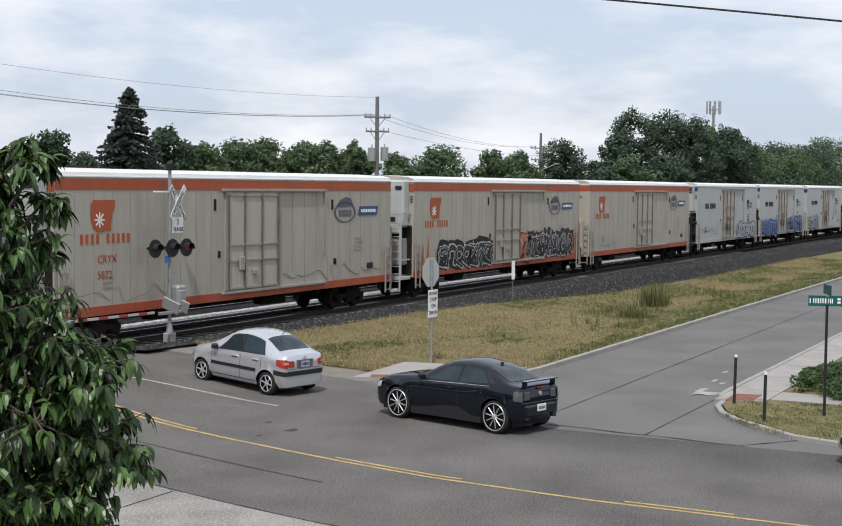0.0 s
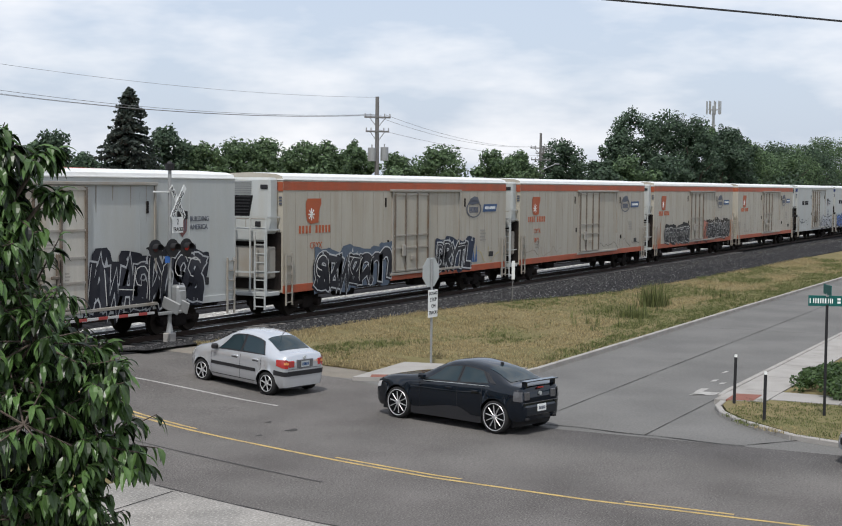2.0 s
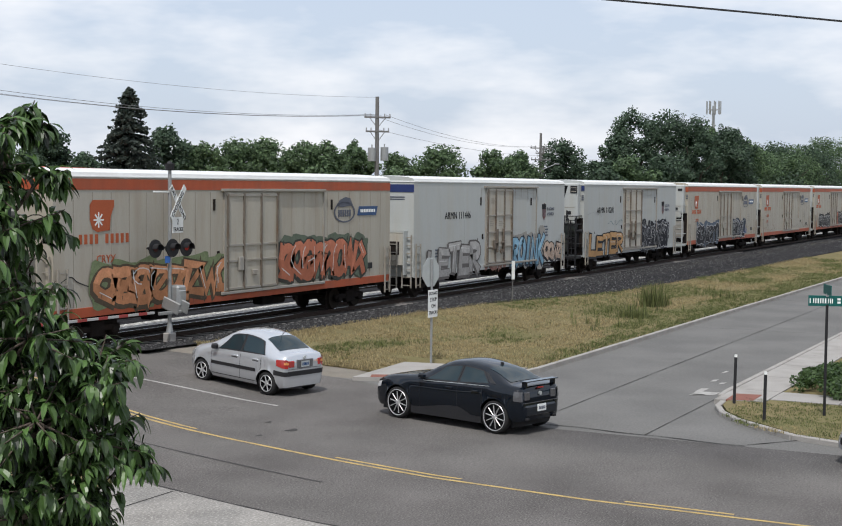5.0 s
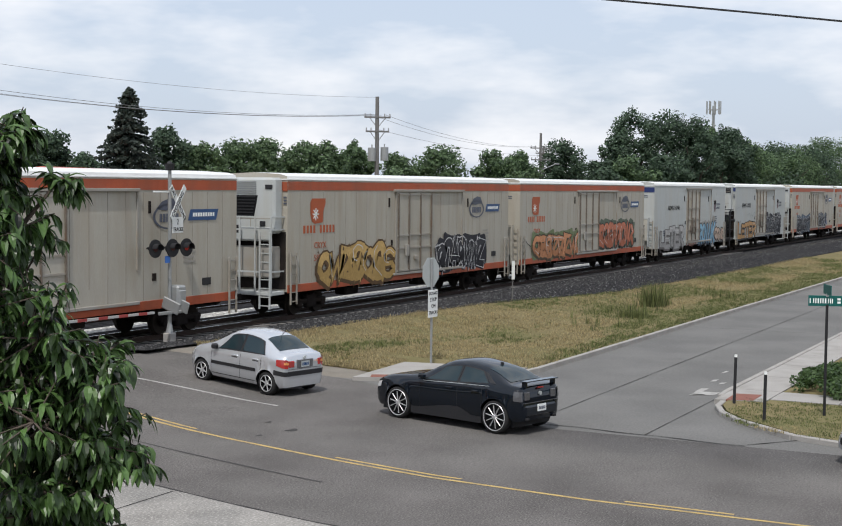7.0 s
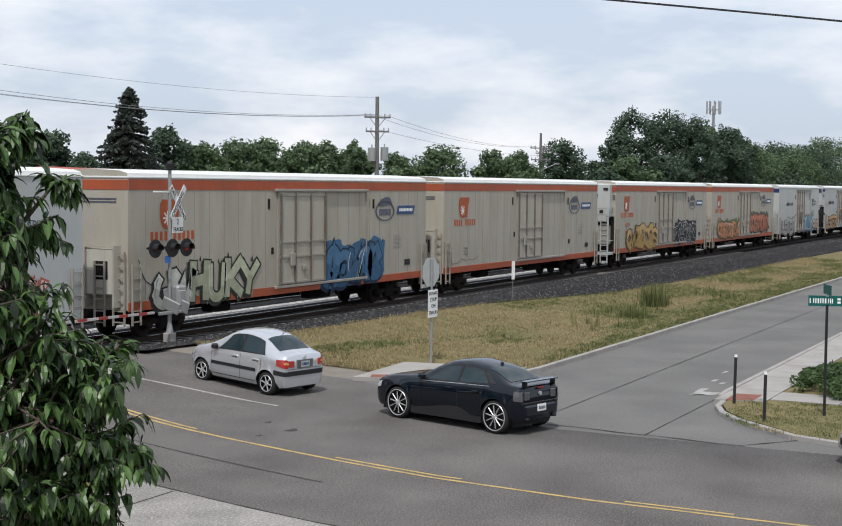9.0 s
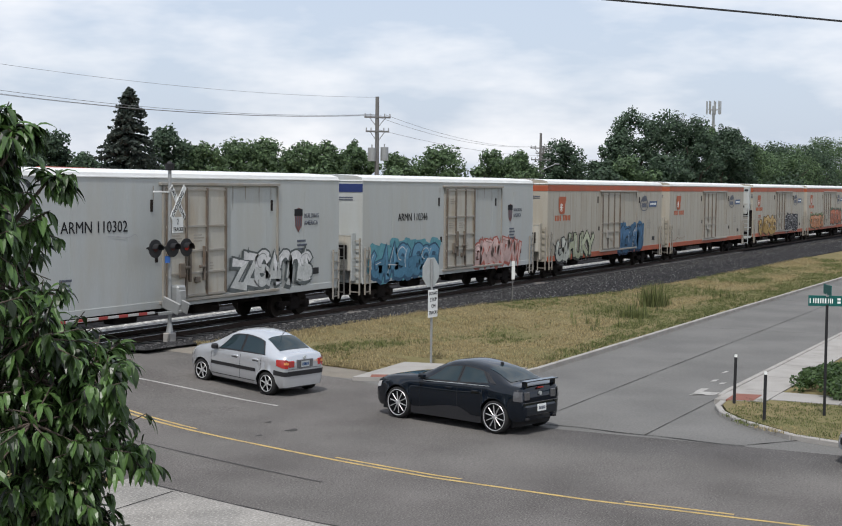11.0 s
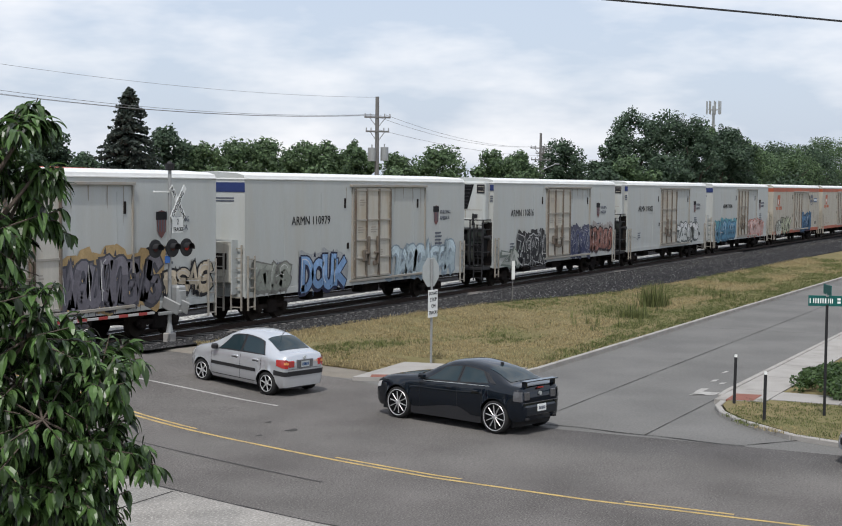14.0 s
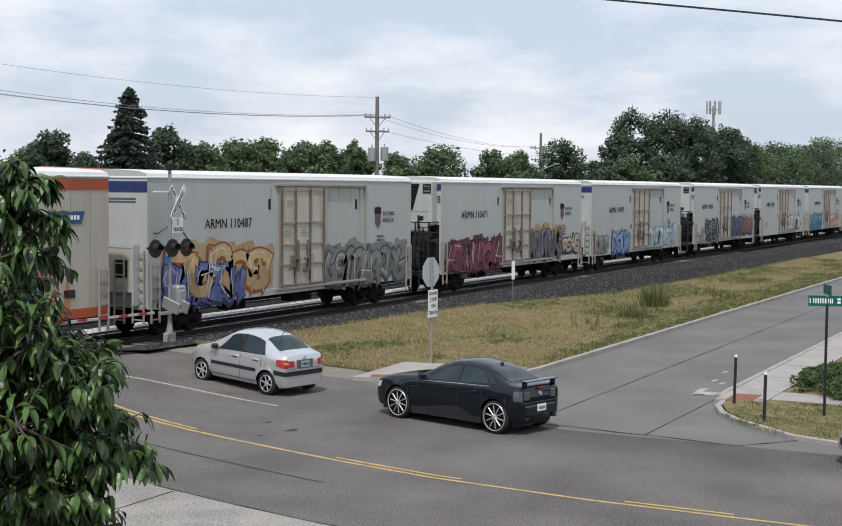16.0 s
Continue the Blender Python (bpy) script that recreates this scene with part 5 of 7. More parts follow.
class Shell:
    """A car body as rings along its length; origin under the rear axle, x forward, y to the left."""

    def __init__(self, s):
        self.s = s
        self.dx = 0.04
        self.xs = [s["back"] + (s["front"] - s["back"]) * i / 110 for i in range(111)]

    def ring(self, x):
        s = self.s
        w, rw, top, belt = tab(s["w"], x), tab(s["rw"], x), tab(s["top"], x), tab(s["belt"], x)
        belt = min(belt, top - 0.02)
        sill = tab(s["sill"], x)
        cab = max(0, min(1, (top - belt - 0.1) / 0.3))
        mid = sill + (belt - sill) * 0.58
        pts = [[w * 0.9, sill], [w * 0.975, sill + 0.1], [w, mid], [w * 0.992, mid + (belt - mid) * 0.55], [w * 0.955, belt], [rw + (w * 0.955 - rw) * 0.05, top - 0.02 - 0.1 * cab],
               [rw * 0.93, top - 0.015 - 0.05 * cab], [rw * 0.72, top - 0.008 - 0.018 * cab], [rw * 0.4, top - 0.002 - 0.005 * cab], [0, top]]
        for xa in (0.0, s["wb"]):
            ra = s["arch"]
            if abs(x - xa) < ra:
                za = s["tyre"] + math.sqrt(ra * ra - (x - xa) ** 2)
                flare = s.get("flare", 0.0)
                for k in range(3):
                    if pts[k][1] < za + 0.015 * k:
                        pts[k][1] = za + 0.015 * k
                        pts[k][0] = w * 1.0 + flare
        return pts

    def side(self, x, z):
        p = self.ring(x)
        for (a, b), (c, d) in zip(p, p[1:]):
            if b <= z <= d and d > b:
                return a + (c - a) * (z - b) / (d - b)
        return p[2][0]

    def body(self, parent, material, label):
        bm = B()
        rings = []
        for x in self.xs:
            p = self.ring(x)
            full = [(x, a, b) for a, b in p] + [(x, -a, b) for a, b in reversed(p[:-1])]
            rings.append([bm.verts.new(v) for v in full])
        for r0, r1 in zip(rings, rings[1:]):
            for k in range(len(r0) - 1):
                bm.faces.new((r0[k], r1[k], r1[k + 1], r0[k + 1]))
        bm.faces.new(rings[0]), bm.faces.new(list(reversed(rings[-1])))
        bmesh.ops.recalc_face_normals(bm, faces=bm.faces)
        return part("body", bm, material, parent, label, smooth=True)

    def patch(self, name, parent, material, corners, side=1, off=0.006, label="", nx=10, nz=4, thick=True):
        """A panel on the flank: corners (x, z) back-bottom, front-bottom, front-top, back-top."""
        bm = B()
        (x0, z0), (x1, z1), (x2, z2), (x3, z3) = corners
        g = []
        for i in range(nx + 1):
            u = i / nx
            col = []
            for j in range(nz + 1):
                v = j / nz
                x = (x0 + (x1 - x0) * u) * (1 - v) + (x3 + (x2 - x3) * u) * v
                z = (z0 + (z1 - z0) * u) * (1 - v) + (z3 + (z2 - z3) * u) * v
                col.append(bm.verts.new((x, side * (self.side(x, z) + off), z + off * 0.4)))
            g.append(col)
        for i in range(nx):
            for j in range(nz):
                bm.faces.new((g[i][j], g[i + 1][j], g[i + 1][j + 1], g[i][j + 1]))
        bmesh.ops.recalc_face_normals(bm, faces=bm.faces)
        f = bm.faces[:] and next(iter(bm.faces))
        f.normal_update()
        if f.normal.y * side < 0:
            bmesh.ops.reverse_faces(bm, faces=bm.faces)
        return part(name, bm, material, parent, label, smooth=True)

    def window(self, name, parent, xb0, xb1, xt0, xt1, side=1, label="", material=None, t0=0.1, t1=0.93, off=0.01):
        """Side glass between belt and roof edge, in a black frame."""
        if material is None:
            g = 0.035
            rim = self.window("window_frame", parent, xb0 - g, xb1 + g * 1.6, xt0 - g * 1.4, xt1 + g, side, "black window frame", M["trim"], 0.03, 0.99, 0.005)
        bm = B()
        g = []
        for i in range(9):
            col = []
            for j in range(5):
                u, v = i / 8, j / 4
                x = (xb0 + (xb1 - xb0) * u) * (1 - v) + (xt0 + (xt1 - xt0) * u) * v
                p = self.ring(x)
                a, b = p[4], p[5]
                t = t0 + (t1 - t0) * v
                col.append(bm.verts.new((x, side * (a[0] + (b[0] - a[0]) * t + off), a[1] + (b[1] - a[1]) * t + 0.004)))
            g.append(col)
        for i in range(8):
            for j in range(4):
                q = (g[i][j], g[i + 1][j], g[i + 1][j + 1], g[i][j + 1])
                bm.faces.new(q if side < 0 else tuple(reversed(q)))
        bmesh.ops.recalc_face_normals(bm, faces=bm.faces)
        f = next(iter(bm.faces))
        f.normal_update()
        if f.normal.y * side < 0:
            bmesh.ops.reverse_faces(bm, faces=bm.faces)
        return part(name, bm, material or M["glass"], parent, label or "dark side window", smooth=True)

    def screen(self, name, parent, x0, x1, k0=0.8, k1=0.86):
        """Windscreen or rear window over the slope of the roof."""
        bm = B()
        g = []
        for i in range(9):
            x = x0 + (x1 - x0) * i / 8
            p = self.ring(x)
            k = k0 + (k1 - k0) * i / 8
            col = []
            for j in range(9):
                y = p[5][0] * k * (j / 4 - 1)
                z = p[-1][1]
                for (a0, b0), (a1, b1) in zip(p[5:], p[6:]):
                    if a1 <= abs(y) <= a0:
                        z = b1 + (b0 - b1) * (abs(y) - a1) / max(1e-3, a0 - a1)
                col.append(bm.verts.new((x, y, z + 0.009)))
            g.append(col)
        for i in range(8):
            for j in range(8):
                bm.faces.new((g[i][j], g[i + 1][j], g[i + 1][j + 1], g[i][j + 1]))
        bmesh.ops.recalc_face_normals(bm, faces=bm.faces)
        f = next(iter(bm.faces))
        f.normal_update()
        if f.normal.z < 0:
            bmesh.ops.reverse_faces(bm, faces=bm.faces)
        return part(name, bm, M["glass"], parent, "dark glass", smooth=True)


def underbody(parent, s):
    bm = B()
    box(bm, s["back"] + 0.25, s["front"] - 0.3, -s["hw"] + 0.28, s["hw"] - 0.28, 0.17, 0.5)
    box(bm, 0.42, s["wb"] - 0.42, -s["hw"] + 0.12, s["hw"] - 0.12, 0.19, 0.5)
    part("underbody", bm, M["trim"], parent)


def rear_bits(car, name, material, label, boxes, bevel=0.008):
    for b in boxes:
        bm = B()
        box(bm, *b, bevel)
        part(name, bm, material, car, label)


def silver_sedan(m):
    s = swell(dict(back=-0.88, front=3.3, wb=2.5, tyre=0.315, arch=0.37, hw=0.84, flare=0.022,
                   top=[(-0.88, 0.66), (-0.87, 0.84), (-0.84, 0.97), (-0.77, 1.025), (-0.45, 1.06), (-0.34, 1.08), (0.26, 1.35), (0.55, 1.43), (0.95, 1.468), (1.3, 1.45), (1.58, 1.38), (2.28, 1.03), (2.42, 0.99), (2.85, 0.9), (3.1, 0.8), (3.24, 0.64), (3.3, 0.5)],
                   belt=[(-0.88, 0.62), (-0.84, 0.88), (-0.3, 0.955), (0.6, 0.935), (1.6, 0.91), (2.3, 0.89), (2.8, 0.82), (3.1, 0.7), (3.3, 0.45)],
                   w=[(-0.88, 0.6), (-0.86, 0.68), (-0.76, 0.76), (-0.4, 0.825), (0.0, 0.845), (2.4, 0.845), (2.8, 0.8), (3.05, 0.7), (3.2, 0.56), (3.3, 0.42)],
                   rw=[(-0.88, 0.52), (-0.75, 0.63), (-0.3, 0.65), (0.25, 0.57), (0.6, 0.545), (1.4, 0.545), (2.3, 0.69), (2.8, 0.64), (3.3, 0.36)],
                   sill=[(-0.88, 0.24), (-0.5, 0.2), (0, 0.2), (2.5, 0.2), (3.0, 0.22), (3.3, 0.3)]), 1.03, 1.1, 0.68, 0.97)
    ax, rx = s["along"], s["back"] + 0.88
    car = root("car", m, "silver four-door saloon waiting on the asphalt road", "car")
    sh = Shell(s)
    sh.body(car, M["silver"], "silver painted body shell")
    underbody(car, s)
    for side in (1, -1):
        sh.window("window", car, ax(1.04), ax(1.86), ax(1.04), ax(1.52), side)
        sh.window("window", car, ax(0.12), ax(0.96), ax(0.36), ax(0.96), side)
        sh.patch("rub_strip", car, M["trim"], [(ax(0.4), 0.57), (ax(2.1), 0.57), (ax(2.1), 0.66), (ax(0.4), 0.66)], side, 0.014, "black rubbing strip")
        for x in (1.0, 2.12, 0.22):
            sh.patch("door_gap", car, M["trim"], [(ax(x - 0.006), 0.32), (ax(x + 0.006), 0.32), (ax(x + 0.006), 0.98), (ax(x - 0.006), 0.98)], side, 0.003, nx=1, nz=8)
        sh.patch("sill_gap", car, M["trim"], [(ax(0.42), 0.31), (ax(2.1), 0.31), (ax(2.1), 0.33), (ax(0.42), 0.33)], side, 0.004)
        for x in (0.42, 1.22):
            bm = B()
            yy = sh.side(x, 0.9)
            box(bm, x - 0.1, x + 0.1, side * yy - 0.02, side * yy + 0.035 * side + 0.001, 0.885, 0.93, 0.01)
            part("door_handle", bm, M["silver"], car)
            sh.patch("handle_cup", car, M["darklens"], [(ax(x - 0.11), 0.85), (ax(x + 0.11), 0.85), (ax(x + 0.11), 0.89), (ax(x - 0.11), 0.89)], side, 0.004, nx=3)
        sh.patch("fuel_flap", car, M["seam"], [(ax(-0.3), 0.83), (ax(-0.16), 0.83), (ax(-0.16), 0.835), (ax(-0.3), 0.835)], side, 0.004, nx=2)
        sh.patch("tail_lamp", car, M["redlamp"], [(ax(-0.87), 0.76), (ax(-0.5), 0.83), (ax(-0.46), 0.99), (ax(-0.86), 1.0)], side, 0.012, "red tail lamp", nx=10)
        sh.patch("indicator", car, M["ambar"], [(ax(-0.872), 0.86), (ax(-0.8), 0.87), (ax(-0.79), 0.93), (ax(-0.87), 0.93)], side, 0.018, "amber indicator lens", nx=6)
        sh.patch("headlamp", car, M["clear"], [(ax(2.9), 0.72), (ax(3.2), 0.62), (ax(3.13), 0.78), (ax(2.82), 0.88)], side, 0.01, "clear headlamp")
        sh.patch("fog_lamp", car, M["trim"], [(ax(3.08), 0.42), (ax(3.24), 0.42), (ax(3.24), 0.56), (ax(3.08), 0.56)], side, 0.008, "dark fog lamp")
        sh.patch("bumper_strip", car, M["trim"], [(ax(-0.876), 0.55), (ax(-0.4), 0.58), (ax(-0.38), 0.71), (ax(-0.876), 0.67)], side, 0.014, "black bumper strip", nx=12)
        bm = B()
        box(bm, 1.92, 2.08, side * 0.8, side * 0.98, 1.0, 1.14, 0.035)
        part("mirror", bm, M["trim"], car, "black door mirror")
        for x in (0.0, s["wb"]):
            wheel(car, x, side * 0.735, 0.315, 0.225, 6, side)
    sh.screen("rear_window", car, ax(-0.3), ax(0.3), 0.84, 0.9)
    sh.screen("windscreen", car, ax(1.6), ax(2.24))
    rear_bits(car, "bumper_strip", M["trim"], "black bumper strip", [(rx - 0.9, rx - 0.85, -0.62, 0.62, 0.56, 0.69)])
    rear_bits(car, "tail_lamp", M["redlamp"], "red tail lamp", [(rx - 0.888, rx - 0.84, 0.4, 0.6, 0.79, 0.97), (rx - 0.888, rx - 0.84, -0.6, -0.5, 0.79, 0.97)], 0.015)
    rear_bits(car, "plate_recess", M["darklens"], "", [(rx - 0.889, rx - 0.85, -0.3, 0.3, 0.76, 0.98)])
    rear_bits(car, "boot_gap", M["trim"], "", [(rx - 0.884, rx - 0.85, -0.62, 0.62, 0.735, 0.745)], 0)
    bm = B()
    box(bm, rx - 0.897, rx - 0.889, -0.155, 0.155, 0.78, 0.94)
    pl = part("number_plate", bm, M["alu"], car, "number plate with plain bars")
    bm = B()
    for i in range(5):
        box(bm, rx - 0.901, rx - 0.897, -0.12 + i * 0.05, -0.085 + i * 0.05, 0.82, 0.9)
    part("plate_bars", bm, M["logo_blue"], pl)
    bm = B()
    cyl(bm, (0.3, 0, 1.52), (0.12, 0, 1.7), 0.008)
    part("aerial", bm, M["trim"], car)
    bm = B()
    cyl(bm, (rx - 0.84, 0, 1.03), (rx - 0.875, 0, 1.03), 0.05)
    part("badge", bm, M["alu"], car)
    return car


def dark_sedan(m):
    s = swell(dict(back=-1.06, front=3.96, wb=3.05, tyre=0.385, arch=0.425, hw=0.945, flare=0.02,
                   top=[(-1.06, 0.66), (-1.05, 0.9), (-1.02, 1.0), (-0.92, 1.05), (-0.55, 1.09), (-0.42, 1.11), (0.3, 1.35), (0.7, 1.44), (1.15, 1.482), (1.55, 1.45), (1.8, 1.38), (2.46, 1.08), (2.65, 1.05), (3.3, 0.99), (3.7, 0.9), (3.88, 0.77), (3.96, 0.6)],
                   belt=[(-1.06, 0.6), (-1.02, 0.93), (-0.5, 1.03), (0.1, 1.06), (0.6, 1.02), (1.2, 0.98), (2.4, 0.965), (3.2, 0.935), (3.7, 0.84), (3.96, 0.56)],
                   w=[(-1.06, 0.630), (-1.02, 0.720), (-0.8, 0.792), (-0.3, 0.846), (0.3, 0.855), (1.2, 0.837), (2.6, 0.846), (3.3, 0.837), (3.7, 0.774), (3.88, 0.666), (3.96, 0.540)],
                   rw=[(-1.06, 0.612), (-0.6, 0.684), (-0.2, 0.630), (0.5, 0.531), (1.7, 0.531), (2.4, 0.675), (3.3, 0.693), (3.96, 0.450)],
                   sill=[(-1.06, 0.32), (-0.6, 0.27), (0, 0.24), (3.0, 0.24), (3.7, 0.24), (3.96, 0.3)]), 1.0, 1.06, 0.64, 1.04)
    ax, rx = s["along"], s["back"] + 0.9964
    car = root("car", m, "black four-door saloon with large chrome rims on the road", "car")
    sh = Shell(s)
    sh.body(car, M["navy"], "glossy black body shell")
    underbody(car, s)
    wb = s["wb"]
    for side in (1, -1):
        sh.window("window", car, ax(1.191), ax(2.149), ax(1.191), ax(1.723), side)
        sh.window("window", car, ax(0.213), ax(1.096), ax(0.553), ax(1.096), side)
        sh.window("quarter_window", car, ax(-0.064), ax(0.149), ax(0.383), ax(0.479), side, "", M["trim"])
        for x in (1.15, 2.34, 0.38):
            sh.patch("door_gap", car, M["trim"], [(x - 0.006, 0.36), (x + 0.006, 0.36), (x + 0.006, 1.0), (x - 0.006, 1.0)], side, 0.003, nx=1, nz=8)
        sh.patch("belt_trim", car, M["alu"], [(ax(0.160), 1.07), (ax(2.234), 1.0), (ax(2.234), 1.012), (ax(0.160), 1.082)], side, 0.008, "bright belt strip", nx=16, nz=1)
        for x in (0.58, 1.4):
            bm = B()
            yy = sh.side(x, 0.93)
            box(bm, x - 0.1, x + 0.1, side * yy - 0.02, side * yy + 0.035 * side + 0.001, 0.905, 0.945, 0.01)
            part("door_handle", bm, M["navy"], car)
        sh.patch("tail_lamp", car, M["smokelamp"], [(ax(-1.048), 0.78), (ax(-0.8), 0.8), (ax(-0.8), 1.02), (ax(-1.032), 1.0)], side, 0.012, "smoked tail lamp", nx=8)
        sh.patch("headlamp", car, M["clear"], [(ax(3.638), 0.72), (ax(3.894), 0.66), (ax(3.830), 0.8), (ax(3.596), 0.86)], side, 0.01, "clear headlamp")
        sh.patch("rocker", car, M["trim"], [(ax(0.532), 0.26), (ax(2.553), 0.26), (ax(2.553), 0.34), (ax(0.532), 0.34)], side, 0.012)
        bm = B()
        box(bm, 2.13, 2.29, side * 0.8, side * 0.98, 1.05, 1.19, 0.04)
        part("mirror", bm, M["navy"], car)
        for x in (0.0, wb):
            wheel(car, x, side * 0.755, 0.385, 0.318, 10, side)
    sh.screen("rear_window", car, ax(-0.383), ax(0.426), 0.82, 0.88)
    sh.screen("windscreen", car, ax(1.830), ax(2.426))
    bm = B()
    box(bm, rx - 1.05, rx - 0.86, -0.6, 0.6, 1.22, 1.245, 0.01)
    sp = part("spoiler", bm, M["navy"], car, "black rear spoiler")
    for y in (-0.52, 0.52):
        bm = B()
        box(bm, rx - 1.0, rx - 0.88, y - 0.035, y + 0.035, 1.08, 1.235, 0.01)
        part("spoiler_foot", bm, M["navy"], sp)
    bm = B()
    box(bm, rx - 1.035, rx - 0.9, -0.6, 0.6, 0.4, 0.7, 0.06)
    part("bumper", bm, M["navy"], car, "black rear bumper")
    bm = B()
    box(bm, rx - 1.05, rx - 1.035, -0.155, 0.155, 0.53, 0.69)
    pl = part("number_plate", bm, M["signwhite"], car, "white number plate with plain bars")
    bm = B()
    for i in range(5):
        box(bm, rx - 1.054, rx - 1.05, -0.12 + i * 0.05, -0.085 + i * 0.05, 0.57, 0.64)
    part("plate_bars", bm, M["logo_grey"], pl)
    rear_bits(car, "tail_lamp", M["smokelamp"], "smoked tail lamp", [(rx - 1.006, rx - 0.96, 0.4, 0.57, 0.8, 0.99), (rx - 1.006, rx - 0.96, -0.57, -0.4, 0.8, 0.99)], 0.012)
    rear_bits(car, "boot_gap", M["darklens"], "", [(rx - 1.003, rx - 0.96, -0.62, 0.62, 0.735, 0.745)], 0)
    rear_bits(car, "brake_light", M["redlamp"], "small red high brake light", [(rx - 1.004, rx - 0.95, -0.1, 0.1, 1.05, 1.08)], 0.004)
    rear_bits(car, "exhaust_pipe", M["trim"], "exhaust pipe", [(rx - 1.05, rx - 0.9, 0.45, 0.56, 0.34, 0.4), (rx - 1.05, rx - 0.9, -0.56, -0.45, 0.34, 0.4)], 0.015)
    bm = B()
    cyl(bm, (rx - 0.96, 0, 0.93), (rx - 1.012, 0, 0.93), 0.045)
    part("badge", bm, M["alu"], car)
    bm = B()
    box(bm, 0.42, 0.5, -0.025, 0.025, 1.45, 1.54, 0.01)
    part("aerial", bm, M["trim"], car)
    return car


silver_sedan(pose(32.12, -9.93, 0.035, 0, -2.8, 77.0))
dark_sedan(pose(29.98, -17.58, 0.004, 0, 0, 74.2))
silver_sedan(pose(29.9, -28.35, 0.008, 0, 0, 89.0))


# ---- crossing signal, signs, posts ----
def signal_mast(x, y, z):
    s = root("crossing_signal", pose(x, y, z, 0, 0, 0), "crossing signal mast with crossbuck, red lamps and gate motor", "crossing signal")
    bm = B()
    box(bm, -0.16, 0.16, -0.16, 0.16, -0.35, 0.2, 0.03)
    part("foundation", bm, M["walk"], s, "concrete foundation block")
    bm = B()
    cyl(bm, (0, 0, 0.15), (0, 0, 5.55), 0.065, 0.06, 12)
    cyl(bm, (0, 0, 0.18), (0, 0, 0.5), 0.13, 0.07, 12)
    part("mast", bm, M["galv"], s, "galvanised mast")
    bm = B()
    cyl(bm, (0, 0, 5.5), (0, 0, 5.72), 0.13, 0.17, 12)
    cyl(bm, (0, 0, 5.72), (0, 0, 5.8), 0.1, 0.04, 12)
    part("bell", bm, M["trim"], s, "dark warning bell")
    bm = B()
    box(bm, -0.85, 0.0, -0.03, 0.03, 4.78, 4.83, 0.008)
    part("side_arm", bm, M["signwhite"], s, "thin white side arm")
    # road users face it from y below zero and the left
    turn = Matrix.Rotation(radians(8), 4, "Z")

    def put(o):
        o.matrix_local = turn
        return o
    cb = None
    for k, a in enumerate((48, -48)):
        bm = B()
        m = Matrix.Translation((0.36, -0.1 - 0.02 * k, 4.46)) @ Matrix.Rotation(radians(a), 4, "Y")
        box(bm, -0.7, 0.7, -0.008, 0.008, -0.115, 0.115, 0.006, m=m)
        cb = put(part("crossbuck_blade", bm, M["signwhite"], s, "white crossbuck blade"))
        if k == 1:
            tm = Matrix.Translation((0.36, -0.132, 4.46)) @ Matrix.Rotation(radians(a), 4, "Y") @ Matrix.Rotation(math.pi / 2, 4, "X")
            o = text_mesh("crossbuck_word", "CROSSING", 0.225, M["black"], s, turn @ tm @ Matrix.Translation((-0.62, -0.07, 0)))
        else:
            for w, dx in (("RAIL", -0.66), ("ROAD", 0.15)):
                tm = Matrix.Translation((0.36, -0.112, 4.46)) @ Matrix.Rotation(radians(a), 4, "Y") @ Matrix.Rotation(math.pi / 2, 4, "X")
                text_mesh("crossbuck_word", w, 0.215, M["black"], s, turn @ tm @ Matrix.Translation((dx, -0.07, 0)))
    bm = B()
    box(bm, 0.02, 0.74, -0.1, -0.085, 3.46, 3.98, 0.004)
    put(part("track_plate", bm, M["signwhite"], s, "white plate with track count"))
    text_mesh("plate_word", "2", 0.26, M["black"], s, turn @ Matrix.Translation((0.3, -0.104, 3.74)) @ Matrix.Rotation(math.pi / 2, 4, "X"))
    text_mesh("plate_word", "TRACKS", 0.18, M["black"], s, turn @ Matrix.Translation((0.05, -0.104, 3.52)) @ Matrix.Rotation(math.pi / 2, 4, "X"))
    turn = Matrix.Rotation(radians(-6), 4, "Z")
    bm = B()
    cyl(bm, (-1.1, -0.05, 3.0), (0.95, -0.05, 3.0), 0.035, None, 10)
    cyl(bm, (0, -0.1, 2.95), (0, 0.1, 2.95), 0.11)
    put(part("lamp_arm", bm, M["trim"], s))
    for x, lit in ((-0.8, False), (0.0, True), (0.66, True)):
        bm = B()
        cyl(bm, (x, -0.14, 2.98), (x, -0.12, 2.98), 0.3, None, 24)
        cyl(bm, (x, -0.1, 2.98), (x, 0.12, 2.98), 0.13, 0.08, 16)
        h = put(part("signal_lamp", bm, M["trim"], s, "round black signal lamp"))
        bm = B()
        for i in range(12):
            a0, a1 = math.pi * (i - 1) / 12 * 1.1, math.pi * i / 12 * 1.1
            poly(bm, [(x + 0.16 * math.cos(a), -0.14 - d, 2.98 + 0.16 * math.sin(a)) for a, d in ((a0, 0), (a1, 0), (a1, 0.22), (a0, 0.22))])
        part("hood", bm, M["trim"], h)
        bm = B()
        cyl(bm, (x, -0.15, 2.98), (x, -0.142, 2.98), 0.1, None, 20)
        part("lens", bm, M["redglow"] if x > 0.3 else M["redoff"], h, "red lens")
    bm = B()
    box(bm, -0.3, -0.08, -0.09, -0.07, 2.5, 2.72)
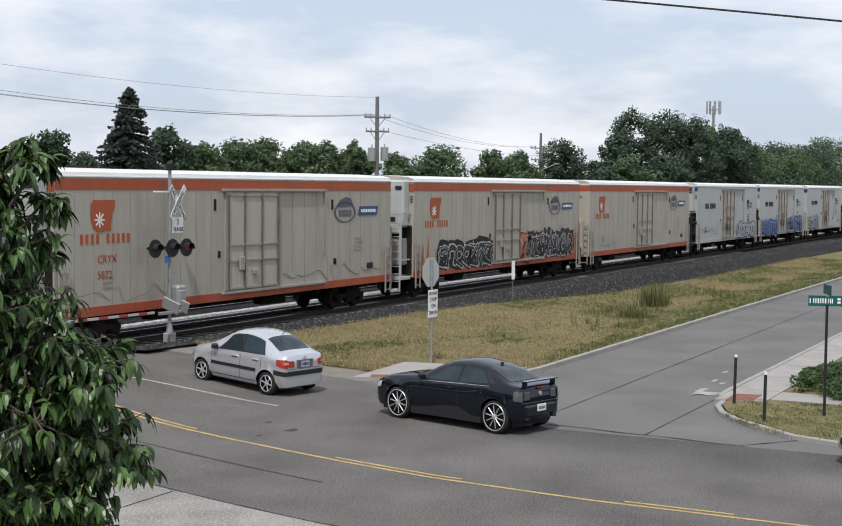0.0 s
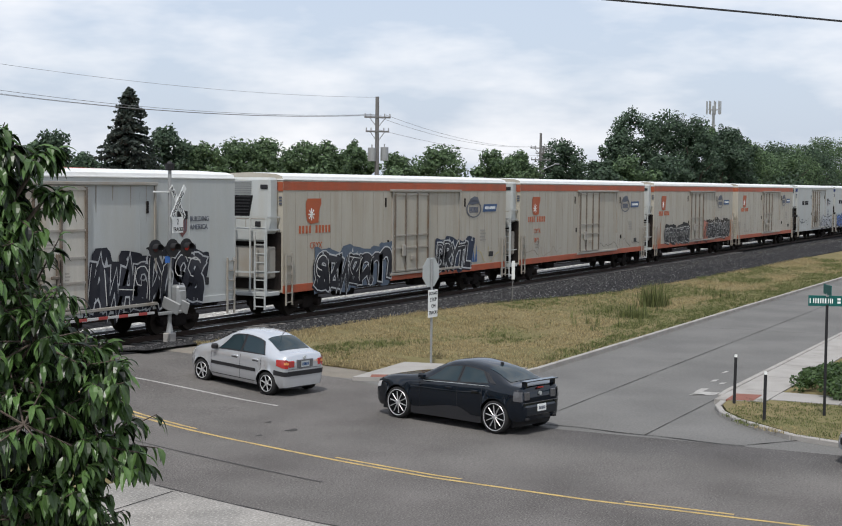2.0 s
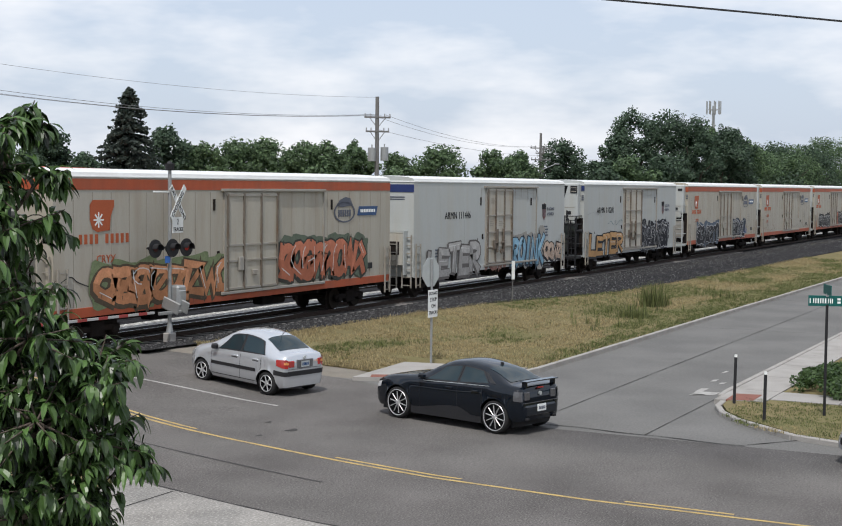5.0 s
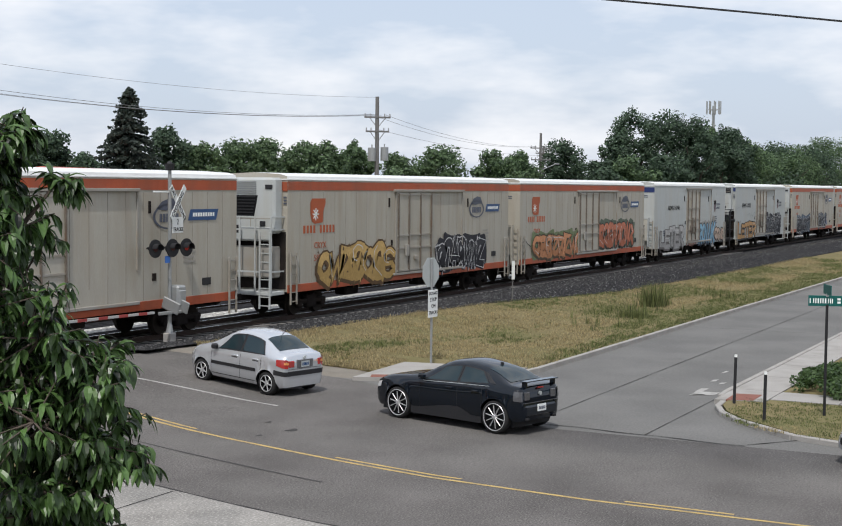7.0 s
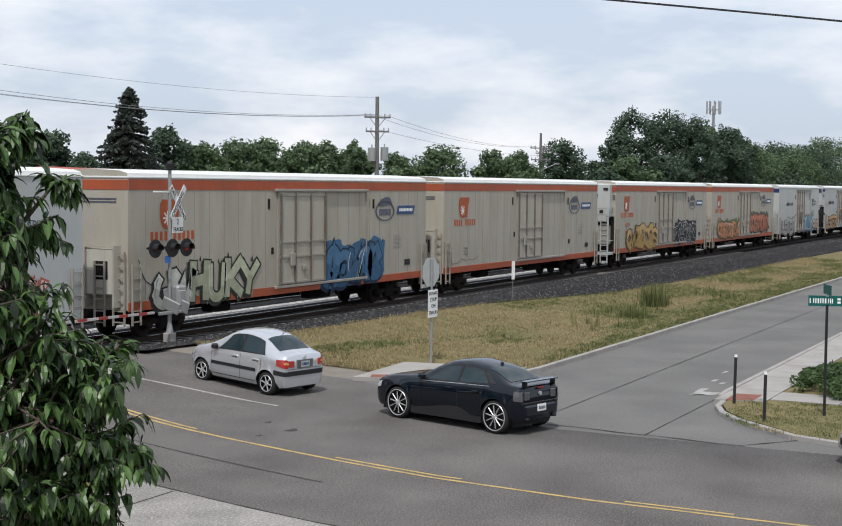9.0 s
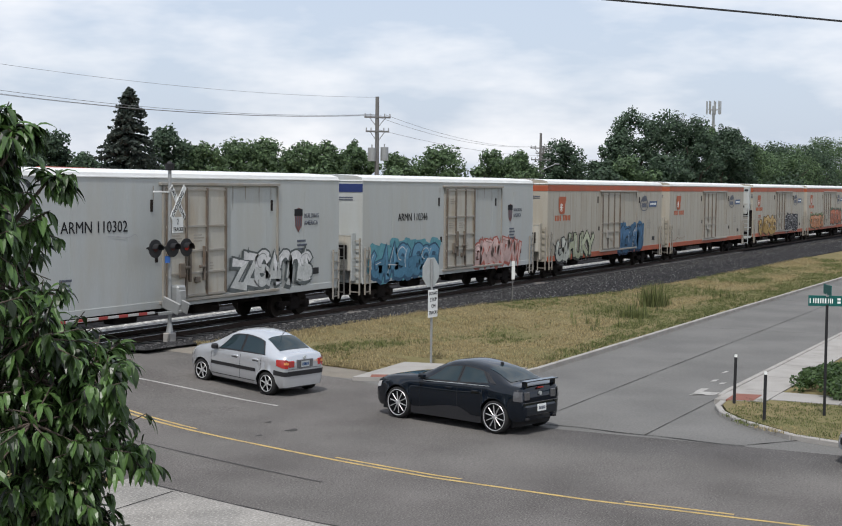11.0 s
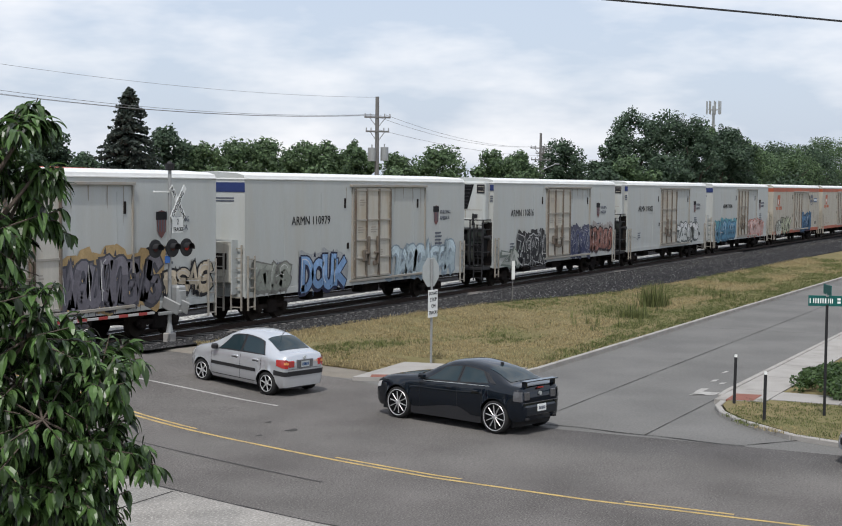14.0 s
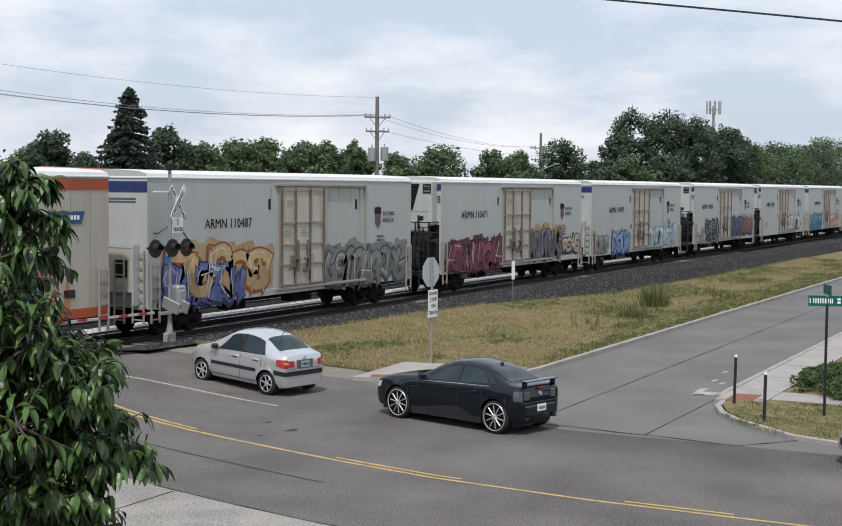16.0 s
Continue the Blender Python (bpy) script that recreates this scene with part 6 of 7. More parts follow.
    put(part("blue_notice", bm, M["blue"], s, "small blue notice plate"))
    bm = B()
    box(bm, 0.06, 0.5, -0.3, 0.2, 1.0, 1.75, 0.06)
    box(bm, 0.1, 0.42, -0.36, -0.3, 1.1, 1.6, 0.03)
    put(part("gate_motor", bm, M["galv"], s, "grey gate motor case"))
    bm = B()
    for k in range(2):
        box(bm, -0.28 + 0.45 * k, -0.22 + 0.45 * k, -0.3, 0.45, 0.95, 1.35, 0.03, m=Matrix.Rotation(radians(18), 4, "X"))
    box(bm, -0.85, 0.3, -0.38, -0.28, 0.85, 0.95, 0.01)
    cyl(bm, (-0.12, 0, 1.2), (0.3, 0, 1.2), 0.05)
    put(part("counterweight_arm", bm, M["galv"], s, "gate arm with counterweights"))
    bm = B()
    box(bm, -6.2, -0.75, -0.025, 0.025, 0.87, 0.95, 0.005)
    turn = Matrix.Rotation(radians(-4), 4, "Z")
    g = put(part("gate_arm", bm, M["gatewhite"], s, "lowered striped gate arm"))
    bm = B()
    for i in range(6):
        box(bm, -6.0 + i * 0.9, -5.6 + i * 0.9, -0.029, 0.029, 0.866, 0.954)
    part("gate_stripe", bm, M["gatered"], g, "red stripe")
    return s


signal_mast(36.96, -2.35, 0.58)


def stop_sign(x, y, z, h):
    s = root("stop_sign", pose(x, y, z, 0, 0, 0), "back of an octagonal sign over a white notice on a post", "road sign")
    bm = B()
    box(bm, -0.03, 0.03, -0.03, 0.03, -0.2, h, 0.006)
    part("post", bm, M["galv"], s, "square steel post")
    bm = B()
    n = [(0.41 * math.cos(radians(22.5 + 45 * i)) / math.cos(radians(22.5)) * 0.96, 0.47 * math.sin(radians(22.5 + 45 * i)) / math.cos(radians(22.5)) * 0.96) for i in range(8)]
    f = poly(bm, [(a, 0.045, h - 0.42 + b) for a, b in n])
    r = bmesh.ops.extrude_face_region(bm, geom=[f])
    for v in r["geom"]:
        if isinstance(v, bmesh.types.BMVert):
            v.co.y += 0.006
    bmesh.ops.recalc_face_normals(bm, faces=bm.faces)
    o = part("octagon_plate", bm, M["alu"], s, "bare metal back of an octagon")
    o.matrix_local = Matrix.Rotation(radians(-14), 4, "Z")
    bm = B()
    box(bm, -0.3, 0.3, -0.05, -0.035, h - 1.83, h - 0.97, 0.006)
    o = part("notice_plate", bm, M["signwhite"], s, "white rectangular notice")
    t = Matrix.Rotation(radians(-3), 4, "Z")
    o.matrix_local = t
    for i, (w, size) in enumerate((("DO NOT", 0.15), ("STOP", 0.17), ("ON", 0.17), ("TRACKS", 0.15))):
        q = text_mesh("notice_word", w, size, M["black"], s, t @ Matrix.Translation((-0.038 * len(w) - 0.04, -0.054, h - 1.13 - i * 0.2)) @ Matrix.Rotation(math.pi / 2, 4, "X"))
    return s


stop_sign(39.0, -10.89, 0.2, 3.2)


def street_sign(x, y, z):
    s = root("street_sign", pose(x, y, z), "green street name sign on a dark post", "street sign")
    bm = B()
    cyl(bm, (0, 0, -0.2), (0, 0, 2.75), 0.035, None, 10)
    part("post", bm, M["trim"], s)
    cx = Matrix.Rotation(radians(-72), 4, "Z")
    bm = B()
    box(bm, -0.45, 0.36, -0.008, 0.008, 2.72, 2.98, 0.004)
    o = part("name_plate", bm, M["green"], s, "green name plate")
    o.matrix_local = cx
    bm = B()
    x0 = -0.42
    for w in (0.05, 0.0, 0.055, 0.055, 0.06, 0.055, 0.055, 0.075, 0.05, 0.045, 0.045):
        if w:
            box(bm, x0, x0 + w * 0.5, -0.013, -0.008, 2.79, 2.91)
        x0 += w if w else 0.03
    box(bm, 0.24, 0.32, -0.013, -0.008, 2.87, 2.92)
    box(bm, 0.24, 0.32, -0.013, -0.008, 2.79, 2.84)
    q = part("name_bars", bm, M["signbars"], s, "row of white bars")
    q.matrix_local = cx
    bm = B()
    box(bm, -0.008, 0.008, -0.45, 0.45, 3.0, 3.25, 0.004)
    o = part("cross_plate", bm, M["green"], s, "second name plate seen edge on")
    o.matrix_local = Matrix.Rotation(radians(-68), 4, "Z")
    bm = B()
    box(bm, -0.03, 0.03, -0.03, 0.03, 2.95, 3.03)
    part("bracket", bm, M["galv"], s)
    return s


street_sign(35.02, -23.67, 0.1)


def guard_post(x, y, z, h, lean):
    s = root("marker_post", pose(x, y, z, 0, lean, 0), "slim black steel post with a pale cap", "post", "posts at the corner")
    bm = B()
    cyl(bm, (0, 0, -0.2), (0, 0, h - 0.07), 0.04, None, 12)
    part("shaft", bm, M["trim"], s)
    bm = B()
    cyl(bm, (0, 0, h - 0.07), (0, 0, h), 0.042, 0.036, 12)
    part("cap", bm, M["signwhite"], s, "pale cap")


guard_post(35.84, -21.23, 0.1, 1.28, 3.5)
guard_post(33.46, -22.55, 0.1, 1.2, 2.0)

s = root("milepost", pose(59.2, -5.1, 0.35), "thin railway marker post with a white plate", "post")
bm = B()
cyl(bm, (0, 0, -0.2), (0, 0, 1.9), 0.03)
part("post", bm, M["wood"], s)
bm = B()
box(bm, -0.1, 0.1, -0.05, -0.03, 1.05, 1.9, 0.01)
o = part("plate", bm, M["signwhite"], s, "narrow white plate")
o.matrix_local = Matrix.Rotation(radians(-25), 4, "Z")


# ---- poles and wires ----
def utility_pole(x, y, h, arms, cans=(), lamp=None):
    s = root("utility_pole", pose(x, y, 0), "weathered wooden utility pole with crossarms", "utility pole", "poles beyond the railway")
    bm = B()
    cyl(bm, (0, 0, -0.3), (0, 0, h), 0.19, 0.13, 12)
    part("pole", bm, M["wood"], s)
    tr = Matrix.Rotation(radians(HEAD - 90 - 20), 4, "Z")
    for z, w in arms:
        bm = B()
        box(bm, -w, w, -0.16, -0.06, z - 0.06, z + 0.06, 0.01)
        for k in (-1, 1):
            cyl(bm, (0, -0.1, z - 0.75), (k * w * 0.6, -0.1, z - 0.05), 0.025, None, 6)
        a = part("crossarm", bm, M["wood"], s)
        a.matrix_local = tr
        for k in (-0.95, -0.55, 0.55, 0.95):
            bm = B()
            cyl(bm, (k * w, -0.11, z + 0.05), (k * w, -0.11, z + 0.26), 0.05, 0.035, 8)
            part("insulator", bm, M["galv"], a)
    for dx, z in cans:
        bm = B()
        cyl(bm, (dx, -0.2, z - 0.55), (dx, -0.2, z + 0.4), 0.28, None, 14)
        cyl(bm, (dx, -0.2, z + 0.4), (dx, -0.2, z + 0.62), 0.05, None, 8)
        c = part("transformer", bm, M["galv"], s, "grey transformer can")
        c.matrix_local = tr
    if lamp:
        bm = B()
        cyl(bm, (0, 0, lamp), (1.9, -0.9, lamp + 0.7), 0.05, None, 8)
        box(bm, 1.8, 2.6, -1.15, -0.85, lamp + 0.68, lamp + 0.82, 0.03)
        part("street_lamp_arm", bm, M["galv"], s, "street lamp on an arm")


utility_pole(87.06, 17.18, 11.9, ((10.45, 0.95), (9.45, 0.85)), ((-0.42, 7.9), (0.5, 7.95)))
utility_pole(139.78, 25.83, 11.4, ((9.8, 1.2), (8.55, 1.1)), (), 7.4)
utility_pole(153.9, 31.13, 10.5, ((9.6, 1.0),))
utility_pole(181.41, 32.03, 11.5, ((9.5, 1.4),))
s = root("street_lamp", pose(190.2, 14.5, 0), "grey street lamp on a curved arm", "street lamp")
bm = B()
cyl(bm, (0, 0, -0.3), (0, 0, 7.6), 0.1, 0.07)
cyl(bm, (0, 0, 7.5), (1.8, -1.7, 8.3), 0.05, None, 8)
part("pole", bm, M["galv"], s)
bm = B()
box(bm, 1.7, 2.4, -2.0, -1.6, 8.25, 8.4, 0.03)
part("lamp_head", bm, M["galv"], s)


def wire(pts, r=0.014, material="wire", label="thin dark overhead wire between poles"):
    """A hanging wire; quadratic through three points, drawn from the first to the last x."""
    (x0, y0, z0), (x1, y1, z1), (x2, y2, z2) = pts
    bm = B()
    prev = None
    for i in range(41):
        t = i / 40
        tm = (Vector((x1, y1)) - Vector((x0, y0))).length / (Vector((x2, y2)) - Vector((x0, y0))).length
        z = z0 * (t - tm) * (t - 1) / (tm) + z1 * t * (t - 1) / (tm * (tm - 1)) + z2 * t * (t - tm) / (1 - tm)
        c = Vector((x0 + (x2 - x0) * t, y0 + (y2 - y0) * t, z))
        cur = [bm.verts.new(c + Vector((-0.4 * math.sin(a) * r, 0.9 * math.sin(a) * r, math.cos(a) * r))) for a in (0, 2.1, 4.2)]
        if prev:
            for k in range(3):
                bm.faces.new((prev[k], cur[k], cur[(k + 1) % 3], prev[(k + 1) % 3]))
        prev = cur
    tagged(part("overhead_wire", bm, M[material]), label, "wire", "overhead wires", "structure")


wire([(38, 23.0, 12.6), (62.0, 20.4, 11.4), (87.0, 17.2, 11.85)], 0.011)
for z, dy, zl in ((10.66, 0.0, 11.35), (10.62, 0.5, 11.15), (10.6, -0.5, 10.9)):
    wire([(38, 23.0 + dy, zl + 0.16), (65.0, 20.0 + dy, 9.98 + (zl - 11.35) * 0.4), (87.0, 17.2 + dy, z)], 0.015)
for z, dy in ((10.66, 0.5), (10.64, -0.6), (9.6, 0.0)):
    wire([(87.06, 17.18 + dy, z), (112, 21.3 + dy, 9.55 if z > 10 else 8.9), (139.78, 25.83 + dy, 10.0 if z > 10 else 9.0)], 0.014)
for z in (10.0, 8.8):
    wire([(139.78, 25.83, z), (160, 28.8, z - 0.9), (181.41, 32.03, z - 0.3)], 0.014)
wire([(11.1, -25.4, 7.33), (11.8, -26.81, 7.21), (12.75, -28.7, 7.03)], 0.011, "blackwire", "black cable strung across the street")

# phone mast
s = root("phone_mast", pose(315.8, 54.0, 0), "slim grey phone mast with antenna panels", "phone mast")
bm = B()
cyl(bm, (0, 0, 0), (0, 0, 24.5), 0.5, 0.3, 12)
part("mast", bm, M["galv"], s)
bm = B()
for i in range(3):
    a0, a1 = 2 * math.pi * i / 3 + 0.5, 2 * math.pi * (i + 1) / 3 + 0.5
    cyl(bm, (1.6 * math.cos(a0), 1.6 * math.sin(a0), 23.6), (1.6 * math.cos(a1), 1.6 * math.sin(a1), 23.6), 0.07, None, 6)
    cyl(bm, (0, 0, 23.6), (1.6 * math.cos(a0), 1.6 * math.sin(a0), 23.6), 0.07, None, 6)
part("frame", bm, M["galv"], s)
for i in range(9):
    a = 2 * math.pi * i / 9
    bm = B()
    box(bm, -0.14, 0.14, -0.1, 0.1, 22.6, 25.6, 0.03)
    o = part("antenna_panel", bm, M["galv"], s)
    o.location = (1.6 * math.cos(a), 1.6 * math.sin(a), 0)

# low building beyond the tracks
s = root("house", pose(82.0, 40.0, 0, 0, 0, 20), "white low building with a red roof beyond the railway", "house")
bm = B()
box(bm, -7, 7, -5, 5, -0.1, 5.0)
part("wall", bm, M["shedwall"], s)
bm = B()
v = [bm.verts.new(p) for p in ((-7.4, -5.4, 4.9), (7.4, -5.4, 4.9), (7.4, 5.4, 4.9), (-7.4, 5.4, 4.9), (-7.4, 0, 6.75), (7.4, 0, 6.75))]
for f in ((0, 1, 5, 4), (2, 3, 4, 5), (0, 4, 3), (1, 2, 5), (0, 3, 2, 1)):
    bm.faces.new([v[i] for i in f])
bmesh.ops.recalc_face_normals(bm, faces=bm.faces)
part("roof", bm, M["shed"], s, "dull red roof")
bm = B()
box(bm, -7.03, 7.03, -5.03, 5.03, 2.0, 2.35)
part("red_stripe", bm, M["shed"], s)


# ---- plants ----
def leaf_quads(bm, c, r, n, size, rng, squash=1.0, mi=0):
    for _ in range(n):
        d = Vector((rng.gauss(0, 1), rng.gauss(0, 1), rng.gauss(0, 1))).normalized()
        p = Vector(c) + Vector((d.x * r, d.y * r, d.z * r * squash)) * (rng.random() ** 0.4)
        a = Vector((rng.gauss(0, 1), rng.gauss(0, 1), rng.gauss(0, 0.7))).normalized()
        b = a.cross(d if abs(a.dot(d)) < 0.95 else Vector((0, 0, 1))).normalized()
        s = size * rng.uniform(0.6, 1.4)
        f = bm.faces.new([bm.verts.new(p + q) for q in (a * s, b * s * 0.6, -a * s, -b * s * 0.6)])
        f.material_index = mi


def far_tree(x, y, h, w, seed, dark):
    rng = random.Random(seed)
    t = root("tree", pose(x, y, 0), "dark green leafy tree beyond the railway" if dark else "green leafy tree beyond the railway", "tree", "trees beyond the railway")
    bm = B()
    cyl(bm, (0, 0, -0.2), (0, 0, h * 0.55), 0.03 * h, 0.012 * h, 8)
    for i in range(6):
        a = i * 1.05 + rng.random()
        z = h * rng.uniform(0.3, 0.5)
        cyl(bm, (0, 0, z), (math.cos(a) * w * 0.4, math.sin(a) * w * 0.4, z + h * rng.uniform(0.15, 0.3)), 0.01 * h, 0.004 * h, 6)
    part("trunk", bm, M["bark"], t)
    bm = B()
    n = 40
    for i in range(n):
        u = i / (n - 1)
        z = h * (0.42 + 0.5 * u)
        prof = math.sin(math.pi * (0.18 + 0.72 * u)) ** 0.7
        a = rng.uniform(0, 6.28)
        rr = w * 0.55 * prof * math.sqrt(rng.random())
        cr = w * rng.uniform(0.15, 0.27)
        z = min(z, h - cr * 0.75)
        leaf_quads(bm, (rr * math.cos(a), rr * math.sin(a), z), cr, 190, 0.16, rng, 0.85)
    for i in range(8):
        a = rng.uniform(0, 6.28)
        leaf_quads(bm, (0.55 * w * math.cos(a), 0.55 * w * math.sin(a), h * rng.uniform(0.5, 0.85)), w * 0.1, 30, 0.17, rng)
    leaf_quads(bm, (rng.uniform(-0.15, 0.15) * w, 0, h - w * 0.1), w * 0.11, 50, 0.17, rng, 1.2)
    part("crown", bm, M["leaf_dark" if dark else "leaf_far"], t)


def spruce(x, y, h, w, seed):
    rng = random.Random(seed)
    t = root("spruce", pose(x, y, 0), "tall dark spruce beyond the railway", "tree", "trees beyond the railway")
    bm = B()
    cyl(bm, (0, 0, -0.2), (0, 0, h * 0.97), 0.22, 0.03, 8)
    part("trunk", bm, M["bark"], t)
    bm = B()
    for i in range(60):
        u = i / 59
        z = h * (0.12 + 0.87 * u)
        r = w / 2 * (1 - u) ** 0.75 * rng.uniform(0.75, 1.15) + 0.12
        for k in range(9 if u < 0.8 else 5):
            a = rng.uniform(0, 6.28)
            d = Vector((math.cos(a), math.sin(a), -0.25))
            for j in range(6):
                p = Vector((0, 0, z)) + d * r * (j + 1) / 6
                leaf_quads(bm, p, 0.24, 9, 0.15, rng, 0.6)
    part("crown", bm, M["needle"], t)


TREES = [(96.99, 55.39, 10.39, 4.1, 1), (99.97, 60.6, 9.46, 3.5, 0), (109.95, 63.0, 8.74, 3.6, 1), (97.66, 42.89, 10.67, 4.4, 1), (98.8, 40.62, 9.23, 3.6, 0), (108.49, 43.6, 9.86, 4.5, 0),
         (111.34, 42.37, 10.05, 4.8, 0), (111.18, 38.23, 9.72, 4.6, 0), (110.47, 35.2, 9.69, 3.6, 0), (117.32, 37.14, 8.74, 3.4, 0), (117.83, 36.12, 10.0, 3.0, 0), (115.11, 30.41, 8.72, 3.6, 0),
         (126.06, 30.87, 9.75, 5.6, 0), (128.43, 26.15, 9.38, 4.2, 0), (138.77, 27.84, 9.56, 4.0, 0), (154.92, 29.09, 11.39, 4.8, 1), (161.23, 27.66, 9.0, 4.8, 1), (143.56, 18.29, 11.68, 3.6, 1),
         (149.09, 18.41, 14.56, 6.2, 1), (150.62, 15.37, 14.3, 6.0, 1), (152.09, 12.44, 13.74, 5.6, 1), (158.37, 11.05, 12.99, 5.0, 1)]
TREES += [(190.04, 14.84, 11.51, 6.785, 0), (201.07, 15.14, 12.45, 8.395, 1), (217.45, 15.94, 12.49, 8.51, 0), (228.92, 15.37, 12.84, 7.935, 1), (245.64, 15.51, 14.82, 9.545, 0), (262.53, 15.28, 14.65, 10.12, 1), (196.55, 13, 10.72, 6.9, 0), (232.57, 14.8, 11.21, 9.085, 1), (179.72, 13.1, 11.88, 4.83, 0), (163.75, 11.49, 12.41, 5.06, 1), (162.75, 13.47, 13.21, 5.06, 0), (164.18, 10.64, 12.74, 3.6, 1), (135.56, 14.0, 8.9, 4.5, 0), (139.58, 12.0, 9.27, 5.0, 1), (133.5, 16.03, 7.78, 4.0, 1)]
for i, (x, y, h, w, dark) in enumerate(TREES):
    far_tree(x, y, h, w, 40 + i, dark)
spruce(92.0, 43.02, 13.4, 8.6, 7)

# low hedge line that fills in under the crowns
rng = random.Random(77)
bm = B()
for i in range(120):
    t = i / 119
    x, y = 84 + 110 * t, 62 - 50 * t + rng.uniform(-3, 3)
    leaf_quads(bm, (x, max(9.5, y), rng.uniform(3.8, 6.6)), 2.2, 230, 0.22, rng)
tagged(part("thicket", bm, M["leaf_dark"]), "dense dark thicket under the far trees", "thicket", kind="stuff")


def leaf(bm, p, d, up, ln, wd, droop):
    """One long pointed leaf, folded along its rib and bent down."""
    side = d.cross(up).normalized()
    prev = None
    q = Vector(p)
    dd = Vector(d)
    for k, wk in enumerate((0.12, 0.85, 1.0, 0.6, 0.0)):
        n = side.cross(dd).normalized()
        l, c, r = q - side * wd * wk + n * wd * 0.3 * wk, q.copy(), q + side * wd * wk + n * wd * 0.3 * wk
        if wk == 0:
            cur = [bm.verts.new(c)]
            bm.faces.new((prev[0], prev[1], cur[0])), bm.faces.new((prev[1], prev[2], cur[0]))
        else:
            cur = [bm.verts.new(l), bm.verts.new(c), bm.verts.new(r)]
            if prev:
                bm.faces.new((prev[0], prev[1], cur[1], cur[0])), bm.faces.new((prev[1], prev[2], cur[2], cur[1]))
        prev = cur
        dd = (dd + Vector((0, 0, -droop))).normalized()
        q = q + dd * ln / 4


# the near tree, in branches that sway; r is metres from the trunk to the right of the view, e towards it
RIGHT = Vector((math.cos(radians(HEAD)), -math.sin(radians(HEAD)), 0))
AWAY = Vector((math.sin(radians(HEAD)), math.cos(radians(HEAD)), 0))
near_tree = root("leafy_tree", pose(4.84, -25.2, 0), "large leafy green tree close by with drooping pointed leaves", "tree")
bm = B()
cyl(bm, (0, 0, -0.2), (0.05, 0.05, 3.2), 0.13, 0.09, 12)
cyl(bm, (0.05, 0.05, 3.2), (0, 0, 5.6), 0.09, 0.02, 10)
part("trunk", bm, M["bark"], near_tree)
SWAY = []
CLUSTERS = [(-0.3, 0.0, 5.7, 0.26), (0.0, -0.15, 5.74, 0.22), (0.14, 0.1, 5.7, 0.2), (0.24, 0.0, 5.55, 0.2), (0.26, -0.1, 5.42, 0.2), (-0.05, -0.3, 5.3, 0.4), (0.1, 0.2, 5.05, 0.4), (-0.2, 0.0, 4.6, 0.45), (0.36, 0.1, 4.75, 0.36), (0.24, -0.1, 4.2, 0.38), (-0.15, 0.1, 5.72, 0.34), (0.1, -0.1, 5.66, 0.30), (0.05, 0.3, 5.45, 0.36), (0.16, 0.1, 5.36, 0.32), (0.2, -0.25, 5.12, 0.34), (0.42, 0.15, 4.95, 0.36), (0.62, -0.1, 4.80, 0.30), (0.68, 0.1, 4.72, 0.24), (0.15, -0.35, 4.85, 0.42),
            (0.45, 0.3, 4.6, 0.38), (0.2, 0.0, 4.4, 0.44), (0.56, -0.2, 4.42, 0.38), (0.68, 0.05, 4.45, 0.26), (0.78, -0.1, 4.38, 0.2), (0.36, 0.2, 4.14, 0.38), (0.44, -0.15, 4.02, 0.28), (0.1, -0.2, 3.95, 0.45), (0.36, 0.1, 3.86, 0.28), (-0.1, 0.25, 4.9, 0.4), (0.14, 0.0, 3.68, 0.42), (-0.02, 0.2, 5.86, 0.13), (0.1, 0.0, 5.8, 0.14), (0.25, 0.0, 5.86, 0.12), (0.34, 0.1, 5.8, 0.11), (0.4, 0.0, 5.62, 0.12),
            (-0.35, 0.0, 4.9, 0.42), (-0.35, -0.2, 4.4, 0.45), (-0.3, 0.1, 3.9, 0.45), (0.05, -0.4, 4.4, 0.42), (-0.1, -0.3, 3.5, 0.45), (0.35, -0.3, 4.5, 0.34), (-0.35, 0.1, 5.3, 0.36), (0.15, -0.4, 4.1, 0.4), (0.22, -0.2, 3.85, 0.38), (0.05, 0.3, 4.7, 0.36), (0.3, -0.35, 4.85, 0.26), (0.5, -0.25, 4.6, 0.22), (0.58, 0.0, 4.14, 0.24), (0.53, -0.1, 4.0, 0.26), (0.48, 0.1, 4.24, 0.26), (0.62, 0.1, 4.24, 0.2)]
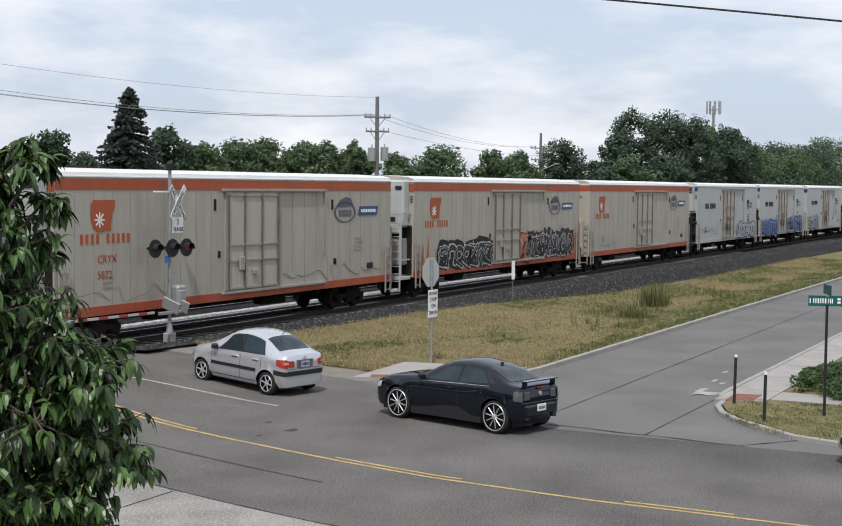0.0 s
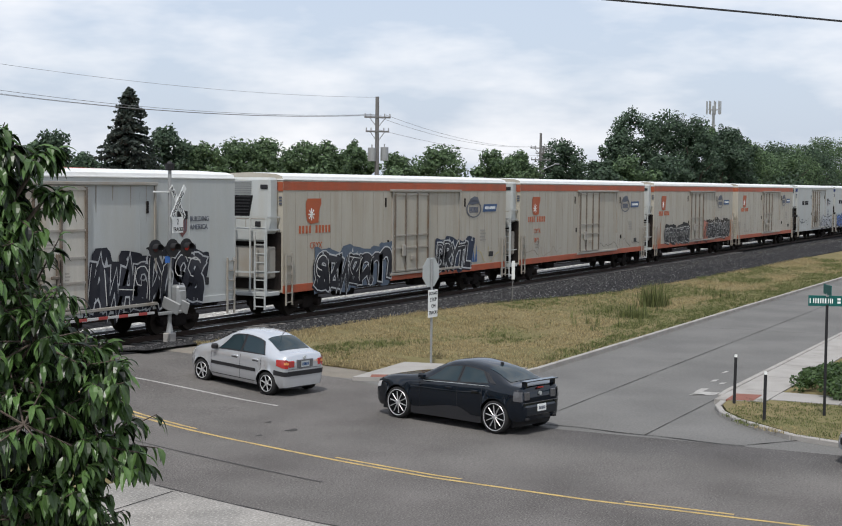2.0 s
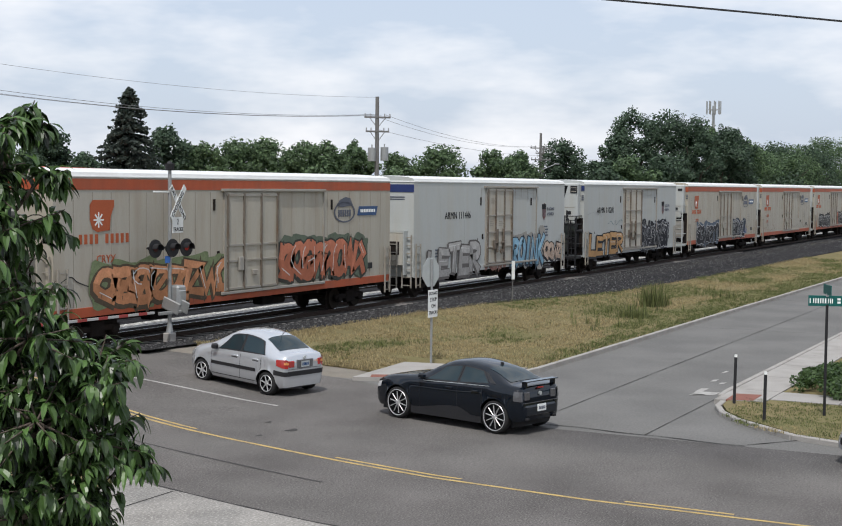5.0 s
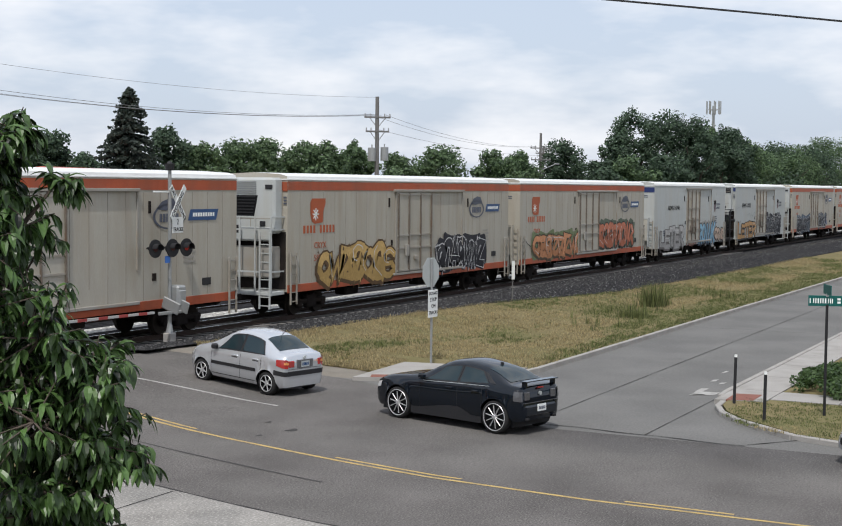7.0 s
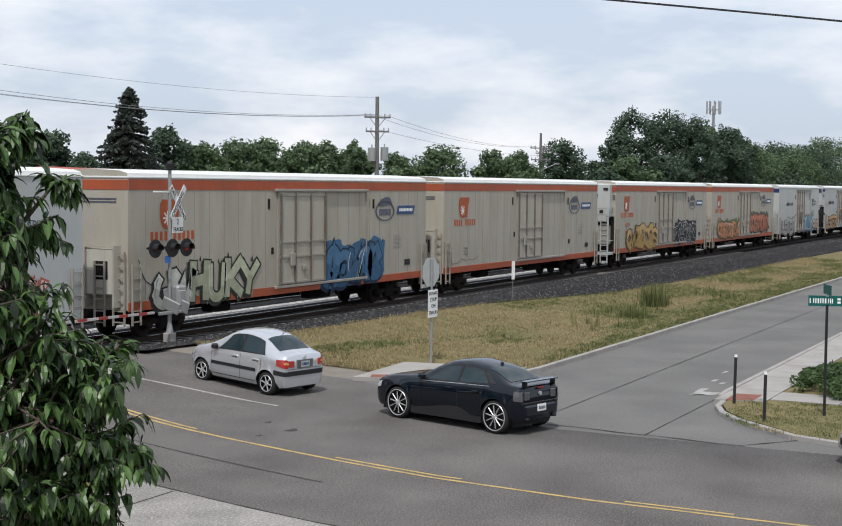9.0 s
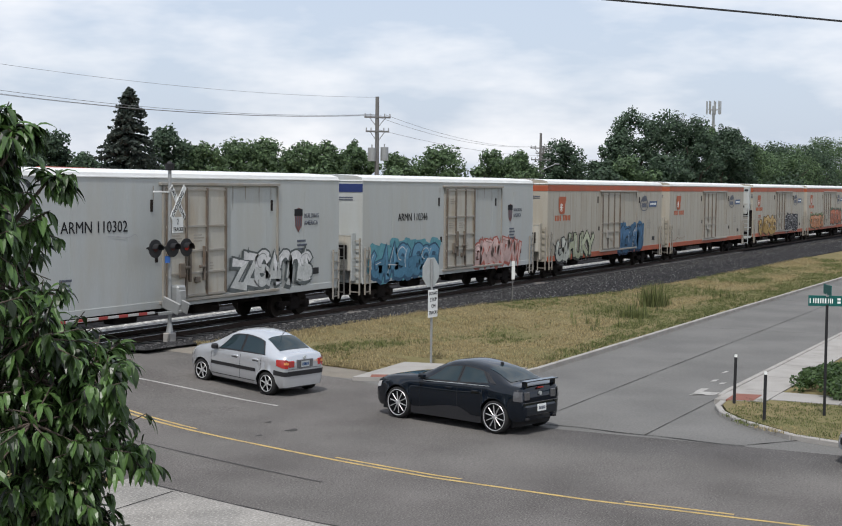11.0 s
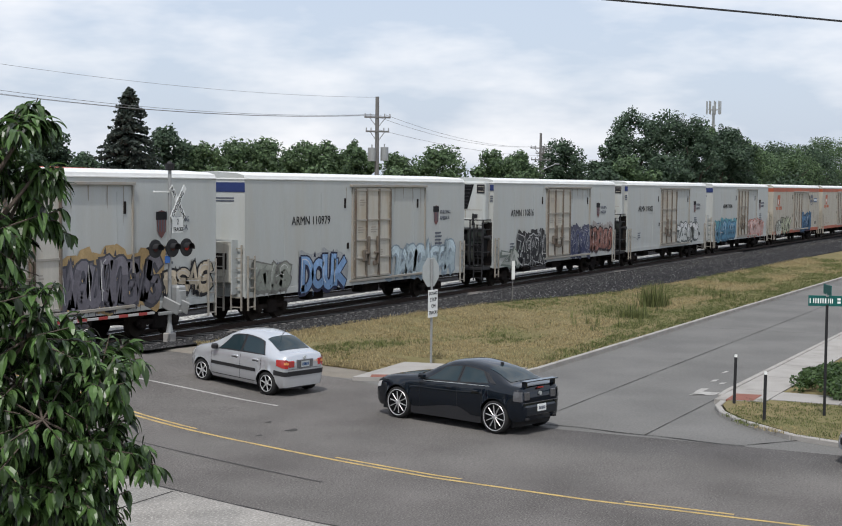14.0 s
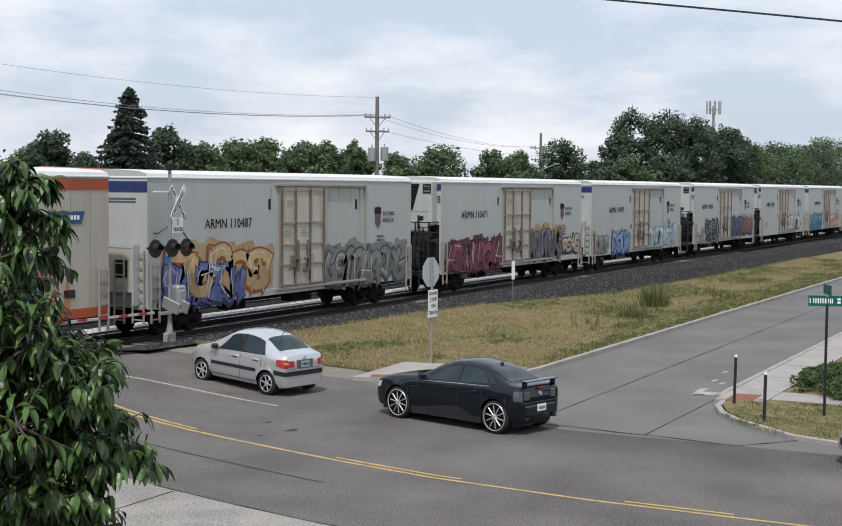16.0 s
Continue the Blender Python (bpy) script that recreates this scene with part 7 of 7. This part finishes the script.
for i, (r, e, z, rad) in enumerate(CLUSTERS):
    rng = random.Random(300 + i)
    c = RIGHT * r - AWAY * e + Vector((0, 0, z))
    z0 = z - 0.5
    bm = B()
    wood = list(cyl(bm, (0, 0, z0), c, 0.02, 0.007, 6))
    nt = 15 if rad > 0.22 else 9
    for k in range(nt):
        a, b = rng.uniform(0, 6.28), rng.uniform(-0.6, 0.95)
        d = Vector((math.cos(a) * math.sqrt(1 - b * b), math.sin(a) * math.sqrt(1 - b * b), b))
        tip = c + d * rad * rng.uniform(0.55, 1.05)
        wood += cyl(bm, c, tip, 0.006, 0.0025, 5)
        for j in range(19):
            u = rng.uniform(0.25, 1.0)
            p = c + (tip - c) * u
            q = (d * 0.6 + Vector((rng.gauss(0, 0.6), rng.gauss(0, 0.6), rng.gauss(-0.2, 0.35)))).normalized()
            leaf(bm, p, q, Vector((rng.gauss(0, 0.3), rng.gauss(0, 0.3), 1)), rng.uniform(0.07, 0.128), rng.uniform(0.0135, 0.021), rng.uniform(0.25, 0.8))
    for f in {f for v in wood for f in v.link_faces}:
        f.material_index = 1
    ob = part("leafy_branch", bm, [M["leaf_tree"], M["bark"]], near_tree)
    SWAY.append((ob, i))

# juniper, weeds, grass
rng = random.Random(9)
s = root("shrub", pose(40.6, -23.75, 0.1), "low spreading green juniper shrub beside the pavement", "shrub")
bm = B()
for k in range(7):
    a = k * 0.9
    cyl(bm, (0, 0, 0), (math.cos(a) * 1.3, math.sin(a) * 0.9, 0.4), 0.03, 0.01, 6)
part("stems", bm, M["bark"], s)
bm = B()
for k in range(120):
    a, u = rng.uniform(0, 6.28), math.sqrt(rng.random())
    leaf_quads(bm, (3.0 * u * math.cos(a), 1.95 * u * math.sin(a), 0.14 + 0.44 * (1 - u * u) * rng.uniform(0.7, 1.1)), 0.26, 85, 0.055, rng, 0.7)
part("foliage", bm, M["bush"], s)


def tuft_field(name, label, places, material, hmin, hmax, blades, seed, wd=0.012, lean=0.35):
    rng = random.Random(seed)
    vs, fs = [], []
    for x, y, z, k in places:
        for _ in range(blades):
            a = rng.uniform(0, 6.28)
            h = rng.uniform(hmin, hmax) * k
            bx, by = x + rng.gauss(0, 0.06), y + rng.gauss(0, 0.06)
            l = rng.uniform(0.1, lean) * h
            ox, oy = -math.sin(a) * wd, math.cos(a) * wd
            n = len(vs)
            vs += [(bx - ox, by - oy, z - 0.01), (bx + ox, by + oy, z - 0.01), (bx + math.cos(a) * l, by + math.sin(a) * l, z + h)]
            fs.append((n, n + 1, n + 2))
    me = bpy.data.meshes.new(name)
    me.from_pydata(vs, [], fs)
    me.materials.append(material)
    tagged(new(name, me), label, "grass", kind="stuff")


rng = random.Random(21)
dry, green = [], []
while len(dry) + len(green) < 26000:
    x = 36.6 + 77 * rng.random() ** 1.6
    a, b = ballast_q(x) - 0.1, kerb_q(x) - 0.2
    q = a + (b - a) * rng.random()
    if x < 39.6 and q > 8.35:
        continue
    y = -q - 1.6
    z = base(y) + 0.1 * min(1, 0.25 + (b - q) * 3)
    g = noise.noise(Vector((x * 0.16, q * 0.35, 3.0))) + 0.35 * (x > 56) + 0.5 * (x < 46 and 0.5 < q - 5.2 - 0.25 * (x - 40.3) < 1.2) + 0.4 * ((b - q) < 0.9) + 0.3 * (x > 46 and (b - q) < 2.2) + 0.35 * (abs(x - 40.5) < 3.5 and abs(q - 5.6 - 0.2 * (x - 40)) < 0.45) - 0.2
    if noise.noise(Vector((x * 0.5, q * 0.6, 9.0))) > 0.62 or (abs(x - 40.3) < 2.3 and abs(q - 5.0 - 0.25 * (x - 40.3)) < 0.3 and rng.random() < 0.8) or (abs(x - 49) < 2 and abs(q - 8.9) < 0.25 and rng.random() < 0.7):
        continue
    (green if g > rng.uniform(-0.05, 0.35) else dry).append((x, y, z, 1.0 + 0.5 * noise.noise(Vector((x * 0.8, q * 0.8, 0)))))
for _ in range(2500):
    x, q = rng.uniform(31.6, 36.8), rng.uniform(19.6, 28)
    if (x < 35.2 and q < 23.2 and (x - 35.2) ** 2 + (q - 23.2) ** 2 > 12.5) or q < 19.75:
        continue
    (green if noise.noise(Vector((x * 0.6, q * 0.6, 5))) > -0.3 else dry).append((x, -q - 1.6, 0.1, 0.55))
tuft_field("dry_grass", "dry straw-coloured grass on the verge", dry, M["blade"], 0.04, 0.12, 8, 31, 0.011, 0.9)
tuft_field("green_grass", "green grass and weeds on the verge", green, M["blade_green"], 0.04, 0.13, 8, 32, 0.011, 0.9)
weeds = [(63.15 + rng.gauss(0, 0.35), -10.55 + rng.gauss(0, 0.3), base(-10.5) + 0.1, 1.35) for _ in range(60)] + [(57.35 + rng.gauss(0, 0.3), -11.4 + rng.gauss(0, 0.3), base(-11.4) + 0.1, 0.6) for _ in range(40)] + [(rng.uniform(50, 75), -rng.uniform(9.5, 12.5), 0.12, 0.5) for _ in range(60)]
tuft_field("tall_weeds", "clump of tall green weeds on the verge", weeds, M["blade_green"], 0.4, 1.0, 6, 33, 0.02, 0.3)

# loose stones of the ballast
rng = random.Random(15)
vs, fs = [], []
for _ in range(64000):
    x = 34.3 + 120 * rng.random() ** 1.5
    e = ballast_q(x)
    q = rng.uniform(-0.75, e)
    y = -q - 1.6
    u = max(0.0, min(1.0, q / e))
    if y > -1.56 and abs((x - 34.0 + 0.3) % 0.6 - 0.3) < 0.17:
        continue
    zl = 0.28 + (base(-e * 0.5 - 1.9) + 0.08 - 0.28) * min(1, u * 2) if u < 0.5 else base(-e * 0.5 - 1.9) + 0.08 + (base(-e - 1.6) + 0.13 - base(-e * 0.5 - 1.9) - 0.08) * (u - 0.5) * 2
    r = rng.uniform(0.025, 0.062)
    n = len(vs)
    an = rng.uniform(0, 1.5)
    ca, sa = math.cos(an) * r, math.sin(an) * r
    k = [rng.uniform(0.6, 1.2) for _ in range(6)]
    vs += [(x + ca * k[0], y + sa * k[0], zl), (x - sa * k[1], y + ca * k[1], zl), (x - ca * k[2], y - sa * k[2], zl), (x + sa * k[3], y - ca * k[3], zl), (x + rng.uniform(-0.02, 0.02), y, zl + r * k[4]), (x, y, zl - r)]
    fs += [(n, n + 1, n + 4), (n + 1, n + 2, n + 4), (n + 2, n + 3, n + 4), (n + 3, n, n + 4)]
me = bpy.data.meshes.new("ballast_stones")
me.from_pydata(vs, [], fs)
me.materials.append(M["pebble"])
tagged(new("ballast_stones", me), "loose grey crushed stones on the railway bed", "gravel", kind="stuff")


# ---- what moves ----
# how far the train has come, by the second
TRAVEL = [(0.0, -26.73), (0.5, -18.31), (1.0, -9.19), (1.5, 0.0), (2.0, 9.4), (2.5, 18.27), (2.7, 21.6), (3.0, 24.9), (3.1, 30.1), (3.5, 37.12), (4.0, 46.31), (4.2, 50.03), (4.9, 63.0), (5.6, 75.9),
          (6.5, 92.47), (7.0, 101.0), (7.5, 110.89), (8.0, 120.35), (8.5, 129.68), (9.0, 139.66), (9.2, 143.33), (9.9, 156.1), (10.6, 168.8),
          (11.3, 181.59), (11.5, 184.88), (12.0, 194.07), (12.5, 203.65), (13.0, 213.61), (13.5, 223.14), (14.0, 232.38), (14.5, 241.62), (15.0, 250.76), (15.5, 260.07), (16.0, 269.5)]


# how the wind lifts and lowers the near tree's top
BOB = [(0.0, -0.06), (2.0, -0.02), (3.0, 0.0), (4.0, 0.08), (6.5, 0.12), (7.5, 0.0), (8.5, 0.05), (9.2, 0.05), (11.3, 0.08), (12.5, -0.05), (13.5, 0.12), (14.5, 0.1), (15.2, -0.1), (16.0, -0.16)]


def motions():
    for car, a in CARS:
        walk(car, [(t, pose(a + s, 0, RAIL_Z)) for t, s in TRAVEL])
    for ob, i in SWAY:
        k = 1.0 + 0.15 * i
        lift = max(0.0, min(1.0, CLUSTERS[i][2] - 4.8))
        walk(ob, [(t, pose(0, 0, lift * lerp_table(BOB, t), 0, 0.9 * math.sin(2.1 * t * k + i) + 0.5 * math.sin(5.0 * t + 2 * i), 3.0 * math.sin(1.7 * t * k + 1.3 * i))) for t in [0.4 * n for n in range(41)]])


motions()
